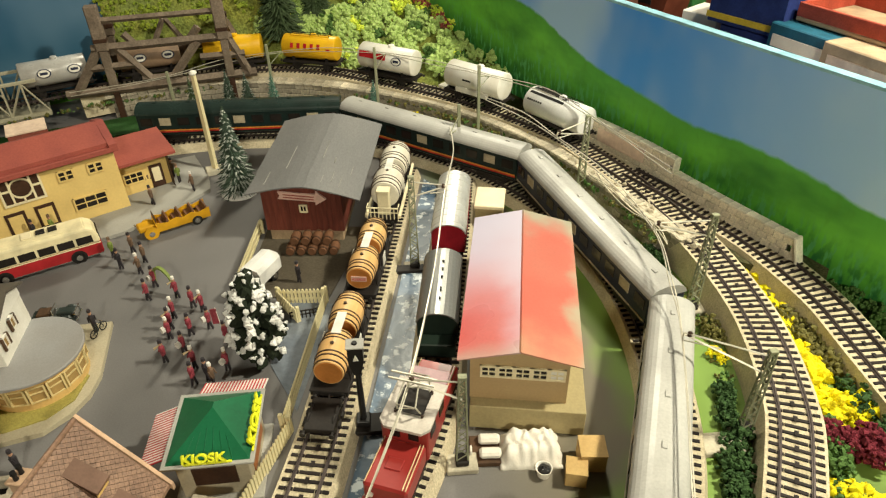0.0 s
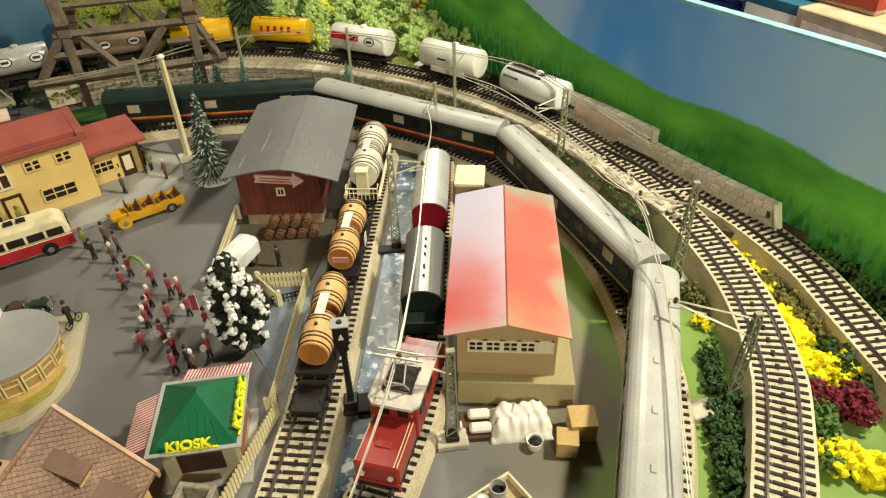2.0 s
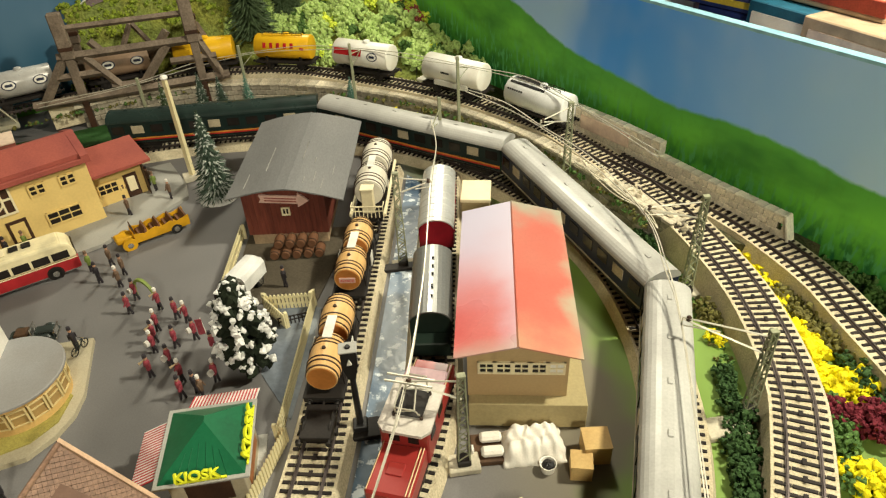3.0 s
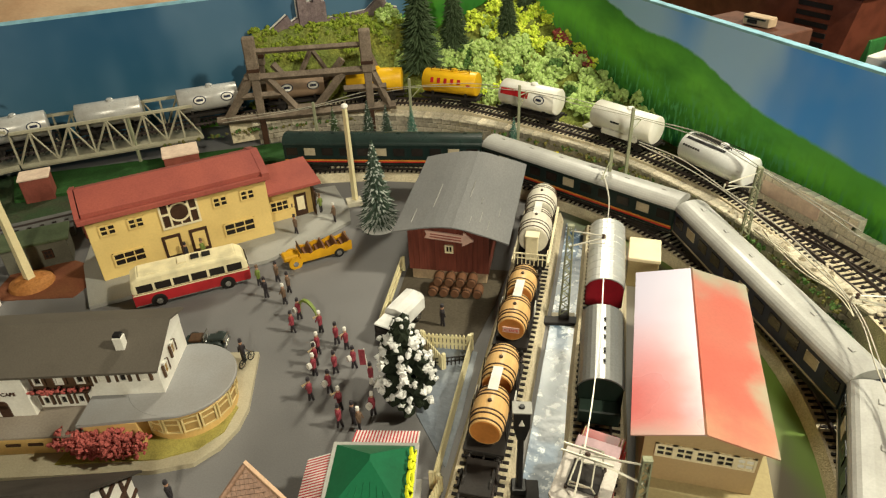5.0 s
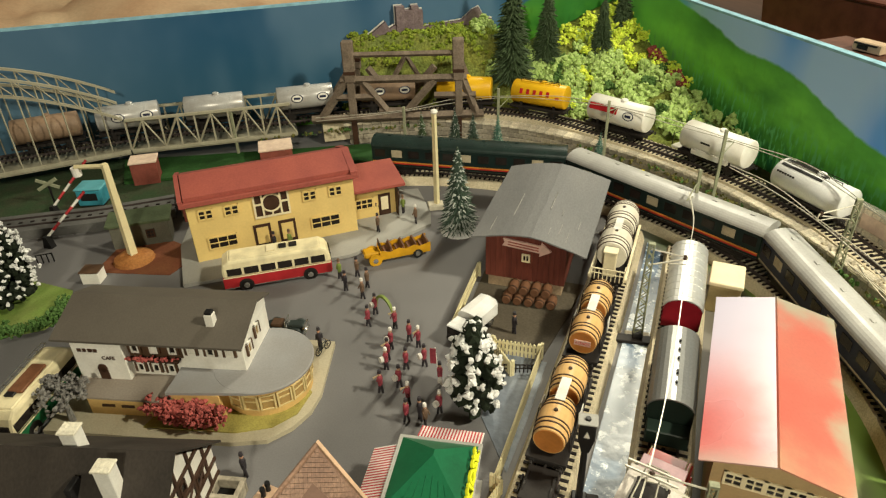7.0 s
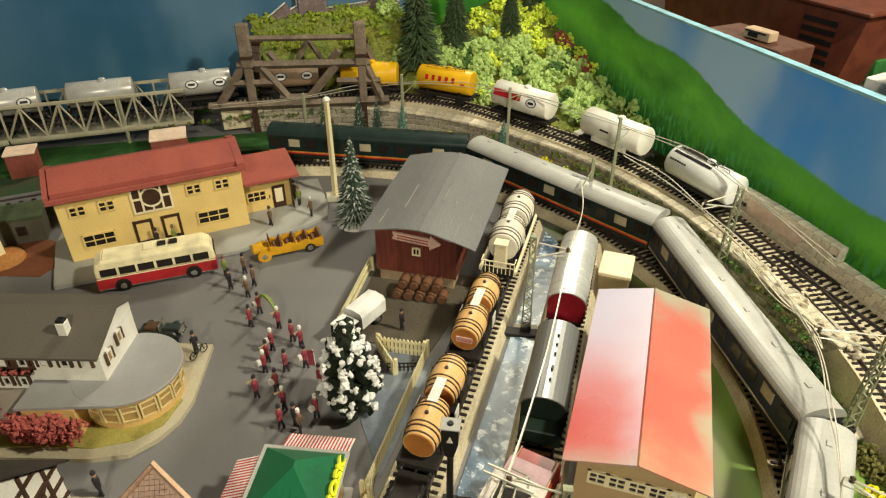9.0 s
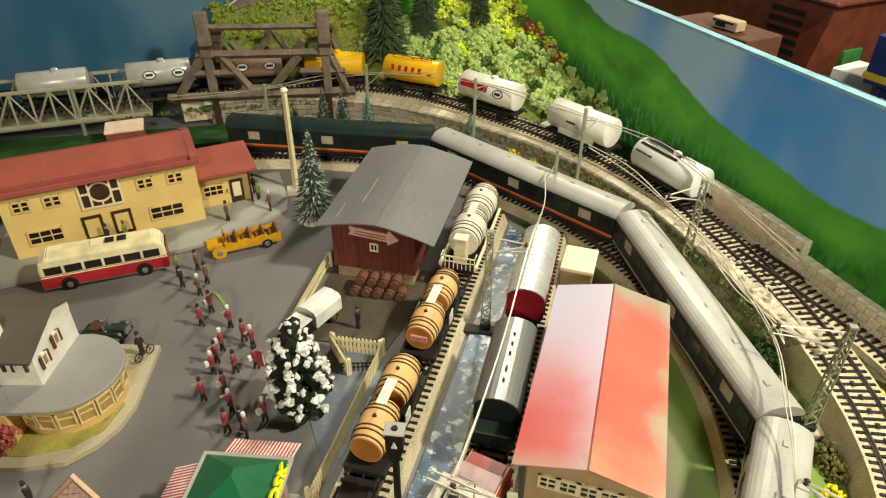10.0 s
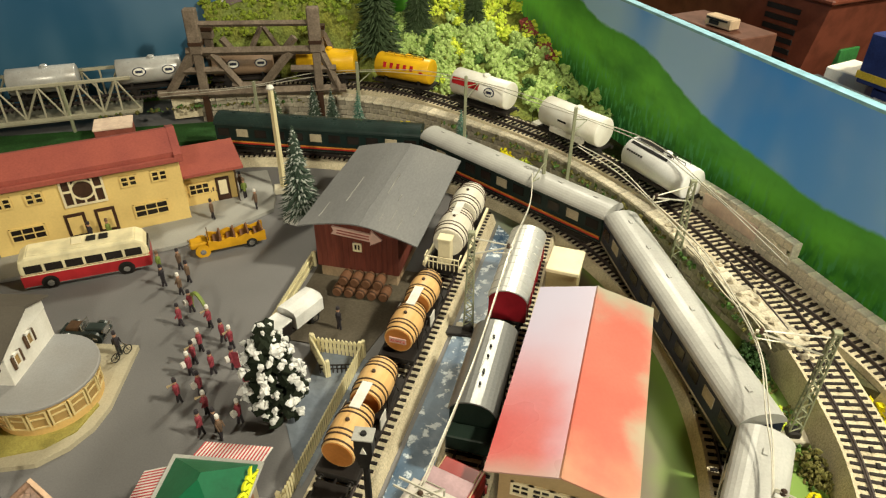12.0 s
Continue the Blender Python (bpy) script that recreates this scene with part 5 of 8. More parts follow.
def tank_wagon(label, place, half, paint, style, r=0.0150, bed=0.0130, group="tank wagons"):
    ob = thing("tank_wagon", label, "wagon", group=group)
    ob.matrix_world = place
    running_gear(ob, half, (-half * 0.55, half * 0.55))
    cz, L = bed + r, half * 0.96
    part("tank", lathe([(-L, 0.002), (-L * 0.992, r * 0.88), (-L * 0.982, r * 0.965), (-L * 0.965, r), (L * 0.965, r), (L * 0.982, r * 0.965), (L * 0.992, r * 0.88), (L, 0.002)], "y", (0, 0, cz), 32), paint, ob, smooth=True)
    part("dome", lathe([(0, 0.0042), (0.0022, 0.0042), (0.0030, 0.0034), (0.0032, 0.0006)], "z", (0, 0.004, cz + r - 0.0008), 16), paint, ob)
    for y in (-L * 0.62, L * 0.62):
        part("saddle", box(-0.0110, 0.0110, y - 0.0018, y + 0.0018, 0.0115, 0.0190, 0.0004), UNDER, ob)
    if style in ("walk", "bars", "band"):
        bm = bmesh.new()
        for x in (-0.0032, 0.0032):
            put_rod(bm, (x, -L * 0.72, cz + r + 0.0022), (x, L * 0.72, cz + r + 0.0022), 0.0004, 4)
        for k in range(5):
            y = -L * 0.72 + L * 1.44 * k / 4
            for x in (-0.0032, 0.0032):
                put_rod(bm, (x, y, cz + r - 0.0008), (x, y, cz + r + 0.0022), 0.0004, 4)
        part("catwalk_rail", bm, UNDER, ob)
        part("catwalk", box(-0.0036, 0.0036, -L * 0.72, L * 0.30 if style == "band" else L * 0.72, cz + r - 0.0002, cz + r + 0.0005), UNDER if style != "bars" else paint, ob)
    out = r + 0.0002
    def tank_patch(y0, y1, a0, a1, material, lift=0.00025, name="marking"):
        bm = bmesh.new()
        n = 8
        rows = []
        for y in (y0, y1):
            rows.append([bm.verts.new((s * (r + lift) * math.cos(radians(a0 + (a1 - a0) * k / n)), y, cz + (r + lift) * math.sin(radians(a0 + (a1 - a0) * k / n)))) for k in range(n + 1)])
        for k in range(n):
            bm.faces.new((rows[0][k], rows[0][k + 1], rows[1][k + 1], rows[1][k]))
        return part(name, bm, material, ob)
    for s in (1,):
        if style == "bars":
            bm = bmesh.new()
            for k in range(5):
                y = -L * 0.58 + k * 0.0092
                put_box(bm, -0.0006, 0.0003, y - 0.0020, y + 0.0020, -0.0032, 0.0032)
            part("marking", bm, SIGN_RED, ob, "row of red bars").matrix_local = pose(out * math.cos(radians(20)), 0, cz + out * math.sin(radians(20)), 0, -20, 0)
            part("marking", box(out * 0.93, out * 0.99, L * 0.70, L * 0.84, cz + 0.000, cz + 0.0030), SIGN_RED, ob)
        if style == "stripe":
            tank_patch(-L * 0.90, L * 0.10, 8, 36, SIGN_RED)
            oval(ob, out, L * 0.50, cz + 0.0035, 0.0072, 0.0050)
        if style == "ovals":
            for y in (-L * 0.30, L * 0.60):
                oval(ob, out, y, cz + 0.0030, 0.0078, 0.0052)
        if style == "band":
            tank_patch(-L * 0.88, L * 0.30, 54, 66, BLACK)
            tank_patch(-L * 0.88, L * 0.30, 74, 100, BLACK)
            bm = bmesh.new()
            for k in range(7):
                put_box(bm, out * 0.84, out * 0.90, -L * 0.86 + k * 0.0030, -L * 0.86 + k * 0.0030 + 0.0020, cz + 0.0062, cz + 0.0080)
            part("writing", bm, UNDER, ob)
        if style == "box":
            part("tool_box", box(0.0085, 0.0150, -L * 0.55, L * 0.60, 0.0125, 0.0185, 0.0005), paint, ob)
            part("marking", box(out * 0.94, out * 0.99, -L * 0.28, L * 0.02, cz + 0.0005, cz + 0.0025), BLACK, ob)
            part("platform", box(-0.0125, 0.0125, -half - 0.0085, -half + 0.002, 0.0105, 0.0130, 0.0004), paint, ob)
            bm = bmesh.new()
            for x in (-0.012, 0.012):
                put_rod(bm, (x, -half - 0.008, 0.013), (x, -half - 0.008, 0.026), 0.0005, 4)
            put_rod(bm, (-0.012, -half - 0.008, 0.026), (0.012, -half - 0.008, 0.026), 0.0005, 4)
            part("railing", bm, UNDER, ob)
    return ob


def oval(ob, out, y, z, a, b):
    """A plain oval badge on a tank's side: dark rim, pale field and a red bar for its lettering."""
    m4 = pose(out - 0.0004, y, z, 0, 0, 0)
    tilt = pose(0, 0, 0, 0, -14, 0)
    for nm, k, lift, material in (("badge", 1.0, 0.0003, SIGN_NAVY), ("badge_field", 0.82, 0.0005, WHITE)):
        bm = lathe([(-0.0020, 1), (lift, 1)], "x", (0, 0, 0), 24)
        for v in bm.verts:
            v.co = Vector((v.co.x, v.co.y * a * k, v.co.z * b * k))
        part(nm, bm, material, ob).matrix_local = m4 @ tilt
    part("badge_bar", box(-0.001, 0.0008, -a * 0.52, a * 0.52, -b * 0.28, b * 0.28), SIGN_NAVY, ob).matrix_local = m4 @ tilt


def turned(m4):
    return m4 @ pose(0, 0, 0, 0, 0, 180)


tank_wagon("silver tank wagon with a dark band along its top", turned(locate(OUTER, 0.1975, 0.6365)), 0.0405, SILVER, "band", 0.0152, 0.0085)
tank_wagon("ivory tank wagon with a tool box and end platform", turned(locate(OUTER, 0.1225, 0.7280)), 0.0405, IVORY, "box", 0.0155, 0.0115)
tank_wagon("white tank wagon with a red stripe and oval badge", turned(locate(OUTER, 0.0240, 0.8030)), 0.0405, IVORY, "stripe", 0.0155)
tank_wagon("yellow tank wagon with a row of red bars", turned(locate(OUTER, -0.0770, 0.8600)), 0.0385, YELLOW, "bars", 0.0150)
tank_wagon("yellow tank wagon with a brown end", turned(locate(OUTER, -0.1830, 0.8760)), 0.0385, YELLOW, "plain", 0.0150)
tank_wagon("brown tank wagon with oval badges", turned(locate(OUTER, -0.2840, 0.8560)), 0.0385, RUST, "ovals", 0.0150)
tank_wagon("silver tank wagon with two oval badges", turned(locate(OUTER, -0.3860, 0.8130)), 0.0385, SILVER_DULL, "ovals", 0.0150)
tank_wagon("plain silver tank wagon", turned(locate(OUTER, -0.4900, 0.7600)), 0.0385, SILVER_DULL, "plain", 0.0150)
tank_wagon("silver tank wagon with dark badges", turned(locate(OUTER, -0.5800, 0.7080)), 0.0385, SILVER_DULL, "ovals", 0.0150)
tank_wagon("brown tank wagon on the arch bridge", turned(locate(OUTER, -0.6600, 0.6550)), 0.0385, RUST, "plain", 0.0150)

# barrel wagons on the goods siding
OAK = mat("varnished_oak_staves", (0.68, 0.43, 0.18), 0.38, vary=0.12, scale=60, fine=500, second=(0.52, 0.27, 0.09), stretch=(1, 0.12, 1), bump=0.08)
OAK_END = mat("orange_barrel_end", (0.55, 0.21, 0.05), 0.45, vary=0.08, scale=60, fine=500)
HOOP = mat("dark_hoop", (0.055, 0.030, 0.018), 0.5, vary=0.15)
PALE_CASK = mat("cream_white_cask", (0.70, 0.66, 0.55), 0.4, vary=0.08, scale=60, second=(0.56, 0.50, 0.40), stretch=(1, 0.15, 1))
TAG = mat("white_plate", (0.76, 0.73, 0.66), 0.5, vary=0.06)


BED = 0.0112


def barrel_wagon(label, place, half, ys, r, length, stave, end, plate, cabin=False, badge=False):
    ob = thing("barrel_wagon", label, "wagon", group="goods wagons")
    ob.matrix_world = place
    running_gear(ob, half, (-half * 0.62, half * 0.62), wheel_r=0.0050, top=0.0100)
    part("floor", box(-0.0130, 0.0130, -half, half, 0.0100, BED, 0.0003), UNDER, ob)
    for y in ys:
        cz = BED + r
        prof = [(-length / 2, r * 0.86), (-length / 4, r * 0.97), (0, r), (length / 4, r * 0.97), (length / 2, r * 0.86)]
        b = part("barrel", lathe(prof, "y", (0, y, cz), 28), stave, ob, smooth=False)
        for s in (-1, 1):
            part("barrel_end", lathe([(s * (length / 2 - 0.0002), r * 0.80), (s * (length / 2 + 0.0004), r * 0.80)], "y", (0, y, cz), 24), end, b)
        for h in (-0.44, -0.30, -0.20, 0.20, 0.30, 0.44):
            rr = r * (1 - 0.14 * (abs(h) * 2) ** 2) + 0.00035
            part("hoop", lathe([(h * length - 0.0005, rr - 0.0006), (h * length - 0.0005, rr), (h * length + 0.0005, rr), (h * length + 0.0005, rr - 0.0006)], "y", (0, y, cz), 28), HOOP, b)
        part("bung", lathe([(0, 0.0014), (0.0012, 0.0012), (0.0013, 0.0004)], "z", (0, y, cz + r - 0.0002), 8), HOOP, b)
        if badge and y == min(ys):
            name_ = new("writing", letters("ALSACE", 0.0030, 0.0002, SIGN_RED))
            name_.parent, name_.matrix_local = b, pose(0, y - length / 2 - 0.0012, cz - 0.0011, 90, 0, 0)
            part("end_plate", box(-r * 0.52, r * 0.52, y - length / 2 - 0.0012, y - length / 2 - 0.0003, cz - 0.0022, cz + 0.0022), ARROW, b, "pale plate with a maker's mark")
        for s in (-1, 1):
            bm = bmesh.new()
            for q in (-0.3, 0.3):
                put_rod(bm, (s * 0.0122, y + q * length, BED), (s * r * 0.92, y + q * length * 0.6, cz + 0.001), 0.0005, 4)
            put_rod(bm, (s * 0.0122, y - 0.3 * length, BED), (s * 0.0125, y + 0.3 * length, 0.0230), 0.0004, 4)
            part("strut", bm, UNDER, ob)
    if plate:
        part("plate", box(-0.0032, 0.0032, -0.0105, 0.0105, BED + 2 * r * 0.985, BED + 2 * r * 0.985 + 0.0006), TAG, ob, "white plate over the barrels")
    for s in (-1, 1):
        part("side_plate", box(s * 0.0128 - 0.0003, s * 0.0128 + 0.0003, -0.004, 0.005, BED, 0.0205), TAG, ob)
    if cabin:
        part("brake_cabin", box(-0.0052, 0.0052, -half + 0.0065, -half + 0.0150, BED, 0.0345, 0.0005), CREAM, ob, "cream brakeman's cabin")
        part("cabin_roof", box(-0.0060, 0.0060, -half + 0.0058, -half + 0.0157, 0.0345, 0.0358, 0.0004), CREAM, ob)
        y = -half - 0.0005
        bar = part("railing", sweep([Vector((-0.0140, y + 0.008, 0)), Vector((-0.0140, y, 0)), Vector((0.0140, y, 0)), Vector((0.0140, y + 0.008, 0))],
                                    [(-0.0005, 0.0220), (-0.0005, 0.0230), (0.0005, 0.0230), (0.0005, 0.0220)]), CREAM, ob)
        part("lower_rail", rod((-0.0140, y, 0.0180), (0.0140, y, 0.0180), 0.0005, 4), CREAM, bar)
        for k in range(9):
            x = -0.0140 + 0.0035 * k
            part("baluster", rod((x, y, BED), (x, y, 0.0225), 0.0004, 4), CREAM, bar)
        for s in (-1, 1):
            part("side_step", box(s * 0.0150 - 0.0012, s * 0.0150 + 0.0012, -half, half, 0.0118, 0.0150, 0.0003), CREAM, ob)
    return ob


barrel_wagon("goods wagon with two varnished oak barrels", locate(GOODS, -0.0225, 0.3375), 0.0410, (-0.0200, 0.0200), 0.0114, 0.0315, OAK, OAK_END, True)
barrel_wagon("goods wagon with two varnished oak barrels and a plate", locate(GOODS, -0.0085, 0.4320), 0.0410, (-0.0200, 0.0200), 0.0114, 0.0315, OAK, OAK_END, True, badge=True)
barrel_wagon("goods wagon with cream casks, cabin and railing", locate(GOODS, 0.0125, 0.5490), 0.0500, (-0.0130, 0.0330), 0.0145, 0.0390, PALE_CASK, PALE_CASK, True, cabin=True)
# empty flat wagon frame ahead of the barrels
fw = thing("flat_wagon", "short dark empty flat wagon on the siding", "wagon", group="goods wagons")
fw.matrix_world = locate(GOODS, -0.0385, 0.2790)
running_gear(fw, 0.0130, (-0.004, 0.004), top=0.0100, wide=0.0095)
part("coupling", rod((0, 0.013, 0.008), (0, 0.020, 0.008), 0.0008, 6), UNDER, fw)


def van(label, place, half, side, end, roof, detail):
    """A covered wagon with an arched metal roof."""
    ob = thing("covered_wagon", label, "wagon", group="covered wagons")
    ob.matrix_world = place
    running_gear(ob, half, (-half * 0.6, half * 0.6))
    part("body", box(-0.0137, 0.0137, -half + 0.0006, half - 0.0006, 0.0125, 0.0325, 0.0005), side, ob)
    arch = [(0.0150 * math.sin(radians(a)), 0.0290 + 0.0110 * math.cos(radians(a))) for a in range(-78, 79, 12)]
    inner = [(0.0142 * math.sin(radians(a)), 0.0290 + 0.0100 * math.cos(radians(a))) for a in range(78, -79, -12)]
    part("roof", prism(arch + inner, -half - 0.0010, half + 0.0010), roof, ob, smooth=False)
    for s in (-1, 1):
        part("end_wall", prism([(0.0139 * math.sin(radians(a)), 0.0290 + 0.0098 * math.cos(radians(a))) for a in range(-78, 79, 12)] + [(0.0138, 0.0128), (-0.0138, 0.0128)], s * (half - 0.0004), s * half), end, ob)
    if detail == "ribs":
        for k in range(9):
            y = -half + 2 * half * (k + 0.5) / 9
            part("roof_rib", prism([(0.0153 * math.sin(radians(a)), 0.0290 + 0.0113 * math.cos(radians(a))) for a in range(-78, 79, 12)] + inner, y - 0.0005, y + 0.0005), roof, ob)
    else:
        bm = bmesh.new()
        for y in (-0.6, -0.35, -0.3, 0.05, 0.3, 0.55):
            put_rod(bm, (0.001, half * y, 0.0395), (0.001, half * y, 0.0417), 0.0008, 6)
        part("roof_vent", bm, BLACK, ob)
    for s in (-1, 1):
        for k in range(6):
            y = -half + 2 * half * (k + 0.5) / 6
            part("side_post", box(s * 0.0137, s * 0.0145, y - 0.0006, y + 0.0006, 0.0128, 0.0295), side, ob)
    if detail != "ribs":
        part("brake_platform", box(-0.0130, 0.0130, -half - 0.0120, -half - 0.0006, 0.0100, 0.0215, 0.0008), end, ob, "black end platform")
    return ob


ROOF_SILVER = mat("bright_metal_roof", (0.80, 0.79, 0.76), 0.42, 0.7, vary=0.06, scale=30, second=(0.50, 0.49, 0.46), bump=0.05)
ROOF_STEEL = mat("grey_steel_roof", (0.31, 0.31, 0.30), 0.40, 0.70, vary=0.10, scale=30, second=(0.24, 0.24, 0.23), bump=0.05)
DARK_RED = mat("deep_red_van_side", (0.30, 0.012, 0.022), 0.45, vary=0.08)
BLACK_GREEN = mat("black_green_van_side", (0.012, 0.022, 0.016), 0.45, vary=0.12)
van("covered wagon with a bright metal roof and black ends", locate(SIDING, 0.0520, 0.3690), 0.0370, BLACK_GREEN, BLACK_GREEN, ROOF_STEEL, "vents")
van("deep red covered wagon with a ribbed metal roof", locate(SIDING, 0.0700, 0.4825), 0.0445, DARK_RED, DARK_RED, ROOF_SILVER, "ribs")

# red electric locomotive
LOCO_RED = mat("brick_red_loco_paint", (0.29, 0.026, 0.022), 0.35, vary=0.05, scale=40, second=(0.28, 0.022, 0.018), bump=0.03, spec=0.5)
LOCO_ROOF = mat("pale_grey_loco_roof", (0.58, 0.53, 0.47), 0.5, vary=0.10, scale=50, second=(0.46, 0.40, 0.36))
PINK_ROOF = mat("pinkish_loco_roof", (0.46, 0.30, 0.32), 0.5, vary=0.08)
BRASS = mat("pale_brass_trim", (0.66, 0.50, 0.30), 0.35, 0.6, vary=0.1)
lo_ = thing("electric_locomotive", "red electric locomotive with a pale roof and pantograph", "locomotive")
lo_.matrix_world = locate(SIDING, 0.0290, 0.2545)
running_gear(lo_, 0.0500, (-0.036, -0.022, 0.022, 0.036), top=0.0120)
for s in (-1, 1):
    y0, y1 = sorted((s * 0.0160, s * 0.0490))
    hood = part("hood", box(-0.0128, 0.0128, y0, y1, 0.0120, 0.0255, 0.0014), LOCO_RED, lo_)
    for x in (-0.0116, 0.0116, 0.0098):
        part("handrail", rod((x, y0 + 0.001, 0.0262), (x, y1 - 0.001, 0.0262), 0.0004, 5), BRASS, hood)
    part("hatch", box(-0.0048, 0.0048, s * 0.0330 - 0.0040, s * 0.0330 + 0.0040, 0.0255, 0.0262, 0.0004), LOCO_RED, hood)
    part("buffer_beam", box(-0.0135, 0.0135, s * 0.0490 - 0.0008, s * 0.0490 + 0.0008, 0.0075, 0.0135, 0.0003), LOCO_RED, lo_)
    for x in (-0.0080, 0.0080):
        part("headlamp", lathe([(0, 0.0016), (s * 0.0012, 0.0016), (s * 0.0013, 0.0008)], "y", (x, s * 0.0490, 0.0180), 10), WHITE, lo_)
cabin = part("cabin", box(-0.0140, 0.0140, -0.0165, 0.0165, 0.0120, 0.0365, 0.0008), LOCO_RED, lo_)
for s in (-1, 1):
    for x in (-0.0085, 0.0025):
        part("cabin_window", box(x, x + 0.0060, s * 0.0164, s * 0.0170, 0.0280, 0.0345), DARK_GLASS, cabin)
    for y in (-0.0120, 0.0040):
        part("cabin_window", box(s * 0.0139, s * 0.0145, y, y + 0.0080, 0.0270, 0.0345), DARK_GLASS, cabin)
bm = prism([(-0.0150, -0.0150), (-0.0110, -0.0195), (0.0110, -0.0195), (0.0150, -0.0150), (0.0150, 0.0190), (-0.0150, 0.0190)], 0.0365, 0.0385, "z")
part("roof", bm, LOCO_ROOF, lo_, "pale grey roof plate")
part("rear_roof", box(-0.0125, 0.0125, 0.0190, 0.0330, 0.0330, 0.0350, 0.0005), PINK_ROOF, lo_)
pg = new("pantograph")
pg.parent, pg.matrix_local = lo_, pose(0, 0.001, 0)
part("pantograph_base", box(-0.0085, 0.0085, -0.0095, 0.0095, 0.0395, 0.0405, 0.0002), UNDER, pg)
for x in (-0.0080, 0.0080):
    for y in (-0.0090, 0.0090):
        part("insulator", rod((x, y, 0.0385), (x, y, 0.0405), 0.0010, 8), HOOP, pg)
arm = lambda a, b, r: part("pantograph_arm", rod(a, b, r, 5), WIRE, pg)
for x in (-0.0070, 0.0070):
    for s in (-1, 1):
        arm((x, s * 0.0085, 0.0405), (x * 0.8, s * 0.0125, 0.0490), 0.0005)
        arm((x * 0.8, s * 0.0125, 0.0490), (x * 0.6, s * 0.0015, 0.0575), 0.0005)
for s in (-1, 1):
    arm((-0.0056, s * 0.0125, 0.0490), (0.0056, s * 0.0125, 0.0490), 0.0005)
    arm((-0.0070, s * 0.0085, 0.0405), (0.0056, s * 0.0125, 0.0490), 0.0004)

for y in (-0.0025, 0.0025):
    part("contact_strip", rod((-0.0135, y, 0.0580), (0.0135, y, 0.0580), 0.0007, 6), WIRE, pg)

# passenger train on the inner loop
COACH_DARK, COACH_BLUE = mat("dark_green_coach", (0.009, 0.020, 0.018), 0.35, vary=0.08), mat("navy_coach", (0.013, 0.020, 0.048), 0.35, vary=0.08)
COACH_ROOF, GREEN_COACH_ROOF = mat("off_white_coach_roof", (0.46, 0.45, 0.42), 0.34, vary=0.08, scale=32, second=(0.32, 0.31, 0.29), blend=0.45, bump=0.04), \
    mat("dark_green_coach_roof", (0.020, 0.034, 0.030), 0.30, vary=0.08)
LIT = mat("cream_blind", (0.45, 0.38, 0.26), 0.5, vary=0.15)
ORANGE_LINE, RED_LINE = mat("orange_line", (0.62, 0.24, 0.04), 0.45), mat("red_line", (0.50, 0.03, 0.02), 0.45)


def coach(label, a0, a1, side, roof, lines):
    ends = []
    for a in (a0, a1):
        ends.append(LOOP + Vector((R_INNER * math.cos(radians(a)), R_INNER * math.sin(radians(a)), RAIL_TOP)))
    mid, d = (ends[0] + ends[1]) / 2, (ends[1] - ends[0])
    out = (mid - LOOP).to_2d().normalized() * 0.006
    half = d.length / 2 - 0.0035
    ob = thing("passenger_coach", label, "coach", group="passenger train")
    ob.matrix_world = Matrix.Translation(mid + Vector((out.x, out.y, 0))) @ d.normalized().to_track_quat("Y", "Z").to_matrix().to_4x4()
    part("underframe", box(-0.0120, 0.0120, -half, half, 0.0080, 0.0118, 0.0005), UNDER, ob)
    for y in (-half * 0.72, half * 0.72):
        bg = part("bogie", box(-0.0110, 0.0110, y - 0.0170, y + 0.0170, 0.0030, 0.0080, 0.0010), UNDER, ob)
        for q in (-0.0110, 0.0110):
            for x in (-0.0088, 0.0074):
                part("wheel", lathe([(0, 0.0050), (0.0014, 0.0050)], "x", (x, y + q, 0.0050), 14), WHEEL, bg)
    body = part("body", box(-0.0148, 0.0148, -half, half, 0.0118, 0.0355, 0.0008), side, ob)
    n = 11
    for s in (-1, 1):
        for k in range(n):
            y = -half + 2 * half * (k + 0.5) / n
            part("window", box(s * 0.0150 - 0.0004, s * 0.0150 + 0.0003, y - 0.0062, y + 0.0062, 0.0232, 0.0318), LIT if k % 4 == 1 else DARK_GLASS, body)
        for z, mtl in lines:
            part("side_line", box(s * 0.0149 - 0.0003, s * 0.0149 + 0.0003, -half + 0.001, half - 0.001, z, z + 0.0014), mtl, body)
        part("gangway", box(-0.0060, 0.0060, s * half - 0.0012, s * half + 0.0028, 0.0130, 0.0340, 0.0006), BLACK, ob)
    prof = [(0.0152 * math.cos(radians(a)), 0.0352 + 0.0088 * math.sin(radians(a))) for a in range(0, 181, 12)]
    rf = part("roof", prism(prof, -half - 0.0004, half + 0.0004), roof, ob, smooth=False)
    for k in range(6):
        y = -half + 2 * half * (k + 0.5) / 6
        part("roof_vent", box(-0.0016, 0.0016, y - 0.0024, y + 0.0024, 0.0437, 0.0448, 0.0004), roof, rf)
    return ob


coach("dark green coach with red and orange lines", 107.5, 70.2, COACH_DARK, GREEN_COACH_ROOF, ((0.0150, RED_LINE), (0.0166, ORANGE_LINE)))
coach("dark coach with an off-white roof and an orange line", 70.2, 33.0, COACH_DARK, COACH_ROOF, ((0.0150, RED_LINE), (0.0166, ORANGE_LINE)))
coach("navy coach with an off-white roof", 33.0, -4.0, COACH_BLUE, COACH_ROOF, ((0.0140, LIT),))
coach("dark coach with an off-white roof and a cream line", -4.0, -41.0, COACH_DARK, COACH_ROOF, ((0.0140, LIT),))


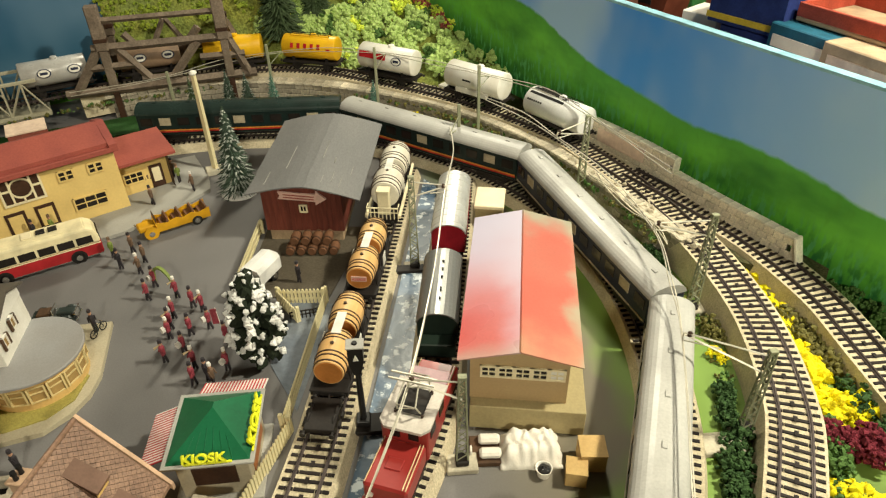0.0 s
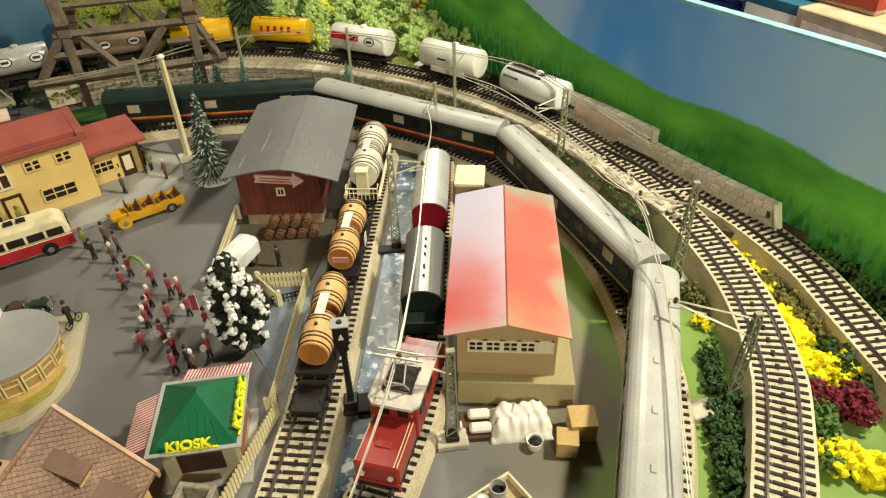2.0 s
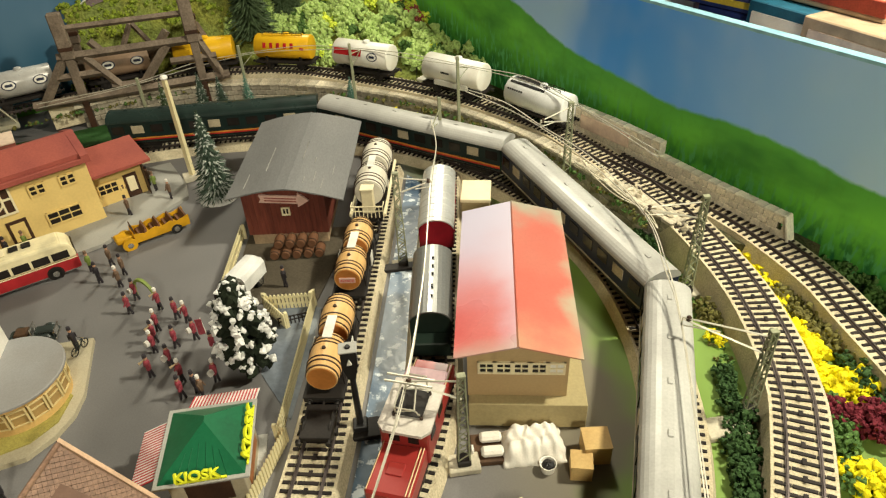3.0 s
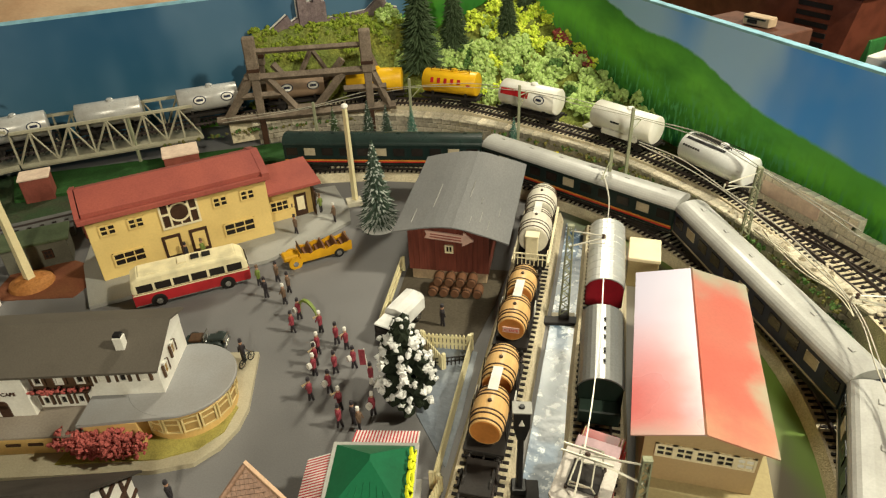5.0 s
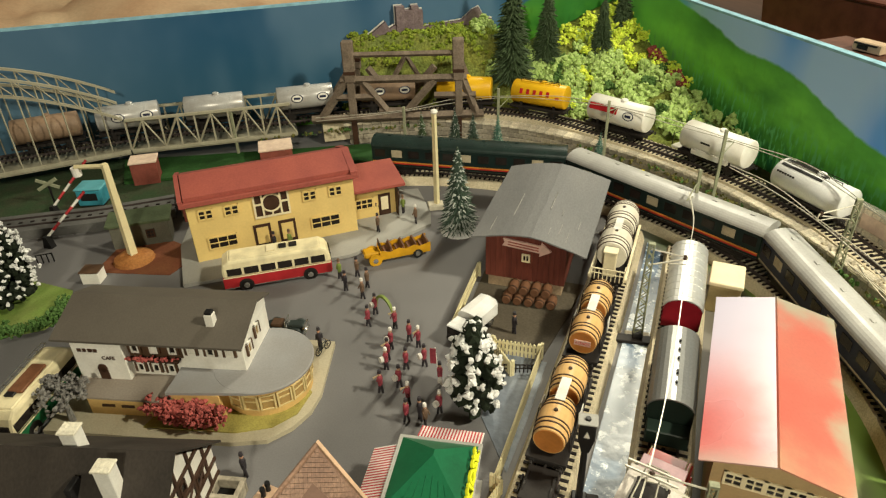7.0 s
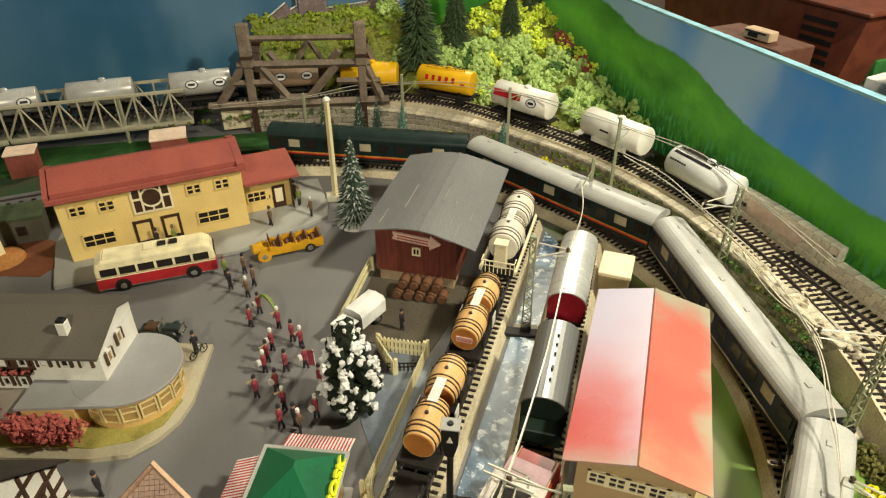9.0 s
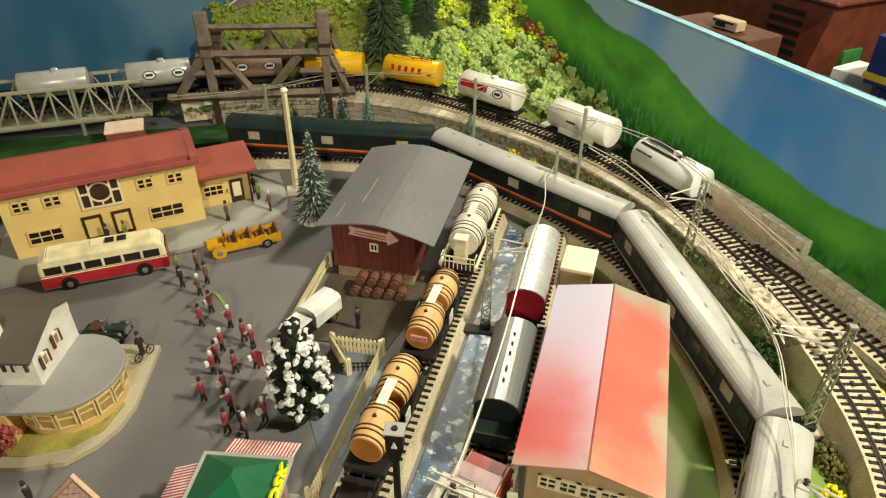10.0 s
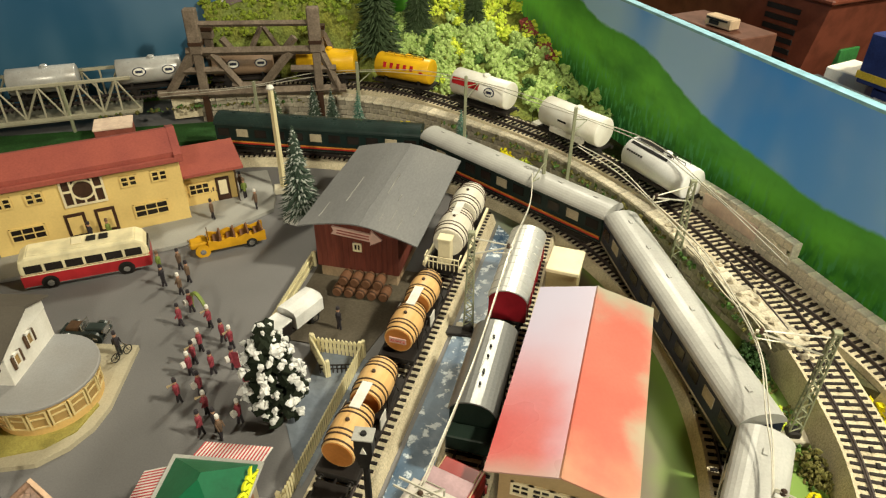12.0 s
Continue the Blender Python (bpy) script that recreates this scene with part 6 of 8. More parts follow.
# ---- trees and bushes ----
FIR = mat("dark_fir_needles", (0.066, 0.100, 0.044), 0.8, vary=0.4, fine=900, bump=0.2)
FIR_SNOW = mat("frosted_fir_needles", (0.032, 0.052, 0.036), 0.8, vary=0.4, fine=900, second=(0.06, 0.09, 0.06), blend=0.45, scale=260, bump=0.2)
FIR_BLUE = mat("blue_green_fir_needles", (0.045, 0.130, 0.090), 0.8, vary=0.35, fine=900, second=(0.16, 0.26, 0.20), blend=0.4, scale=300, bump=0.2)
BARK = mat("dark_bark", (0.045, 0.030, 0.020), 0.85, vary=0.3)
SNOW = mat("flock_snow", (0.80, 0.79, 0.76), 0.85, vary=0.06, fine=900, bump=0.3)
LEAF_LIGHT = mat("light_green_foam", (0.46, 0.60, 0.20), 0.85, vary=0.35, scale=120, fine=1100, second=(0.32, 0.44, 0.12), bump=0.6, depth=0.0008)
LEAF_LIME = mat("lime_yellow_foam", (0.80, 0.88, 0.10), 0.85, vary=0.3, scale=120, fine=1100, second=(0.46, 0.64, 0.06), bump=0.6, depth=0.0008)
LEAF_MID = mat("mid_green_foam", (0.065, 0.135, 0.030), 0.85, vary=0.4, scale=120, fine=1100, second=(0.10, 0.18, 0.05), bump=0.6, depth=0.0008)
LEAF_DARK = mat("dark_green_foam", (0.028, 0.065, 0.018), 0.85, vary=0.4, scale=120, fine=1100, second=(0.05, 0.10, 0.03), bump=0.6, depth=0.0008)
LEAF_OLIVE = mat("olive_foam", (0.125, 0.115, 0.030), 0.9, vary=0.35, scale=120, fine=1100, second=(0.17, 0.15, 0.05), bump=0.6, depth=0.0008)
LEAF_YELLOW = mat("bright_yellow_foam", (0.88, 0.78, 0.012), 0.85, vary=0.25, scale=120, fine=1100, second=(0.55, 0.42, 0.01), bump=0.6, depth=0.0008)
LEAF_WINE = mat("wine_red_foam", (0.16, 0.018, 0.030), 0.85, vary=0.35, scale=120, fine=1100, second=(0.10, 0.012, 0.02), bump=0.6, depth=0.0008)
LEAF_BLACK = mat("black_green_leaves", (0.014, 0.020, 0.010), 0.85, vary=0.4, scale=120, fine=1100)
LEAF_GREY = mat("grey_silver_leaves", (0.26, 0.25, 0.23), 0.8, vary=0.4, scale=200, fine=1100, second=(0.10, 0.09, 0.08), blend=0.5)


FROST = mat("frosted_needle_tips", (0.42, 0.45, 0.40), 0.85, vary=0.3, fine=900)


def fir(label, x, y, z, high, wide, needles, snow_base=0.0, layers=17, group="model fir trees", seed=1, frost=0.0, full=0.80):
    """A bottle-brush fir: a trunk and many short sprays of needles, some with frosted tips."""
    rnd = random.Random(seed)
    ob = thing("fir_tree", label, "tree", x, y, z, rnd.uniform(0, 360), group=group)
    part("trunk", rod((0, 0, 0), (0, 0, high * 0.96), high * 0.022, 7, high * 0.004), BARK, ob)
    bm, bf = bmesh.new(), bmesh.new()
    layers = int(layers * 1.7)
    for k in range(layers):
        f = k / (layers - 1)
        h = high * (0.07 + 0.91 * f)
        reach = wide * ((1 - f) ** full * rnd.uniform(0.88, 1.06) + 0.06)
        n = max(8, int(34 * (1 - f) + 9))
        for j in range(n):
            a = math.tau * (j + rnd.random()) / n
            r = reach * rnd.uniform(0.62, 1.08)
            tip = Vector((r * math.cos(a), r * math.sin(a), h - r * rnd.uniform(0.02, 0.42)))
            root = Vector((0, 0, h + high * rnd.uniform(-0.012, 0.015)))
            side = Vector((-math.sin(a), math.cos(a), 0))
            white = rnd.random() < frost
            for q in (0.50, 0.80, 1.0):
                c, back = root.lerp(tip, q), root.lerp(tip, q - 0.36)
                w = wide * 0.085 * (1.15 - 0.5 * q)
                up = Vector((0, 0, w * 0.7))
                to = bf if white and q == 1.0 else bm
                v = [to.verts.new(p) for p in (back + up, back - side * w, c - Vector((0, 0, w * rnd.uniform(-0.3, 0.8))), back + side * w, back - up)]
                to.faces.new((v[0], v[1], v[2]))
                to.faces.new((v[0], v[2], v[3]))
                to.faces.new((v[4], v[2], v[1]))
    part("crown", bm, needles, ob)
    if frost:
        part("frost", bf, FROST, ob, "white frosted needle tips")
    else:
        bf.free()
    if snow_base:
        part("snow_base", lathe([(0, snow_base), (0.0020, snow_base * 0.94), (0.0042, snow_base * 0.6), (0.0052, 0.001)], "z", (0, 0, 0), 20), SNOW, ob, "white snowy foot")
    return ob


GOLD = (1 + 5 ** 0.5) / 2
ICO = [Vector(p).normalized() for p in ((-1, GOLD, 0), (1, GOLD, 0), (-1, -GOLD, 0), (1, -GOLD, 0), (0, -1, GOLD), (0, 1, GOLD), (0, -1, -GOLD), (0, 1, -GOLD),
                                       (GOLD, 0, -1), (GOLD, 0, 1), (-GOLD, 0, -1), (-GOLD, 0, 1))]
ICO_FACES = [(a, b, c) for a in range(12) for b in range(a + 1, 12) for c in range(b + 1, 12)
             if all((ICO[p] - ICO[q]).length < 1.1 for p, q in ((a, b), (b, c), (a, c)))]
ICO_FACES = [(a, b, c) if (ICO[b] - ICO[a]).cross(ICO[c] - ICO[a]).dot(ICO[a]) > 0 else (a, c, b) for a, b, c in ICO_FACES]


def put_lump(bm, p, s, rnd, rough):
    vs = [bm.verts.new(p + (d + Vector((rnd.uniform(-1, 1), rnd.uniform(-1, 1), rnd.uniform(-1, 1))) * rough) * s) for d in ICO]
    for a, b, c in ICO_FACES:
        bm.faces.new((vs[a], vs[b], vs[c]))


def put_clump(bm, c, r, rnd, n, lump=0.42):
    """A broccoli-like clump of small uneven lumps."""
    for k in range(n):
        d = Vector((rnd.gauss(0, 1), rnd.gauss(0, 1), rnd.gauss(0.25, 0.8)))
        d.normalize()
        p = c + d * r * rnd.uniform(0.35, 0.95)
        s = r * lump * rnd.uniform(0.6, 1.25)
        put_lump(bm, p, s, rnd, 0.42)


def bush(label, spots, r, material, n=14, name="bush", seed=3, flat=0.8, lump=0.42, group="model bushes"):
    """One bush made of clumps at (x, y, z) spots."""
    rnd = random.Random(seed)
    n, lump = int(n * 2.4), lump * 0.62
    ob = thing(name, label, "bush", group=group)
    for x, y, z in spots:
        bm = bmesh.new()
        rr = r * rnd.uniform(0.8, 1.2)
        put_clump(bm, Vector((x, y, z + rr * flat * 0.7)), rr, rnd, n, lump)
        part("clump", bm, material, ob)
    return ob


fir("tall frosted fir tree on a white base beside the station", -0.1390, 0.6000, 0.0, 0.0940, 0.0225, FIR_SNOW, 0.0190, 22, seed=5, frost=0.40)
for k, (x, y, h, w, mtl) in enumerate(((-0.2196, 0.7760, 0.062, 0.0125, FIR), (-0.1820, 0.8000, 0.060, 0.0140, FIR_SNOW), (-0.1570, 0.7900, 0.058, 0.0140, FIR_SNOW), (-0.1260, 0.7930, 0.056, 0.0120, FIR_BLUE))):
    fir("small frosted fir tree on a white base", x, y, 0.0, h, w, mtl, 0.0115, 13, seed=20 + k, frost=0.3)
fir("small frosted fir tree by the stone wall", -0.0005, 0.7620, 0.0, 0.052, 0.0125, FIR_BLUE, 0.0, 13, seed=31, frost=0.2)
for k, (x, y, h, w) in enumerate(((-0.1258, 0.9185, 0.154, 0.0345), (-0.0835, 0.9925, 0.108, 0.0265), (-0.0065, 0.9968, 0.081, 0.0205), (0.0214, 1.0459, 0.068, 0.0185))):
    fir("dark green fir tree on the mossy hill", x, y, hill_height(x, y) - 0.002, h, w, FIR, 0.0, 26, seed=40 + k, full=0.66)


# white-blossomed tree beside the fence
def cotton_tree(label, x, y, high, wide, blobs, size, seed, crown_dark):
    rnd = random.Random(seed)
    ob = thing("blossom_tree", label, "tree", x, y, 0.0, 0.0, group="snowy trees")
    part("trunk", rod((0, 0, 0), (0, 0, high * 0.8), high * 0.022, 7, high * 0.008), BARK, ob)
    bm, bs = bmesh.new(), bmesh.new()
    for k in range(blobs):
        f = (k + 0.5) / blobs
        h = high * (0.14 + 0.84 * f)
        a = k * 2.399963 + rnd.uniform(-0.4, 0.4)
        r = wide * max(0.08, math.sin(math.pi * (0.30 + 0.68 * f))) * rnd.uniform(0.75, 1.05)
        tip = Vector((r * math.cos(a), r * math.sin(a), h))
        put_rod(bm, (0, 0, h - r * 0.4), tip, 0.0006, 4, 0.0003)
        for j in range(3):
            q = tip * rnd.uniform(0.55, 0.85)
            q.z = h - r * rnd.uniform(0.05, 0.3)
            put_lump(bm, q, crown_dark * rnd.uniform(0.7, 1.2), rnd, 0.3)
        put_clump(bs, tip, size * rnd.uniform(0.75, 1.2), rnd, 5, 0.62)
    part("twig_crown", bm, LEAF_BLACK, ob, "dark twigs and leaves")
    part("blossom", bs, SNOW, ob, "white cotton blossom")
    return ob


cotton_tree("dark tree covered with white cotton blossom", -0.0800, 0.3520, 0.0780, 0.0205, 80, 0.0034, 8, 0.0046)
cotton_tree("round dark tree dusted with white snow", -0.5130, 0.4040, 0.0940, 0.0315, 260, 0.0021, 9, 0.0034)

# hill bushes in front of the boards
rnd = random.Random(12)
bms = [bmesh.new(), bmesh.new(), bmesh.new()]
count = 0
while count < 270:
    u, v = rnd.uniform(0.0, 0.24), rnd.uniform(0.02, 0.36)
    p = CORNER + ALONG_L * u + ALONG_R * v
    d = outer_gap(p.to_2d())
    if d < 0.045 or not outer_side(p.to_2d()):
        continue
    count += 1
    z = hill_height(p.x, p.y)
    top = d > 0.166 - 0.10 * max(0.0, v - 0.04) + rnd.uniform(-0.02, 0.02)
    kind = 1 if top or rnd.random() < 0.03 else (2 if rnd.random() < 0.10 else 0)
    r = rnd.uniform(0.0085, 0.0125)
    put_clump(bms[kind], Vector((p.x, p.y, z + r * 0.55)), r, rnd, 30, 0.30 if kind != 1 else 0.22)
for bmx, mtl, lab in zip(bms, (LEAF_LIGHT, LEAF_LIME, LEAF_MID), ("light green foam bushes on the hill slope", "lime yellow foam bushes on the hill top", "mid green foam bushes on the hill slope")):
    solo("hill_bushes", bmx, mtl, lab, "bushes", kind="stuff")
spots = [tuple(CORNER + ALONG_R * (0.145 + 0.011 * k) + ALONG_L * 0.010) for k in range(8)]
bush("dull red foam hedge along the painted board", [(x, y, hill_height(x, y)) for x, y, z in spots], 0.0085, FLOWER, 16, "red_hedge", 5)
# moss tufts on the terraced hill
bm = bmesh.new()
k = 0
while k < 420:
    u, v = rnd.uniform(0.18, 0.43), rnd.uniform(0.0, 0.26)
    p = CORNER + ALONG_L * u + ALONG_R * v
    if outer_gap(p.to_2d()) < 0.05 or not outer_side(p.to_2d()):
        continue
    z = hill_height(p.x, p.y)
    put_clump(bm, Vector((p.x, p.y, z)), rnd.uniform(0.004, 0.008), rnd, 5, 0.40)
    k += 1
solo("hill_moss", bm, mat("yellow_green_moss", (0.26, 0.32, 0.035), 0.9, vary=0.4, scale=90, fine=900, second=(0.15, 0.23, 0.03), bump=0.6, depth=0.001), "yellow green moss tufts on the hill", "moss", kind="stuff")

# scatter on the embankment, verges and between the tracks
bm, bd = bmesh.new(), bmesh.new()
for k in range(900):
    i = rnd.randrange(20, len(OUTER) - 60)
    q = offset_line(OUTER[i - 1:i + 2], rnd.choice((-1, 1)) * rnd.uniform(0.023, 0.034))[1]
    if outer_side(q.to_2d()) and q.y < 0.4:
        continue
    z = 0.0205 if q.y > 0.44 else 0.0
    put_clump(bm if rnd.random() < 0.6 else bd, Vector((q.x, q.y, z + 0.001)), rnd.uniform(0.0018, 0.0036), rnd, 3, 0.5)
solo("verge_scatter", bm, LEAF_OLIVE, "olive foam scatter beside the outer track", "scatter", kind="stuff")
solo("verge_scatter_dark", bd, LEAF_MID, "mid green foam scatter beside the outer track", "scatter", kind="stuff")


def run(points, step, jitter, z, seed):
    r = random.Random(seed)
    return [(p.x + r.uniform(-jitter, jitter), p.y + r.uniform(-jitter, jitter), z) for p in smooth_line([(a, b, 0) for a, b in points], step)]


bush("bright yellow foam carpet between the two tracks", run([(0.312, 0.392), (0.309, 0.372), (0.306, 0.350), (0.302, 0.322), (0.300, 0.300), (0.297, 0.280)], 0.0040, 0.0080, 0.003, 1), 0.0095, LEAF_YELLOW, 16, seed=2, lump=0.44, flat=0.3)
bush("bright yellow foam bush beside the branch track", run([(0.286, 0.276), (0.300, 0.268), (0.316, 0.264), (0.326, 0.268)], 0.0034, 0.007, 0.003, 4), 0.0095, LEAF_YELLOW, 16, seed=5, lump=0.44, flat=0.35)
bush("bright yellow foam bush near the wine red one", run([(0.268, 0.205), (0.284, 0.192), (0.300, 0.184), (0.315, 0.195)], 0.0036, 0.007, 0.003, 6), 0.0100, LEAF_YELLOW, 16, seed=7, lump=0.44, flat=0.35)
bush("wine red foam bush between the tracks", run([(0.284, 0.240), (0.298, 0.236), (0.310, 0.226)], 0.004, 0.005, 0.004, 8), 0.0115, LEAF_WINE, 40, seed=9, lump=0.24)
bush("olive green foam bush between the tracks", run([(0.318, 0.345), (0.322, 0.318), (0.322, 0.290), (0.300, 0.395)], 0.010, 0.004, 0.003, 10), 0.0095, LEAF_OLIVE, 20, seed=11, lump=0.32)
bush("dark green foam bush between the tracks", run([(0.318, 0.280), (0.322, 0.255), (0.318, 0.235)], 0.008, 0.005, 0.003, 12), 0.0095, LEAF_DARK, 22, seed=13, lump=0.30)
bush("mid green foam bush below the outer track", run([(0.285, 0.250), (0.280, 0.225), (0.268, 0.195)], 0.007, 0.004, 0.003, 14), 0.0085, LEAF_MID, 22, seed=15, lump=0.30)
bush("dark green leafy bush along the outer track", run([(0.238, 0.290), (0.233, 0.265), (0.225, 0.240), (0.212, 0.210), (0.198, 0.180)], 0.006, 0.005, 0.0, 16), 0.0085, LEAF_DARK, 26, seed=17, lump=0.28)
bush("olive bush below the outer track", run([(0.254, 0.352), (0.257, 0.335)], 0.006, 0.003, 0.0, 18), 0.0085, LEAF_OLIVE, 22, seed=19, lump=0.3)
bush("bright yellow foam tuft beside the mast", run([(0.247, 0.318), (0.243, 0.325)], 0.005, 0.003, 0.0, 20), 0.0065, LEAF_YELLOW, 24, seed=21, lump=0.26)
bush("lime foam tuft on the green verge", run([(0.240, 0.395), (0.243, 0.385)], 0.005, 0.003, 0.0, 22), 0.0062, LEAF_LIME, 22, seed=23, lump=0.26)
bush("dark green foam bush at the foot of the wall", run([(0.240, 0.452), (0.246, 0.440), (0.246, 0.425)], 0.006, 0.003, 0.0, 24), 0.0075, LEAF_DARK, 22, seed=25, lump=0.28)
bush("mid green foam bush at the foot of the wall", run([(0.236, 0.415), (0.232, 0.405)], 0.006, 0.003, 0.0, 26), 0.0055, LEAF_MID, 20, seed=27, lump=0.28)
for k, (x, y) in enumerate(((-0.100, 0.806), (-0.073, 0.804), (-0.060, 0.796), (-0.029, 0.784), (0.024, 0.747), (0.050, 0.742), (0.072, 0.726))):
    bush("bright yellow foam tuft at the foot of the wall", [(x, y, 0.0), (x + 0.006, y - 0.003, 0.0), (x + 0.001, y + 0.002, 0.004)], 0.0068 + 0.0012 * (k % 2), LEAF_YELLOW if k % 3 else LEAF_LIME, 18, seed=50 + k, lump=0.28)
bush("bright yellow foam tuft on the wall top", run([(0.172, 0.648), (0.160, 0.662)], 0.006, 0.002, 0.021, 28), 0.0058, LEAF_YELLOW, 20, seed=29, lump=0.28)
bush("mid green foam bushes behind the parapet", run([(0.362, 0.385), (0.372, 0.360), (0.378, 0.330), (0.388, 0.300), (0.395, 0.270)], 0.008, 0.006, 0.004, 30), 0.0100, LEAF_MID, 24, seed=31, lump=0.28)
bush("dark green foam bushes behind the branch track", run([(0.375, 0.345), (0.380, 0.300), (0.382, 0.250)], 0.010, 0.006, 0.0, 32), 0.0100, LEAF_DARK, 24, seed=33, lump=0.28)
bush("pink flowering bush in front of the cafe", run([(-0.300, 0.2990), (-0.285, 0.2985), (-0.268, 0.2975), (-0.250, 0.2960)], 0.005, 0.003, 0.010, 34), 0.0092, FLOWER, 34, "flower_bush", 35, lump=0.24)
silver = thing("silver_tree", "small silver grey leaved tree beside the trolley bus", "tree", -0.3560, 0.2850, 0.003)
part("trunk", rod((0, 0, 0), (-0.002, 0.002, 0.020), 0.0026, 7, 0.0014), LEAF_GREY, silver, "pale grey trunk")
bm = bmesh.new()
rs = random.Random(37)
for k in range(46):
    a = rs.uniform(0, math.tau)
    r = 0.0165 * math.sqrt(rs.random())
    put_clump(bm, Vector((-0.004 + r * math.cos(a), 0.004 + r * math.sin(a), 0.017 + 0.012 * rs.random())), 0.0042, rs, 8, 0.30)
part("crown", bm, LEAF_GREY, silver)
bush("clipped green hedge on the lawn edge", run([(-0.462, 0.410), (-0.452, 0.390), (-0.470, 0.368), (-0.500, 0.355)], 0.005, 0.001, 0.0, 38), 0.0080, LEAF_MID, 24, "hedge", 39, lump=0.26)
outline = [(-0.60, 0.33), (-0.50, 0.348), (-0.455, 0.375), (-0.450, 0.400), (-0.470, 0.430), (-0.60, 0.450)]
tagged(new("lawn", mesh_of(prism(outline, -0.0005, 0.0015, "z"), "lawn", GRASS)), "green lawn round the snowy tree", "ground", kind="structure")

# pale rough rocks along the wall top beside the switch
rk = thing("rock_edge", "pale rough rocks heaped along the wall top", "rocks")
rnd = random.Random(77)
ROCK = mat("pale_cream_rock", (0.56, 0.49, 0.36), 0.9, vary=0.3, scale=90, fine=500, second=(0.36, 0.30, 0.21), bump=0.8, depth=0.001)
edge = [p for p in offset_line(WALL, 0.008) if p.y < 0.60]
for k in range(44):
    p = rnd.choice(edge)
    bm = bmesh.new()
    put_lump(bm, Vector((p.x + rnd.uniform(-0.009, 0.007), p.y + rnd.uniform(-0.008, 0.008), 0.0275 + rnd.uniform(0, 0.003))), rnd.uniform(0.0016, 0.0036), rnd, 0.32)
    part("rock", bm, ROCK, rk)


# ---- fences ----
PICKET_PAINT = mat("cream_fence_plastic", (0.74, 0.66, 0.40), 0.5, vary=0.08, second=(0.60, 0.52, 0.30))
bm = prism([(-0.0010, 0), (0.0010, 0), (0.0010, 0.0128), (0, 0.0142), (-0.0010, 0.0128)], -0.0005, 0.0005)
PICKET = mesh_of(bm, "picket", PICKET_PAINT)


def fence(label, a, b, pickets=True, spacing=0.0029, high=0.0142, material=None):
    a, b = Vector(a), Vector(b)
    length = (b - a).length
    ob = thing("picket_fence" if pickets else "railing", label, "fence", a.x, a.y, 0.0, math.degrees(math.atan2(b.y - a.y, b.x - a.x)), group="fences")
    mtl = material or PICKET_PAINT
    for z in (0.0035, 0.0098):
        part("rail", box(0, length, 0.0004, 0.0014, z, z + 0.0014), mtl, ob)
    n = int(length / spacing)
    if pickets:
        for k in range(n + 1):
            piece("picket", PICKET, ob, pose(length * k / n, 0, 0.0004))
    for x in (0.0, length):
        part("post", box(x - 0.0013, x + 0.0013, 0.0006, 0.0032, 0, high + 0.0010, 0.0003), mtl, ob)
    return ob


fence("cream picket fence across the small yard", (-0.0765, 0.4150), (-0.0375, 0.4125))
fence("short cream picket fence beside the tree", (-0.0765, 0.4150), (-0.0590, 0.3900))
fence("long cream picket fence beside the goods siding", (-0.0555, 0.2850), (-0.0375, 0.4125))
fence("cream picket fence between kiosk and siding", (-0.0800, 0.2080), (-0.0510, 0.2830))
fence("cream picket fence beside the barn yard", (-0.1055, 0.5200), (-0.1120, 0.4280))
gr = thing("iron_grille", "small dark grey iron grille in the yard", "fence", -0.0640, 0.3930, 0.0, 10, group="fences")
for k in range(9):
    part("bar", rod((0.003 * k, 0, 0), (0.003 * k, 0, 0.0085), 0.0005, 4), UNDER, gr)
part("rail", box(0, 0.024, -0.0004, 0.0004, 0.0040, 0.0048), UNDER, gr)
part("top_rail", box(0, 0.024, -0.0004, 0.0004, 0.0075, 0.0083), UNDER, gr)


# ---- masts, posts and overhead wires ----
CONCRETE = mat("pale_concrete_foot", (0.52, 0.47, 0.36), 0.8, vary=0.12)


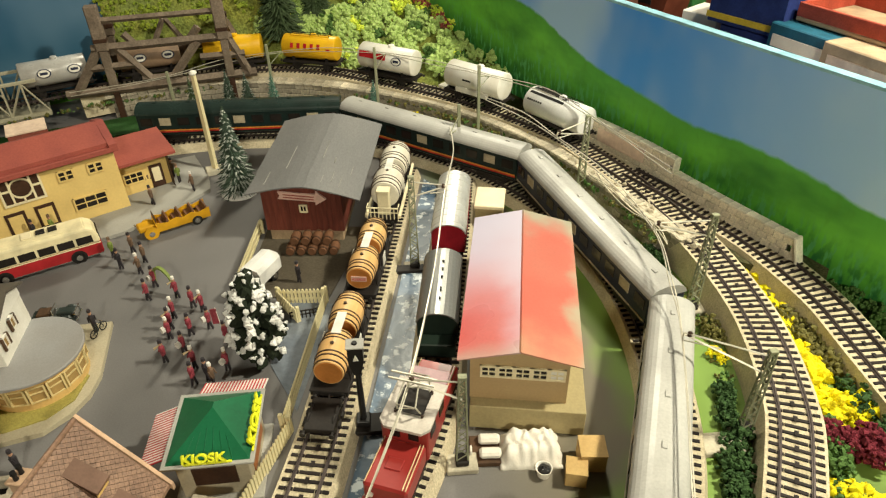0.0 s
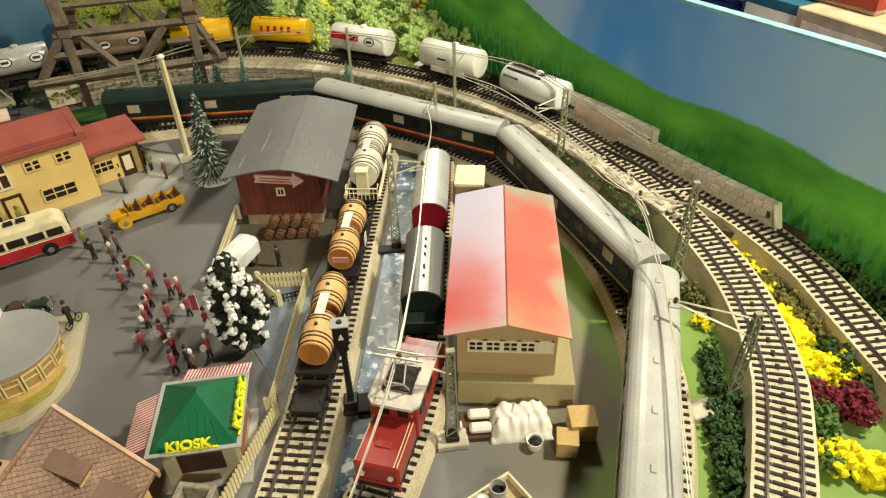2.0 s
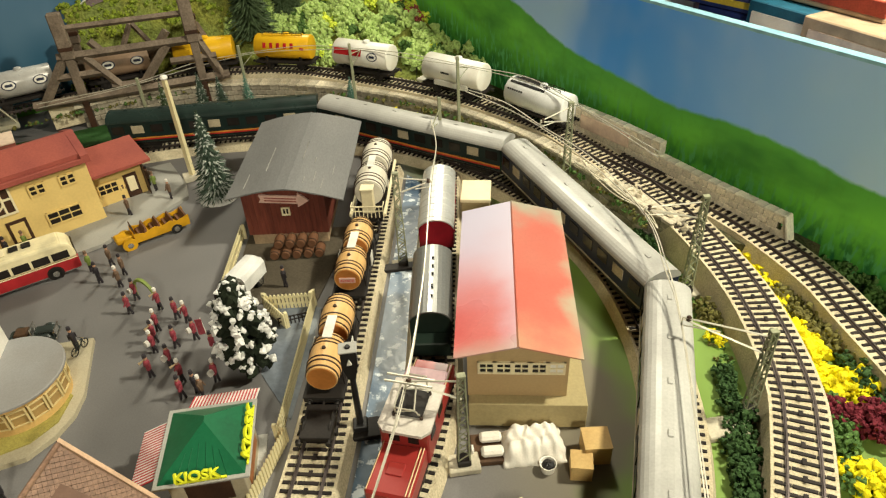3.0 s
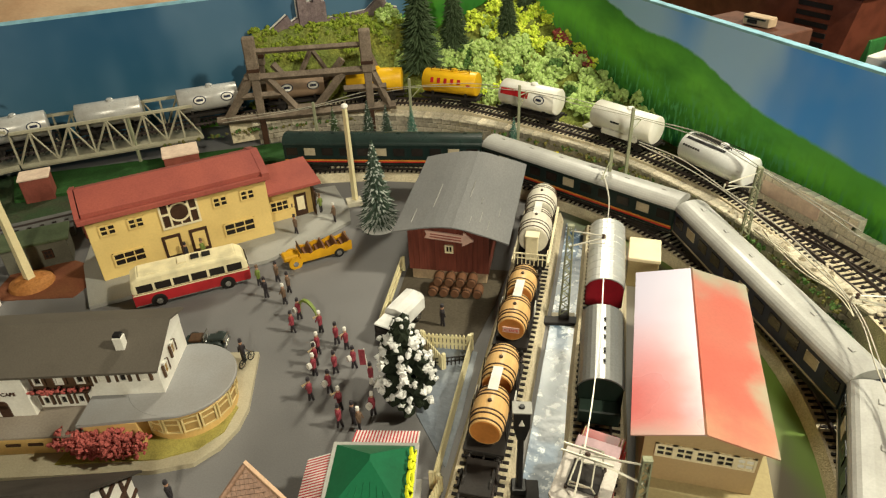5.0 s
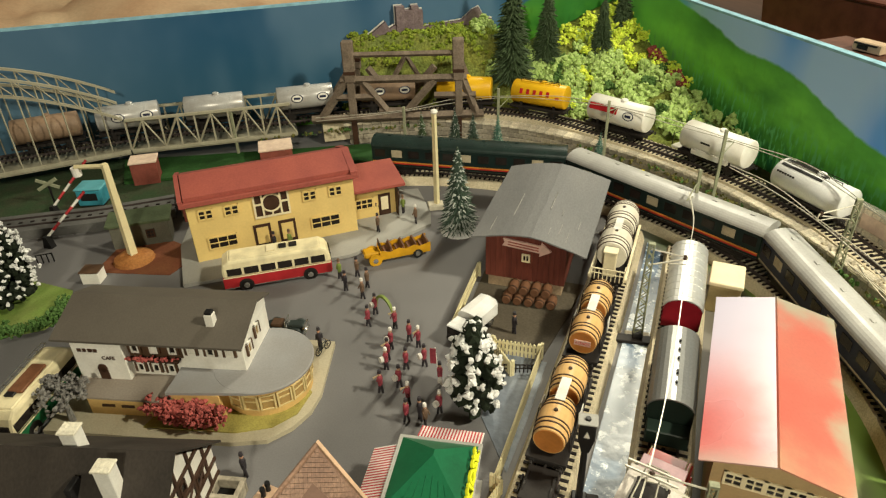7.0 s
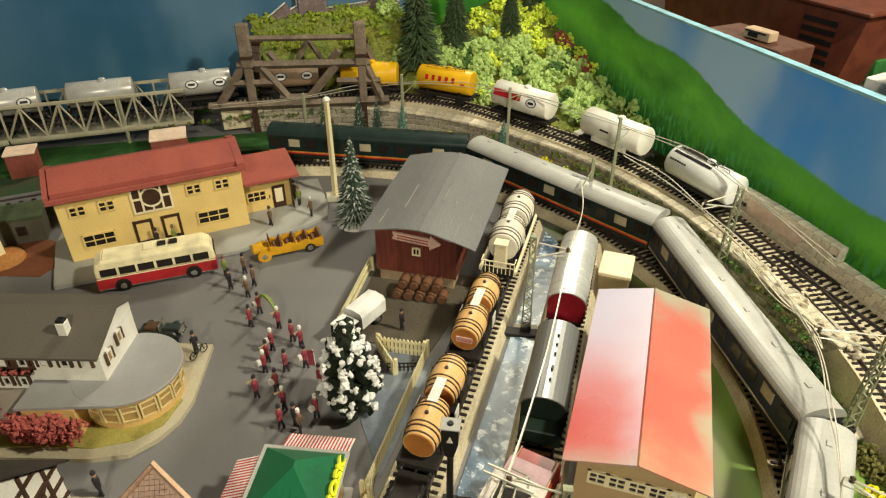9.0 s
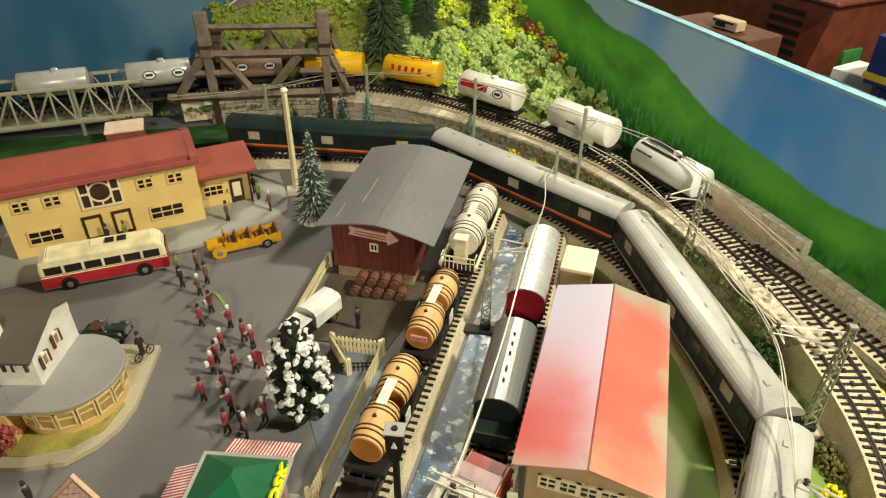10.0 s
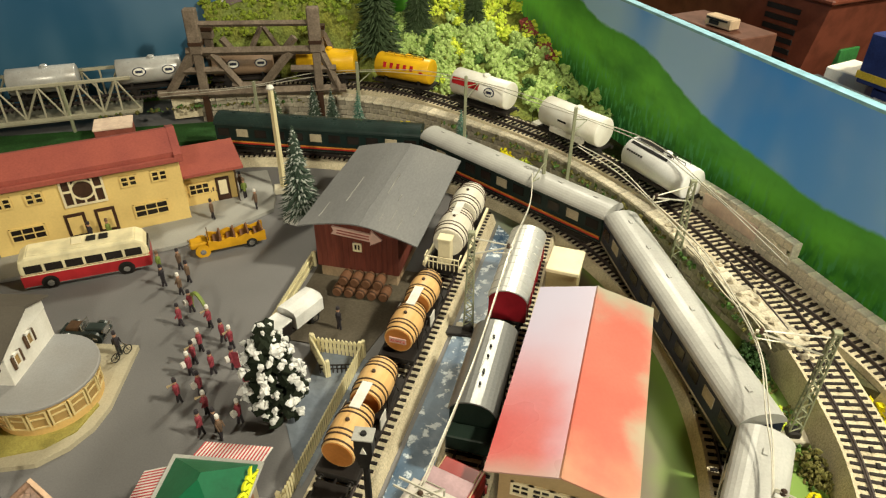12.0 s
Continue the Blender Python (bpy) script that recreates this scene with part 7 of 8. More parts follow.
def lattice_mast(label, x, y, high, arm_to, arm_z, z=0.0, wide=0.0034):
    ob = thing("lattice_mast", label, "mast", x, y, z, 0.0, group="catenary masts")
    part("foot", box(-0.0095, 0.0095, -0.0065, 0.0065, 0, 0.0045, 0.0006), CONCRETE, ob)
    part("base_block", box(-0.0040, 0.0040, -0.0040, 0.0040, 0.0045, 0.0090, 0.0006), UNDER, ob)
    bm = bmesh.new()
    t = 0.55
    for sx in (-1, 1):
        for sy in (-1, 1):
            put_rod(bm, (sx * wide, sy * wide * 0.7, 0.0085), (sx * wide * t, sy * wide * 0.7 * t, high), 0.0006, 4)
    n = int((high - 0.009) / 0.0052)
    for k in range(n):
        z0, z1 = 0.009 + (high - 0.009) * k / n, 0.009 + (high - 0.009) * (k + 1) / n
        w0, w1 = wide * (1 - (1 - t) * k / n), wide * (1 - (1 - t) * (k + 1) / n)
        s = 1 if k % 2 else -1
        for sy in (-1, 1):
            put_rod(bm, (s * w0, sy * w0 * 0.7, z0), (-s * w1, sy * w1 * 0.7, z1), 0.0005, 4)
        for sx in (-1, 1):
            put_rod(bm, (sx * w0, s * w0 * 0.7, z0), (sx * w1, -s * w1 * 0.7, z1), 0.0005, 4)
    part("lattice", bm, IRON, ob)
    part("cap", box(-wide * t - 0.0006, wide * t + 0.0006, -wide * t, wide * t, high - 0.0006, high + 0.0012, 0.0002), IRON, ob)
    if arm_to:
        ax, ay = arm_to[0] - x, arm_to[1] - y
        bm = bmesh.new()
        put_rod(bm, (0, 0, high - 0.004), (ax, ay, arm_z + 0.006), 0.0006, 5)
        put_rod(bm, (0, 0, high - 0.018), (ax, ay, arm_z + 0.005), 0.0007, 5)
        put_rod(bm, (ax * 0.55, ay * 0.55, arm_z + 0.001), (ax, ay, arm_z), 0.0005, 5)
        put_rod(bm, (ax, ay, arm_z), (ax, ay, arm_z + 0.006), 0.0005, 5)
        part("arm", bm, WIRE, ob, "pale cream bracket arm")
        part("insulator", lathe([(0, 0.0008), (0.001, 0.0016), (0.002, 0.0008), (0.003, 0.0016), (0.004, 0.0008)], "z", (ax * 0.93, ay * 0.93, arm_z + 0.0040), 8), HOOP, ob)
    return ob


lattice_mast("olive lattice mast beside the red locomotive", 0.0556, 0.2475, 0.0775, (0.0260, 0.2560), 0.0640)
lattice_mast("olive lattice mast between the sidings", 0.0355, 0.4500, 0.0903, (0.0630, 0.4560), 0.0720)
lattice_mast("olive lattice mast at the end of the wall", 0.2030, 0.5500, 0.0893, (0.1720, 0.5380), 0.0740)
lattice_mast("olive lattice mast on the green verge", 0.2485, 0.3745, 0.0894, (0.2090, 0.3830), 0.0740)
lattice_mast("olive lattice mast among dark bushes", 0.2360, 0.2555, 0.0730, (0.1930, 0.2790), 0.0640)


def post(label, x, y, z, high, r=0.0016, material=IRON, arm=None):
    ob = thing("catenary_post", label, "mast", x, y, z, 0.0, group="catenary posts")
    part("foot", lathe([(0, 0.0055), (0.0030, 0.0045), (0.0032, 0.0020)], "z", (0, 0, 0), 12), CONCRETE, ob)
    part("shaft", box(-r, r, -r, r, 0.0025, high, 0.0004), material, ob)
    if arm:
        bm = bmesh.new()
        put_rod(bm, (0, 0, high - 0.012), (arm[0] - x, arm[1] - y, high - 0.022), 0.0006, 5)
        put_rod(bm, (0, 0, high - 0.026), (arm[0] - x, arm[1] - y, high - 0.022), 0.0005, 5)
        part("arm", bm, material, ob)
    return ob


post("olive post beside the inner track", 0.1155, 0.6647, 0.0, 0.1000, arm=(0.130, 0.690))
post("olive post behind the metal-roofed wagon", 0.0890, 0.6120, 0.0, 0.0800, arm=(0.078, 0.590))
post("olive post at the foot of the stone wall", 0.0047, 0.7494, 0.0, 0.0950, arm=(0.016, 0.790))
post("olive post among the small firs", -0.1276, 0.8069, 0.0, 0.0850, arm=(-0.118, 0.84))
post("olive post in front of the trestle", -0.2395, 0.7678, 0.0, 0.0700)
post("olive post in front of the truss bridge", -0.4611, 0.7439, 0.0, 0.0620)

WHITE_POST = mat("cream_lamp_post", (0.80, 0.70, 0.42), 0.45, vary=0.06, second=(0.68, 0.57, 0.32))
cp = thing("lamp_post", "tall cream square lamp post with a small head", "lamp post", -0.1720, 0.6450, 0.0, 20, group="cream lamp posts")
part("foot", box(-0.0100, 0.0070, -0.0070, 0.0070, 0, 0.0060, 0.0008), CONCRETE, cp)
part("shaft", rod((0, 0, 0.005), (0, 0, 0.1100), 0.0033, 4, 0.0026), WHITE_POST, cp)
part("head", lathe([(0.1095, 0.0030), (0.1110, 0.0040), (0.1130, 0.0030), (0.1140, 0.0008)], "z", (0, 0, 0), 10), WHITE, cp)
c2 = thing("lamp_post", "tall cream post with a cross arm on a brown mound", "lamp post", -0.4450, 0.4890, 0.0, 20, group="cream lamp posts")
MOUND = mat("orange_brown_mound", (0.32, 0.125, 0.035), 0.7, vary=0.25, scale=60, fine=500, second=(0.45, 0.20, 0.06), bump=0.5, depth=0.001)
part("mound", lathe([(0, 0.0200), (0.004, 0.0185), (0.007, 0.0120), (0.008, 0.002)], "z", (0, 0, 0), 18), MOUND, c2)
part("shaft", rod((0, 0, 0.004), (0, 0, 0.1040), 0.0050, 4, 0.0036), WHITE_POST, c2)
part("cross_arm", rod((0, 0, 0.1020), (-0.030, 0.010, 0.0990), 0.0024, 5), WHITE_POST, c2)
part("arm_head", lathe([(0.0900, 0.0040), (0.0985, 0.0045)], "z", (-0.030, 0.010, 0), 10), WHITE, c2)


def wire(label, knots, second=0.0, r=0.00032):
    ob = thing("overhead_wire", label, "wire", group="overhead wires")
    for lift in ((0.0, second) if second else (0.0,)):
        line = smooth_line([(x, y, z + lift * (0.35 + 0.65 * (k % 2 == 0))) for k, (x, y, z) in enumerate(knots)], 0.006)
        part("strand", sweep(line, [(-r, -r), (-r, r), (r, r), (r, -r)]), WIRE, ob)
    return ob


wire("pale overhead wire above the siding", [(-0.020, 0.120, 0.062), (0.004, 0.190, 0.061), (0.0260, 0.2560, 0.0640), (0.046, 0.350, 0.0675), (0.0630, 0.4560, 0.0720), (0.076, 0.530, 0.069), (0.0780, 0.5900, 0.0640)], 0.0045)
wire("pale overhead wire along the inner loop", [(0.150, 0.150, 0.064), (0.1930, 0.2790, 0.0640), (0.2035, 0.330, 0.0665), (0.2090, 0.3830, 0.0740), (0.198, 0.470, 0.070), (0.1720, 0.5380, 0.0740), (0.150, 0.595, 0.071), (0.1155, 0.6400, 0.074)], 0.0055)
wire("pale overhead wire along the outer line", [(0.255, 0.470, 0.070), (0.225, 0.560, 0.072), (0.188, 0.640, 0.074), (0.130, 0.690, 0.078), (0.070, 0.745, 0.074), (0.016, 0.790, 0.073), (-0.050, 0.822, 0.068), (-0.118, 0.840, 0.063), (-0.19, 0.835, 0.054), (-0.26, 0.80, 0.050), (-0.36, 0.765, 0.045)], 0.0050)
LOOSE = mat("loose_pale_cable", (0.55, 0.50, 0.38), 0.6, vary=0.15)
rnd = random.Random(77)
for k in range(3):
    ob = thing("loose_cable", "loose pale cable lying on the rocks", "cable", group="loose cables")
    pts = [(0.214 + rnd.uniform(-0.006, 0.006), 0.548, 0.030), (0.222 + rnd.uniform(-0.008, 0.006), 0.515, 0.031), (0.232 + rnd.uniform(-0.008, 0.006), 0.480, 0.030), (0.240 + rnd.uniform(-0.006, 0.006), 0.450, 0.030), (0.2455, 0.428, 0.026)]
    part("strand", sweep(smooth_line(pts, 0.004), [(-0.00035, -0.00035), (-0.00035, 0.00035), (0.00035, 0.00035), (0.00035, -0.00035)]), LOOSE, ob)

# dwarf signal on its plate
sg = thing("railway_signal", "black signal post with a square head on a plate", "signal", -0.0045, 0.2830, 0.0, 0)
part("plate", box(-0.0190, 0.0120, -0.0085, 0.0075, 0.0016, 0.0050, 0.0005), UNDER, sg)
part("base", box(-0.0045, 0.0045, -0.0045, 0.0045, 0.0050, 0.0100, 0.0006), BLACK, sg)
part("shaft", rod((0, 0, 0.009), (0, 0, 0.0640), 0.0022, 8, 0.0017), BLACK, sg)
head = part("head", prism([(-0.0022, 0.052), (0.0022, 0.052), (0.0046, 0.062), (0.0046, 0.0735), (-0.0046, 0.0735), (-0.0046, 0.062)], -0.0035, 0.0035), BLACK, sg)
part("head_cap", box(-0.0054, 0.0054, -0.0045, 0.0045, 0.0735, 0.0745, 0.0002), GREY_SLAB, head)
part("lens", lathe([(0.0745, 0.0018), (0.0756, 0.0014)], "z", (0, 0, 0), 10), BLACK, head)
part("arrow_mark", prism([(-0.0016, 0.0640), (0.0016, 0.0640), (0, 0.0685)], -0.0042, -0.0034), WHITE, head)
fp = thing("mast_foot_plate", "dark iron bracket plate in the blue sheet", "plate", 0.0300, 0.4485, 0.0016, 0)
part("plate", box(-0.0150, 0.0180, -0.0060, 0.0030, 0, 0.0030, 0.0004), UNDER, fp)

# ---- loose goods beside the shed ----
CARTON = mat("tan_carton", (0.55, 0.37, 0.15), 0.65, vary=0.08, second=(0.46, 0.29, 0.11))
for lab, x, y, s, t in (("tan wooden crate beside the covered load", 0.1345, 0.2440, 0.0158, -6), ("smaller tan wooden crate on the ground", 0.1225, 0.2330, 0.0125, -14)):
    cr = thing("crate", lab, "crate", x, y, 0.0, t, group="crates")
    part("body", box(-s / 2, s / 2, -s / 2, s / 2, 0, s * 0.92, 0.0003), CARTON, cr)
    part("lid", box(-s / 2 - 0.0002, s / 2 + 0.0002, -s / 2 - 0.0002, s / 2 + 0.0002, s * 0.92, s * 0.92 + 0.0006), CARTON, cr)
CLOTH = mat("off_white_cloth", (0.78, 0.74, 0.66), 0.85, vary=0.06, scale=90, fine=900, second=(0.66, 0.60, 0.52), bump=0.3)
bm = bmesh.new()
NX, NY = 34, 24
g = {}
rnd = random.Random(4)
for i in range(NX + 1):
    for j in range(NY + 1):
        u, v = i / NX, j / NY
        x, y = -0.0190 + 0.038 * u, -0.0130 + 0.026 * v
        edge_ = min(u, 1 - u) * 5, min(v, 1 - v) * 4
        h = 0.0125 * min(1, edge_[0] + 0.25) * min(1, edge_[1] + 0.15)
        fold = 0.0011 * math.sin(38 * u + 6 * v + 3 * noise.noise(Vector((u * 4, v * 4, 0)))) + 0.0016 * noise.noise(Vector((u * 7, v * 9, 3)))
        g[i, j] = bm.verts.new((x + 0.002 * noise.noise(Vector((u * 5, v * 5, 8))), y + 0.002 * noise.noise(Vector((u * 5, v * 5, 1))), max(0.0012, h + fold * min(1, min(edge_) + 0.4))))
for i in range(NX):
    for j in range(NY):
        bm.faces.new((g[i, j], g[i + 1, j], g[i + 1, j + 1], g[i, j + 1]))
ext = bmesh.ops.extrude_edge_only(bm, edges=[e for e in bm.edges if e.is_boundary])
for v in [q for q in ext["geom"] if isinstance(q, bmesh.types.BMVert)]:
    v.co.z = 0.0
solo("tarpaulin", bm, CLOTH, "crumpled off-white cloth over a load", "cloth", 0.0985, 0.2545, 0.0, -3, smooth=True)
pl = thing("pallet", "brown pallet with white sacks beside the cloth", "pallet", 0.0725, 0.2570, 0.0, -3)
part("deck", box(-0.0110, 0.0080, -0.0115, 0.0095, 0, 0.0040, 0.0004), SHUTTER, pl)
for y in (-0.0060, 0.0045):
    part("sack", box(-0.0055, 0.0080, y - 0.0034, y + 0.0034, 0.0040, 0.0090, 0.0015), CLOTH, pl)
part("board", box(-0.0112, -0.0098, -0.0060, -0.0010, 0.0040, 0.0080, 0.0003), WHITE, pl)
bu = thing("bucket", "small white bucket of dark coal on the ground", "bucket", 0.1040, 0.2375, 0.0, 0)
part("shell", lathe([(0, 0.0038), (0.0060, 0.0050), (0.0064, 0.0052), (0.0062, 0.0046), (0.0045, 0.0042)], "z", (0, 0, 0), 18), WHITE, bu)
bm = lathe([(0.0044, 0.0042), (0.0056, 0.0034), (0.0064, 0.0020), (0.0068, 0.0006)], "z", (0, 0, 0), 14)
for v in bm.verts:
    v.co += Vector((random.uniform(-1, 1), random.uniform(-1, 1), random.uniform(-1, 1))) * 0.0004
part("coal", bm, BLACK, bu)
tb2 = thing("tool_tray", "wooden tray with low sides near the siding", "tray", 0.0731, 0.2003, 0.0, 28)
part("bottom", box(-0.0180, 0.0180, -0.0110, 0.0110, 0, 0.0012, 0.0002), DOCK, tb2)
for a in ((-0.0180, 0.0180, -0.0110, -0.0096), (-0.0180, 0.0180, 0.0096, 0.0110), (-0.0180, -0.0166, -0.0096, 0.0096), (0.0166, 0.0180, -0.0096, 0.0096)):
    part("side", box(*a, 0.0013, 0.0068, 0.0003), CREAM, tb2)
can = thing("metal_can", "dark ribbed metal can standing in the tray", "can", 0.0755, 0.2052, 0.0013)
part("shell", lathe([(0, 0.0046), (0.0030, 0.0046), (0.0034, 0.0049), (0.0038, 0.0046), (0.0070, 0.0046), (0.0074, 0.0049), (0.0078, 0.0046), (0.0112, 0.0046), (0.0118, 0.0050), (0.0118, 0.0044), (0.0060, 0.0042)], "z", (0, 0, 0), 20), GREY_SLAB, can)
part("filling", lathe([(0.0060, 0.0041), (0.0072, 0.0036), (0.0076, 0.0006)], "z", (0, 0, 0), 14), BLACK, can)
solo("metal_cup", lathe([(0, 0.0038), (0.0095, 0.0047), (0.0102, 0.0045), (0.0108, 0.0030), (0.0110, 0.0006)], "z", (0, 0, 0), 20), SILVER_DULL, "pale lidded metal cup standing in the tray", "cup", 0.0652, 0.1990, 0.0013)
# concrete slabs on the green verge
for lab, x, y, t, w, d in (("pale concrete slab on the green verge", 0.2290, 0.3590, 4, 0.0140, 0.0085), ("pale concrete slab beside the inner track", 0.2180, 0.2480, 0, 0.0130, 0.0080)):
    solo("concrete_slab", box(-w, w, -d, d, 0, 0.0045, 0.0007), CONCRETE, lab, "slab", x, y, 0.0, t, group="concrete slabs")
# small wooden casks stacked in front of the barn
CASK = mat("brown_cask", (0.17, 0.080, 0.042), 0.6, vary=0.2, second=(0.12, 0.055, 0.028))
first = None
for row, n, z, dx in ((0, 5, 0.0056, 0.0), (1, 4, 0.0138, 0.0046)):
    for k in range(n):
        x = -0.0730 + 0.0096 * k + dx
        y = 0.4852 - 0.0007 * k + row * 0.0040
        if first is None:
            first = thing("cask", "small brown wooden cask in a stack", "cask", x, y, z, -7, group="stacked casks")
            b = part("body", lathe([(-0.0072, 0.0035), (-0.0036, 0.0043), (0, 0.0046), (0.0036, 0.0043), (0.0072, 0.0035)], "y", (0, 0, 0), 14), CASK, first)
            for h in (-0.0050, 0.0050):
                part("hoop", lathe([(h - 0.0006, 0.0036), (h - 0.0006, 0.0042), (h + 0.0006, 0.0042), (h + 0.0006, 0.0036)], "y", (0, 0, 0), 14), HOOP, b)
        else:
            copy_thing(first, pose(x, y, z, 0, 0, -7))

# ---- road vehicles ----
TYRE = mat("rubber_tyre", (0.020, 0.019, 0.018), 0.7, vary=0.15)
CHROME = mat("chrome_trim", (0.60, 0.58, 0.54), 0.2, 0.9, vary=0.05)
BUS_CREAM, BUS_RED, BUS_GREEN = mat("bus_cream", (0.80, 0.70, 0.44), 0.35, vary=0.04), mat("bus_red", (0.42, 0.025, 0.03), 0.35, vary=0.05), mat("bus_green", (0.015, 0.15, 0.055), 0.35, vary=0.05)


def wheel(parent, x, y, r=0.0052, w=0.0030):
    wh = part("wheel", lathe([(-w / 2, r * 0.9), (-w / 2 + 0.0004, r), (w / 2 - 0.0004, r), (w / 2, r * 0.9)], "y", (x, y, r), 18), TYRE, parent)
    s = 1 if y > 0 else -1
    part("hub", lathe([(s * w / 2, r * 0.55), (s * (w / 2 + 0.0005), r * 0.5), (s * (w / 2 + 0.0008), r * 0.15)], "y", (x, y, r), 14), CHROME, wh)


def bus(label, x, y, turn, low, half=0.0490):
    ob = thing("bus", label, "bus", x, y, 0.0, turn)
    w = 0.0118
    prof_low = [(-half, 0.0035), (half - 0.002, 0.0035), (half, 0.0060), (half, 0.0150), (-half, 0.0150)]
    body = part("lower_body", prism(prof_low, -w, w), low, ob)
    bmesh_up = [(-half, 0.0150), (half, 0.0150), (half - 0.0005, 0.0225), (half - 0.0030, 0.0285), (half - 0.0080, 0.0318), (-half + 0.0070, 0.0318), (-half + 0.0015, 0.0285), (-half, 0.0220)]
    up_ = part("upper_body", prism(bmesh_up, -w, w), BUS_CREAM, ob)
    md = up_.modifiers.new("round", "BEVEL")
    md.width, md.segments, md.limit_method, md.angle_limit = 0.0022, 2, "ANGLE", radians(50)
    part("roof", box(-half + 0.008, half - 0.009, -w + 0.0025, w - 0.0025, 0.0312, 0.0328, 0.0008), BUS_CREAM, ob)
    for s in (-1, 1):
        for k in range(6):
            x0 = -half + 0.0045 + k * (2 * half - 0.008) / 6
            part("window", box(x0, x0 + 0.0128, s * w - 0.0003, s * w + 0.0003, 0.0172, 0.0242), DARK_GLASS, up_)
        part("trim_strip", box(-half + 0.0005, half - 0.0005, s * w - 0.0002, s * w + 0.0004, 0.0146, 0.0154), CREAM, ob)
        part("sill_strip", box(-half + 0.0005, half - 0.001, s * w - 0.0002, s * w + 0.0004, 0.0036, 0.0046), CHROME, ob)
        for xx in (-half * 0.60, half * 0.58):
            part("wheel_arch", lathe([(s * (w - 0.001), 0.0066), (s * (w + 0.0003), 0.0066)], "y", (xx, 0, 0.0058), 18), UNDER, ob)
            wheel(ob, xx, s * (w - 0.0012))
    part("windscreen", box(half - 0.0012, half + 0.0002, -w + 0.0022, w - 0.0022, 0.0168, 0.0238), DARK_GLASS, up_)
    part("roof_hatch", box(-0.008, 0.000, -0.0048, 0.0048, 0.0328, 0.0338, 0.0003), CREAM, ob)
    for x0 in (0.0035, 0.0130):
        part("roof_box", box(x0, x0 + 0.0070, -0.0030, 0.0036, 0.0328, 0.0346, 0.0004), BLACK, ob)
    return ob


bus("cream and red coach bus parked before the station", -0.2885, 0.4855, 27.5, BUS_RED)
tro = bus("cream and green trolley bus beside the cafe", -0.3885, 0.2920, -83, BUS_GREEN, 0.0390)
bm = bmesh.new()
for y in (-0.0100, -0.0060):
    put_rod(bm, (-0.034, y, 0.0350), (0.029, y, 0.0350), 0.0005, 5)
for k in range(8):
    put_rod(bm, (-0.034 + 0.009 * k, -0.0100, 0.0350), (-0.034 + 0.009 * k, -0.0060, 0.0350), 0.0004, 4)
    put_rod(bm, (-0.034 + 0.009 * k, -0.0080, 0.0325), (-0.034 + 0.009 * k, -0.0080, 0.0350), 0.0004, 4)
part("roof_ladder", bm, CHROME, tro)
part("roof_box", box(-0.012, 0.016, -0.0030, 0.0080, 0.0328, 0.0352, 0.0006), mat("brown_roof_box", (0.20, 0.085, 0.04), 0.6), tro)

tour = thing("tour_car", "yellow open tour car with brown bench seats", "car", -0.1880, 0.5400, 0.0, 30)
TAXI = mat("warm_yellow_paint", (0.64, 0.33, 0.015), 0.4, vary=0.05)
part("chassis", box(-0.0300, 0.0310, -0.0090, 0.0090, 0.0045, 0.0080, 0.0006), TAXI, tour)
part("bonnet", box(-0.0340, -0.0185, -0.0062, 0.0062, 0.0070, 0.0125, 0.0012), TAXI, tour)
for s in (-1, 1):
    part("side", prism([(-0.0185, 0.0075), (0.0310, 0.0075), (0.0310, 0.0155), (0.020, 0.0128), (0.014, 0.0152), (0.006, 0.0125), (0.000, 0.0150), (-0.009, 0.0122), (-0.0185, 0.0148)], s * 0.0088 - 0.0004, s * 0.0088 + 0.0004), TAXI, tour)
    for x in (-0.0240, 0.0180):
        wheel(tour, x, s * 0.0080, 0.0050, 0.0026)
    part("mudguard", lathe([(s * 0.0066, 0.0064), (s * 0.0094, 0.0064)], "y", (-0.0240, 0, 0.0056), 16), TAXI, tour)
    part("headlamp", lathe([(0, 0.0014), (-0.0012, 0.0012)], "x", (-0.0342, s * 0.0048, 0.0110), 10), CHROME, tour)
for x in (-0.0110, 0.0010, 0.0130, 0.0250):
    part("bench", prism([(x - 0.0030, 0.0085), (x + 0.0042, 0.0085), (x + 0.0042, 0.0165), (x + 0.0028, 0.0165), (x + 0.0010, 0.0110), (x - 0.0030, 0.0108)], -0.0082, 0.0082), CASK, tour)
part("windscreen", box(-0.0180, -0.0172, -0.0080, 0.0080, 0.0125, 0.0200, 0.0002), SHUTTER, tour)

lorry = thing("lorry", "white canvas-topped lorry parked by the fence", "lorry", -0.0965, 0.4375, 0.0, 64)
part("chassis", box(-0.0240, 0.0230, -0.0070, 0.0070, 0.0045, 0.0075, 0.0004), UNDER, lorry)
prof = [(-0.0095, 0.0080), (0.0095, 0.0080), (0.0095, 0.0190), (0.0075, 0.0222), (0.0, 0.0234), (-0.0075, 0.0222), (-0.0095, 0.0190)]
part("canvas_top", prism(prof, -0.0060, 0.0235), SNOW, lorry).matrix_local = SWAP @ Matrix.Identity(4)
part("cab", box(-0.0240, -0.0085, -0.0080, 0.0080, 0.0060, 0.0170, 0.0010), UNDER, lorry)
part("cab_roof", box(-0.0235, -0.0080, -0.0082, 0.0082, 0.0170, 0.0186, 0.0006), SNOW, lorry)
part("windscreen", box(-0.0244, -0.0238, -0.0066, 0.0066, 0.0115, 0.0160), DARK_GLASS, lorry)
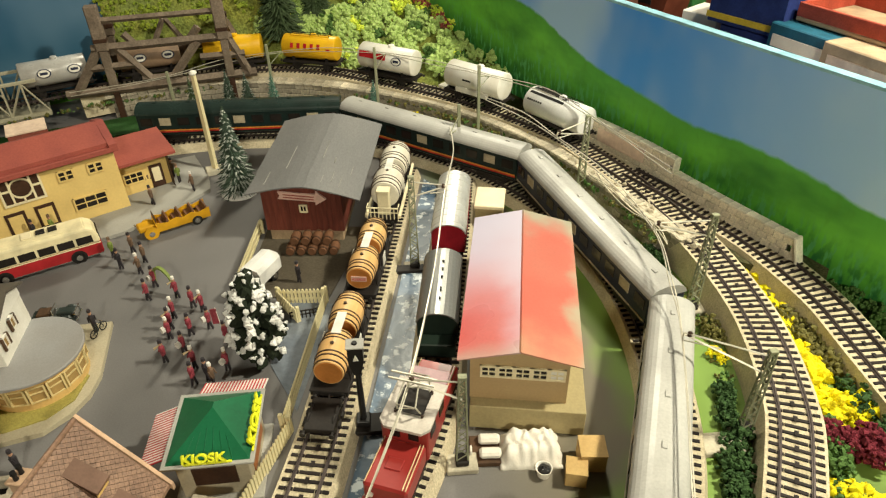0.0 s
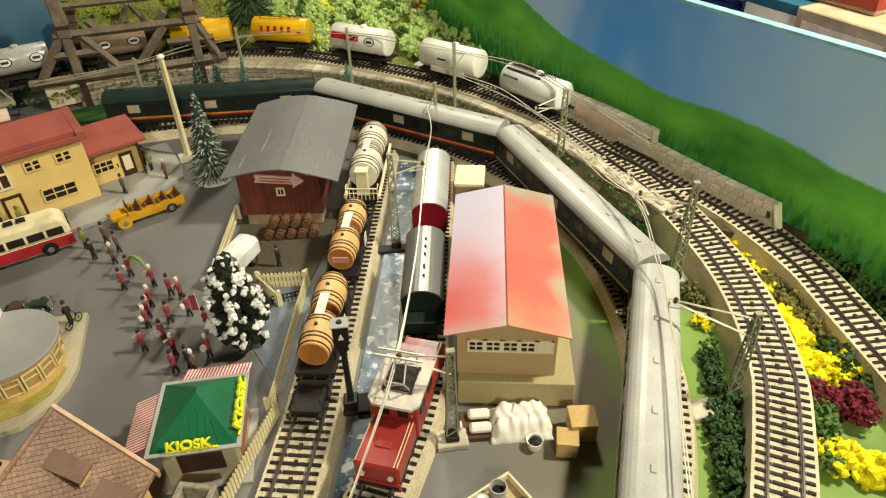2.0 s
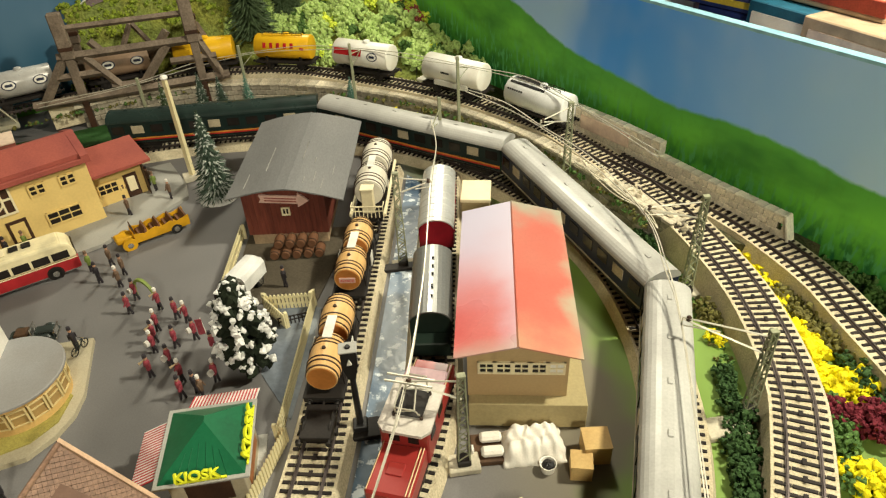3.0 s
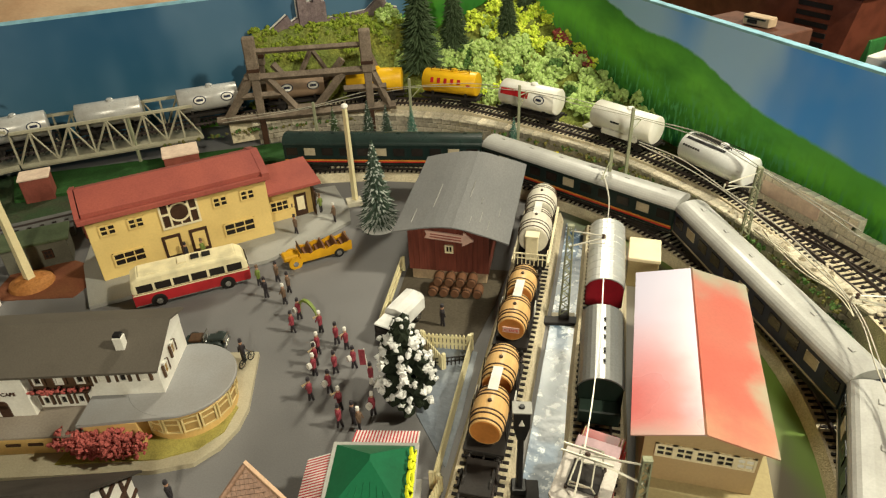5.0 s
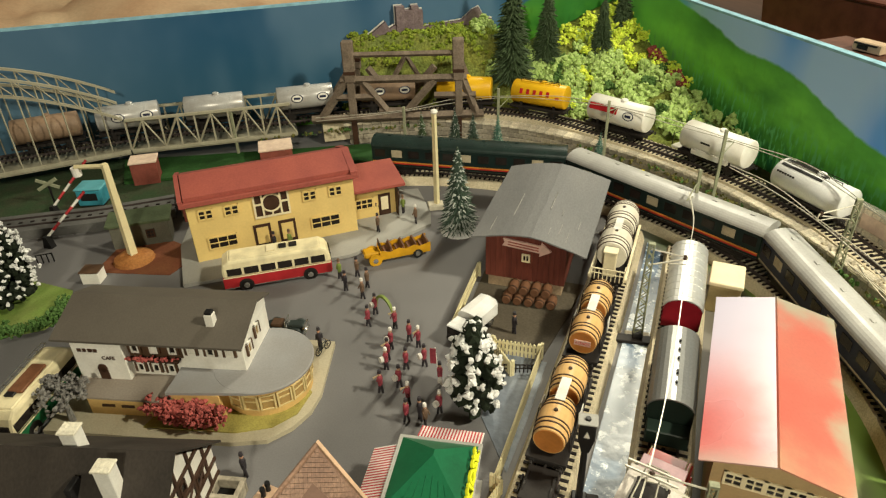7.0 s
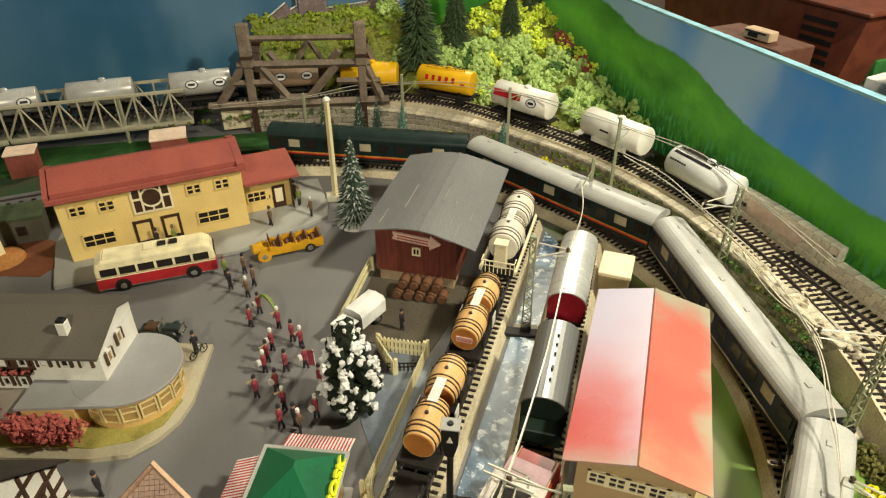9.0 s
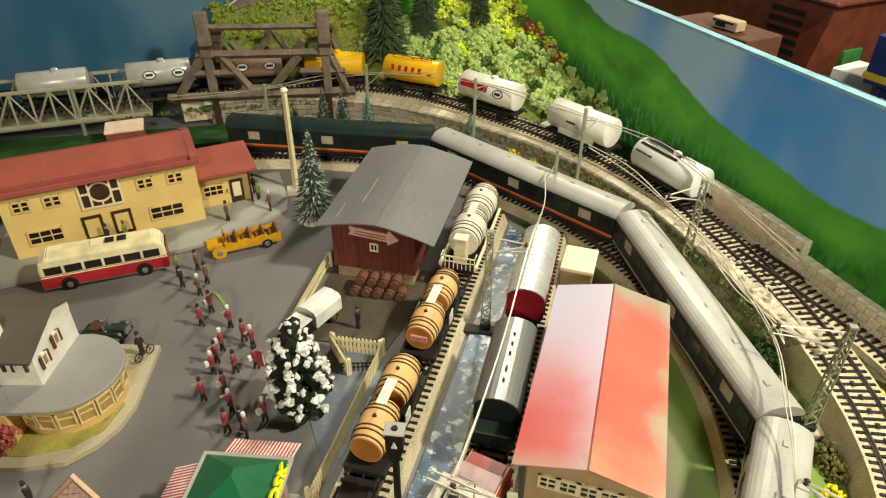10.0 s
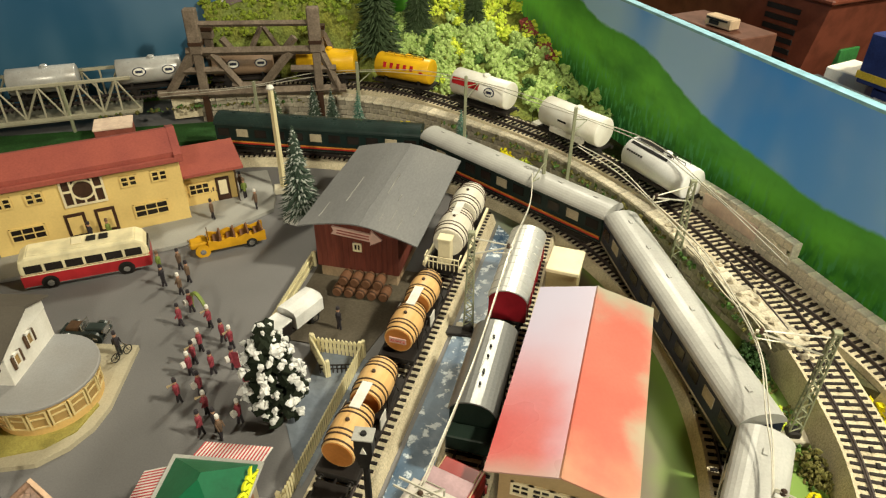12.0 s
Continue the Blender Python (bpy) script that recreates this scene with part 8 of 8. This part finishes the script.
for x in (-0.0180, 0.0140):
    for s in (-1, 1):
        wheel(lorry, x, s * 0.0078, 0.0048, 0.0026)

OLD_GREEN = mat("dark_green_car_paint", (0.035, 0.045, 0.042), 0.3, vary=0.06)
old = thing("vintage_car", "dark vintage open car beside the cafe", "car", -0.2467, 0.4080, 0.0, 5)
part("body", box(-0.0170, 0.0150, -0.0062, 0.0062, 0.0040, 0.0100, 0.0016), OLD_GREEN, old)
part("bonnet", box(0.0020, 0.0160, -0.0042, 0.0042, 0.0095, 0.0120, 0.0010), OLD_GREEN, old)
part("seat", box(-0.0120, -0.0020, -0.0050, 0.0050, 0.0095, 0.0125, 0.0008), SHUTTER, old)
part("windscreen", box(0.0005, 0.0012, -0.0055, 0.0055, 0.0100, 0.0160, 0.0002), CHROME, old)
part("bumper", box(0.0165, 0.0175, -0.0068, 0.0068, 0.0045, 0.0062, 0.0003), CHROME, old)
part("radiator", box(0.0158, 0.0168, -0.0038, 0.0038, 0.0065, 0.0120, 0.0003), CHROME, old)
for s in (-1, 1):
    part("headlamp", lathe([(0, 0.0014), (0.0014, 0.0016), (0.0016, 0.0006)], "x", (0.0160, s * 0.0052, 0.0108), 10), CHROME, old)
    for x in (-0.0105, 0.0100):
        wheel(old, x, s * 0.0066, 0.0044, 0.0022)
        part("mudguard", lathe([(s * 0.0056, 0.0056), (s * 0.0080, 0.0056)], "y", (x, 0, 0.0050), 16), OLD_GREEN, old)
mo = thing("bicycle", "small dark bicycle beside the figurine on the cafe corner", "bicycle", -0.2068, 0.3872, 0.0038, 70)
for x in (-0.0052, 0.0052):
    bm = bmesh.new()
    ring = [(x + 0.0034 * math.cos(radians(a)), 0, 0.0038 + 0.0034 * math.sin(radians(a))) for a in range(0, 361, 30)]
    for p, q in zip(ring, ring[1:]):
        put_rod(bm, p, q, 0.0004, 5)
    for k in (0, 2, 4):
        put_rod(bm, ring[k], ring[k + 6], 0.00015, 4)
    part("wheel", bm, TYRE, mo)
bm = bmesh.new()
for p, q in (((-0.0052, 0, 0.0038), (-0.0015, 0, 0.0085)), ((-0.0015, 0, 0.0085), (0.0042, 0, 0.0085)), ((0.0052, 0, 0.0038), (0.0040, 0, 0.0098)), ((-0.0002, 0, 0.0036), (0.0042, 0, 0.0085)), ((-0.0002, 0, 0.0036), (-0.0018, 0, 0.0098)), ((-0.0052, 0, 0.0038), (-0.0002, 0, 0.0036))):
    put_rod(bm, p, q, 0.0003, 5)
part("frame", bm, OLD_GREEN, mo)
part("saddle", box(-0.0030, -0.0006, -0.0006, 0.0006, 0.0098, 0.0104, 0.0002), TYRE, mo)
part("handlebar", rod((0.0040, -0.0026, 0.0098), (0.0040, 0.0026, 0.0098), 0.0003, 5), CHROME, mo)

# ---- miniature figures, each one plain moulded piece ----
SKIN, TUNIC, TROUSER, HAT_W, COAT, GREEN_COAT = mat("figure_flesh", (0.50, 0.28, 0.18), 0.5), mat("figure_red", (0.29, 0.050, 0.068), 0.5, vary=0.25, scale=300), \
    mat("figure_dark", (0.035, 0.030, 0.035), 0.5), mat("figure_white", (0.72, 0.68, 0.62), 0.5), mat("figure_brown", (0.16, 0.10, 0.065), 0.5), mat("figure_green", (0.20, 0.26, 0.06), 0.5)


def figure_mesh(name, slots, prop, seed):
    rnd = random.Random(seed)
    bm = bmesh.new()
    st = 0.0016 + rnd.uniform(0, 0.0012)
    for s in (-1, 1):
        put_rod(bm, (s * 0.0011, s * st * 0.6, 0.0004), (s * 0.0009, 0, 0.0088), 0.0010, 6, 0.0012, 1)
        put_rod(bm, (s * 0.0026, 0, 0.0155), (s * 0.0030, 0.0016 + rnd.uniform(-0.0016, 0.002), 0.0105), 0.0007, 6, 0.0006, 0)
    put_lathe(bm, [(0.0080, 0.0019), (0.0100, 0.0021), (0.0150, 0.0025), (0.0166, 0.0018), (0.0172, 0.0008)], "z", (0, 0, 0), 10, 0)
    put_lathe(bm, [(0.0170, 0.0008), (0.0182, 0.0015), (0.0198, 0.0014), (0.0206, 0.0006)], "z", (0, 0, 0), 10, 2)
    put_lathe(bm, [(0.0197, 0.0017), (0.0205, 0.0017), (0.0222, 0.0014), (0.0223, 0.0003)], "z", (0, 0, 0), 10, 3)
    if prop == "drum":
        put_lathe(bm, [(-0.0014, 0.0026), (0.0014, 0.0026)], "y", (0, 0.0042, 0.0120), 14, 4)
    if prop == "horn":
        put_rod(bm, (0, 0.0015, 0.0180), (0.0012, 0.0056, 0.0168), 0.0004, 6, 0.0011, 4)
    if prop == "flag":
        put_rod(bm, (0.0030, 0.0015, 0.0040), (0.0030, 0.0035, 0.0330), 0.0004, 5, 0.0004, 4)
        put_box(bm, 0.0026, 0.0034, 0.0030, 0.0080, 0.0180, 0.0320, 0.0, None, 0)
    for v in bm.verts:
        v.co.x, v.co.y = v.co.x * 0.86, v.co.y * 0.90
    return mesh_of(bm, name, slots)


BAND = [figure_mesh("bandsman", [TUNIC, TROUSER, SKIN, HAT_W if i in (1, 3) else TROUSER, BRASS if p == "horn" else HAT_W], p, i) for i, p in enumerate(("drum", "horn", "", "drum", "horn"))]
FLAG = figure_mesh("flag_bearer", [TUNIC, HAT_W, SKIN, TROUSER, HAT_W], "flag", 9)
FOLK = [figure_mesh("figurine", [c, TROUSER, SKIN, h, HAT_W], "", 30 + i) for i, (c, h) in enumerate(((COAT, TROUSER), (TROUSER, TROUSER), (GREEN_COAT, COAT), (COAT, HAT_W)))]
LINE_UP = [(-0.231, 0.493), (-0.219, 0.475), (-0.216, 0.499), (-0.200, 0.466), (-0.201, 0.483), (-0.182, 0.446), (-0.160, 0.430), (-0.144, 0.416), (-0.156, 0.404), (-0.155, 0.391),
           (-0.125, 0.389), (-0.135, 0.410), (-0.138, 0.383), (-0.153, 0.380), (-0.150, 0.355), (-0.138, 0.363), (-0.127, 0.347), (-0.124, 0.331), (-0.103, 0.343)]
rnd = random.Random(6)
for k, (x, y) in enumerate(LINE_UP):
    front = k < 5
    me = FOLK[k % 2 + (2 if k % 3 == 0 else 0)] if front else BAND[k % 5]
    ob = new("figurine", me)
    ob.matrix_world = pose(x, y, 0, 0, 0, -38 + rnd.uniform(-20, 20) + 180)
    tagged(ob, "small dark-coated figurine marching on the square" if front else "small red-coated band figurine on the square", "figurine", "marching figurines")
for x, y, me, lab in ((-0.109, 0.372, FLAG, "red-coated figurine carrying a red flag"), (-0.115, 0.334, FOLK[1], "dark figurine watching the band"), (-0.110, 0.329, FOLK[3], "brown-coated figurine watching the band"),
                      (-0.062, 0.440, FOLK[1], "dark figurine standing in the barn yard"), (-0.183, 0.429, BAND[2], "red-coated figurine at the head of the band"),
                      (-0.2099, 0.3895, FOLK[1], "dark figurine on the cafe corner"), (-0.2140, 0.2660, FOLK[1], "dark figurine beside the houses")):
    ob = new("figurine", me)
    ob.matrix_world = pose(x, y, 0.0038 if "cafe" in lab else (0.001 if "yard" in lab else 0.0), 0, 0, rnd.uniform(0, 360))
    tagged(ob, lab, "figurine", "loose figurines")
for k, (x, y) in enumerate(((-0.219, 0.577), (-0.240, 0.607), (-0.204, 0.621), (-0.185, 0.601), (-0.213, 0.634), (-0.3090, 0.5240), (-0.2960, 0.5310), (-0.232, 0.612))):
    ob = new("figurine", FOLK[k % 4])
    ob.matrix_world = pose(x, y, 0.0035, 0, 0, rnd.uniform(0, 360))
    tagged(ob, "small brown or dark figurine on the station pavement", "figurine", "station figurines")
# pale green arch carried by the leaders
ar = thing("garland_arch", "pale green garland arch held over the leaders", "garland", -0.1715, 0.4405, 0.0, -38)
pts = [Vector((0.0125 * math.cos(radians(a)), 0, 0.0100 + 0.0130 * math.sin(radians(a)))) for a in range(0, 181, 15)]
part("garland", sweep([Vector((p.x, 0, p.z)) for p in pts], [(-0.0012, -0.0012), (-0.0012, 0.0012), (0.0012, 0.0012), (0.0012, -0.0012)]), GREEN_COAT, ar)
for s in (-1, 1):
    part("pole", rod((s * 0.0125, 0, 0), (s * 0.0125, 0, 0.0105), 0.0006, 6), GREEN_COAT, ar)
# white table boards before the annex
for x, y in ((-0.2465, 0.6120), (-0.2310, 0.6220)):
    bd_ = thing("poster_board", "white board standing before the annex", "board", x, y, 0.0035, 30, group="poster boards")
    part("panel", box(-0.0042, 0.0042, -0.0005, 0.0005, 0.0030, 0.0140, 0.0003), WHITE, bd_)
    for s in (-1, 1):
        part("leg", box(s * 0.0036 - 0.0005, s * 0.0036 + 0.0005, -0.0004, 0.0004, 0, 0.0035), DARK_BROWN, bd_)

# ---- level crossing and sheds behind the station ----
for x, y, tip in ((-0.5900, 0.5575, (0.026, 0.040, 0.052)), (-0.5484, 0.4967, (0.026, 0.040, 0.046))):
    br = thing("crossing_barrier", "red and white crossing barrier raised over the road", "barrier", x, y, 0.0, 0, group="crossing barriers")
    part("stand", prism([(-0.0050, 0), (0.0050, 0), (0.0020, 0.0130), (-0.0020, 0.0130)], -0.0035, 0.0035), BLACK, br)
    a, b = Vector((0, 0, 0.011)), Vector(tip)
    for k in range(6):
        part("boom_section", rod(a.lerp(b, k / 6), a.lerp(b, (k + 1) / 6), 0.0014, 6), SIGN_RED if k % 2 else WHITE, br)
sh = thing("track_hut", "grey-green flat-roofed hut beside the crossing", "hut", -0.4560, 0.5280, 0.0, 28)
part("wall", box(-0.030, 0.026, -0.014, 0.014, 0, 0.0260, 0.0004), mat("grey_green_wall", (0.13, 0.125, 0.095), 0.7, vary=0.15, scale=40), sh)
part("roof", box(-0.033, 0.029, -0.017, 0.017, 0.0260, 0.0290, 0.0005), mat("moss_green_roof", (0.09, 0.115, 0.06), 0.7, vary=0.2, scale=40), sh)
windows(sh, pose(0, -0.014, 0), [(0.004, 0.011, 0.0100, 0.0180, 2, 2)], BLACK, DARK_BROWN)
xs = thing("crossing_sign", "grey green warning cross on a post by the crossing", "sign", -0.6050, 0.5760, 0.0, 25)
part("post", rod((0, 0, 0), (0, 0, 0.030), 0.0012, 6), BLACK, xs)
for s in (-1, 1):
    part("board", box(-0.0125, 0.0125, -0.0006 + 0.0007 * s, 0.0006 + 0.0007 * s, -0.0020, 0.0020, 0.0003), IRON, xs).matrix_local = pose(0, -0.0015, 0.030, 0, 28 * s, 0)
yr = thing("railing", "short black railing beside the road", "fence", -0.5368, 0.4657, 0.0, 31, group="fences")
for k in range(4):
    part("post", rod((0.0048 * k, 0, 0), (0.0048 * k, 0, 0.0100), 0.0007, 5), BLACK, yr)
part("rail", rod((0, 0, 0.0095), (0.0144, 0, 0.0095), 0.0006, 5), BLACK, yr)
bl = thing("track_trolley", "turquoise rail trolley behind the crossing", "trolley", -0.5620, 0.5900, 0.0, 15)
part("body", box(-0.0140, 0.0140, -0.0120, 0.0120, 0.004, 0.0230, 0.0012), mat("turquoise_paint", (0.05, 0.28, 0.36), 0.4, vary=0.06), bl)
part("roof", box(-0.0150, 0.0150, -0.0130, 0.0130, 0.0230, 0.0252, 0.0010), mat("pale_turquoise_roof", (0.12, 0.40, 0.46), 0.4, vary=0.06), bl)
part("window", box(-0.0090, 0.0090, -0.0126, -0.0118, 0.0110, 0.0195), BLACK, bl)
for x in (-0.009, 0.009):
    part("wheel", lathe([(-0.0090, 0.0045), (0.0090, 0.0045)], "y", (x, 0, 0.0045), 14), WHEEL, bl)
BRICKRED = mat("dull_brick_red", (0.24, 0.065, 0.045), 0.7, vary=0.15, scale=60)
for lab, x, y, w, h in (("dull red brick pier below the truss bridge", -0.4000, 0.7300, 0.020, 0.0240), ("dull red goods box behind the station", -0.5375, 0.6560, 0.0150, 0.028), ("dull red goods box beside the station", -0.4280, 0.5850, 0.015, 0.026)):
    pr = thing("brick_pier", lab, "pier", x, y, 0.0, 27, group="brick piers")
    part("body", box(-w, w, -w * 0.8, w * 0.8, 0, h, 0.0006), BRICKRED, pr)
    part("top", box(-w - 0.001, w + 0.001, -w * 0.8 - 0.001, w * 0.8 + 0.001, h, h + 0.0025, 0.0005), PANEL, pr)
ht2 = thing("ticket_hut", "white ticket hut with a flat brown roof", "hut", -0.4612, 0.4500, 0.0, 12)
part("wall", box(-0.0085, 0.0085, -0.0070, 0.0070, 0, 0.0120, 0.0004), WHITE, ht2)
part("roof", box(-0.0092, 0.0092, -0.0077, 0.0077, 0.0120, 0.0135, 0.0004), SHUTTER, ht2)
outline = [(-0.470, 0.462), (-0.395, 0.470), (-0.385, 0.512), (-0.425, 0.528), (-0.475, 0.505)]
tagged(new("red_ground", mesh_of(prism(outline, -0.0005, 0.0010, "z"), "red_ground", mat("red_brown_ground", (0.17, 0.055, 0.028), 0.75, vary=0.2, scale=30, second=(0.22, 0.09, 0.04)))), "red brown ground beside the station", "ground", kind="structure")
solo("green_bank", prism([(-0.60, 0.700), (-0.30, 0.800), (-0.18, 0.775), (-0.16, 0.752), (-0.30, 0.745), (-0.56, 0.640)], 0.0, 0.0045, "z"), mat("dark_green_bank", (0.025, 0.085, 0.018), 0.85, vary=0.35, scale=40, fine=600, bump=0.5), "dark green bank below the truss bridge", "ground", kind="structure")

outline = [(-1.10, 0.315), (-0.600, 0.542), (-0.470, 0.612), (-0.420, 0.655), (-0.60, 0.715), (-1.10, 0.55)]
tagged(new("dark_lawn", mesh_of(prism(outline, -0.0005, 0.0012, "z"), "dark_lawn", mat("dark_green_scatter", (0.030, 0.055, 0.022), 0.9, vary=0.4, scale=40, fine=600, second=(0.055, 0.050, 0.030), bump=0.6))), "dark green ground behind the level crossing", "ground", kind="structure")

# ruin on the hill
at = CORNER + ALONG_L * 0.330 + Vector((0.497, -0.868, 0)) * 0.008
ru = thing("castle_ruin", "grey brown castle ruin with pale edges on the hill top", "ruin", at.x, at.y, 0.114, 29.8)
RUIN = mat("ruin_stone", (0.17, 0.125, 0.13), 0.85, vary=0.3, scale=90, fine=500, second=(0.26, 0.20, 0.20), bump=0.6, depth=0.001)
PALE = mat("pale_cut_edge", (0.70, 0.68, 0.62), 0.7, vary=0.1)
tower = [(-0.018, 0), (0.020, 0), (0.020, 0.034), (0.014, 0.034), (0.014, 0.040), (0.004, 0.040), (0.004, 0.035), (-0.006, 0.035), (-0.006, 0.041), (-0.018, 0.041)]
rampart = [(-0.066, -0.004), (0.125, -0.004), (0.125, 0.012), (0.112, 0.016), (0.104, 0.030), (0.094, 0.026), (0.078, 0.014), (0.020, 0.010), (-0.020, 0.016), (-0.028, 0.012), (-0.033, 0.022), (-0.042, 0.016), (-0.060, 0.004)]
grow = lambda pts, g: [(x + (g if x > mid else -g), z + g) for mid in [sum(p[0] for p in pts) / len(pts)] for x, z in pts]
part("rampart", prism(rampart, -0.004, 0.002), RUIN, ru)
part("tower", prism(tower, -0.007, 0.0025), RUIN, ru)
part("pale_edge", prism(grow(rampart, 0.0014), 0.002, 0.0030), PALE, ru, "pale cut edge of the rampart")
part("pale_edge", prism(grow(tower, 0.0014), 0.0030, 0.0042), PALE, ru, "pale cut edge of the tower")

# ---- the room behind the boards: shelf with cartons, basket and cloth ----
SHELF = mat("brown_shelf_board", (0.075, 0.036, 0.020), 0.6, vary=0.15, scale=15, fine=200, stretch=(0.2, 1, 1))
ang = math.degrees(math.atan2(ALONG_R.y, ALONG_R.x))
sf = thing("shelf", "brown wooden shelf behind the painted board", "shelf", CORNER.x, CORNER.y, 0.0, ang)
part("board", box(-0.45, 1.35, 0.012, 0.90, 0.080, 0.100, 0.001), SHELF, sf)
part("support", box(0.10, 0.13, 0.10, 0.85, -0.90, 0.080, 0.001), SHELF, sf)
part("support", box(1.00, 1.03, 0.10, 0.85, -0.90, 0.080, 0.001), SHELF, sf)


def carton(label, s, off, turn, w, d, h, body, band=None, top=None, z=0.100, plate=None):
    p = CORNER + ALONG_R * s + Vector((-ALONG_R.y, ALONG_R.x, 0)) * off
    ob = thing("carton", label, "box", p.x, p.y, z, ang + turn, group="shelf cartons")
    part("body", box(-w / 2, w / 2, -d / 2, d / 2, 0, h, 0.001), body, ob)
    if top:
        part("lid", box(-w / 2 - 0.0006, w / 2 + 0.0006, -d / 2 - 0.0006, d / 2 + 0.0006, h * 0.72, h + 0.0010, 0.0008), top, ob)
    if band:
        part("stripe", box(-w / 2 - 0.0008, w / 2 + 0.0008, -d / 2 - 0.0008, d / 2 + 0.0008, h * 0.10, h * 0.24), band, ob)
    if plate:
        part("label_plate", box(-w * 0.30, w * 0.05, -d / 2 - 0.0012, -d / 2 + 0.001, h * 0.25, h * 0.62), plate, ob)
        part("print_bar", box(-w * 0.42, w * 0.36, -d / 2 - 0.0014, -d / 2 + 0.001, h * 0.70, h * 0.86), plate, ob)
    return ob


NAVY, TEAL, CREAMBOX, RED_BOX, GREEN_BOX, YEL = mat("navy_carton", (0.025, 0.04, 0.16), 0.5), mat("petrol_carton", (0.02, 0.12, 0.19), 0.5), mat("beige_carton", (0.55, 0.40, 0.26), 0.65, vary=0.06), \
    mat("red_carton", (0.42, 0.07, 0.04), 0.5), mat("green_carton", (0.04, 0.19, 0.05), 0.5), mat("yellow_carton_band", (0.70, 0.50, 0.05), 0.5)
BROWN_BOX = mat("dark_brown_carton", (0.13, 0.055, 0.035), 0.6, vary=0.12)
SLATE = mat("dark_slate_carton", (0.045, 0.055, 0.062), 0.55, vary=0.1)
TANBOX = mat("tan_carton_board", (0.46, 0.32, 0.20), 0.7, vary=0.08)
carton("small green carton on the shelf", 0.440, 0.205, 8, 0.036, 0.03, 0.030, GREEN_BOX, plate=CREAMBOX)
carton("dark slate carton with faded print", 0.588, 0.040, -2, 0.080, 0.045, 0.049, SLATE, plate=PANEL)
carton("navy carton with white plates on the shelf", 0.615, 0.110, 0, 0.060, 0.05, 0.047, NAVY, plate=WHITE)
carton("navy carton with a yellow band on another", 0.608, 0.118, 4, 0.078, 0.07, 0.040, NAVY, band=YEL, z=0.1480)
carton("petrol blue carton with white print", 0.678, 0.105, -5, 0.066, 0.060, 0.064, TEAL, plate=WHITE)
tray = carton("open orange red tray on the petrol carton", 0.706, 0.128, -5, 0.100, 0.075, 0.004, TANBOX, z=0.1650)
for x0, x1, y0, y1 in ((-0.050, 0.050, -0.0375, -0.0345), (-0.050, 0.050, 0.0345, 0.0375), (-0.050, -0.047, -0.0345, 0.0345), (0.047, 0.050, -0.0345, 0.0345)):
    part("side", box(x0, x1, y0, y1, 0.0041, 0.0160, 0.0005), RED_BOX, tray)
carton("plain beige carton with a dark slot", 0.752, 0.100, -7, 0.092, 0.08, 0.065, CREAMBOX, plate=PANEL)
carton("low tan carton beside the board", 0.672, 0.042, -3, 0.060, 0.035, 0.036, TANBOX, plate=WHITE)
carton("low red brown carton beside the basket", 0.400, 0.085, 6, 0.100, 0.05, 0.050, BROWN_BOX)
carton("pale label card with dark print lying on a carton", 0.412, 0.075, 10, 0.032, 0.014, 0.010, CREAMBOX, plate=UNDER, z=0.151)
carton("white carton beside the basket", 0.545, 0.118, 10, 0.040, 0.04, 0.046, WHITE, band=UNDER)
bk = CORNER + ALONG_R * 0.318 + Vector((-ALONG_R.y, ALONG_R.x, 0)) * 0.215
bs_ = thing("plastic_basket", "red brown plastic basket with slots on the shelf", "basket", bk.x, bk.y, 0.100, ang + 6)
BASKET = mat("red_brown_plastic", (0.15, 0.042, 0.024), 0.45, vary=0.08)
part("body", prism([(-0.130, 0), (0.130, 0), (0.145, 0.080), (-0.145, 0.080)], -0.085, 0.085), BASKET, bs_)
part("rim", box(-0.150, 0.150, -0.090, 0.090, 0.080, 0.086, 0.002), BASKET, bs_)
for k in range(6):
    part("slot", box(0.075, 0.115, -0.0862, -0.084, 0.014 + 0.010 * k, 0.019 + 0.010 * k), BLACK, bs_)
# beige cloth heaped behind the other board
bm = bmesh.new()
NX, NY = 60, 16
g = {}
for i in range(NX + 1):
    for j in range(NY + 1):
        u, v = i / NX, j / NY
        p = CORNER + ALONG_L * (0.10 + 1.20 * u) + Vector((ALONG_L.y, -ALONG_L.x, 0)) * (0.012 + 0.42 * v)
        g[i, j] = bm.verts.new((p.x, p.y, 0.120 + 0.040 * v + 0.030 * noise.noise(Vector((u * 9, v * 4, 0))) + 0.012 * noise.noise(Vector((u * 30, v * 12, 2)))))
for i in range(NX):
    for j in range(NY):
        bm.faces.new((g[i, j], g[i + 1, j], g[i + 1, j + 1], g[i, j + 1]))
ext = bmesh.ops.extrude_edge_only(bm, edges=[e for e in bm.edges if e.is_boundary])
for v in [q for q in ext["geom"] if isinstance(q, bmesh.types.BMVert)]:
    v.co.z = 0.07
solo("cloth", bm, mat("beige_blanket", (0.60, 0.44, 0.28), 0.85, vary=0.08, scale=8, fine=200, second=(0.40, 0.22, 0.12), blend=0.42, bump=0.2), "crumpled beige cloth behind the board", "cloth", smooth=True)
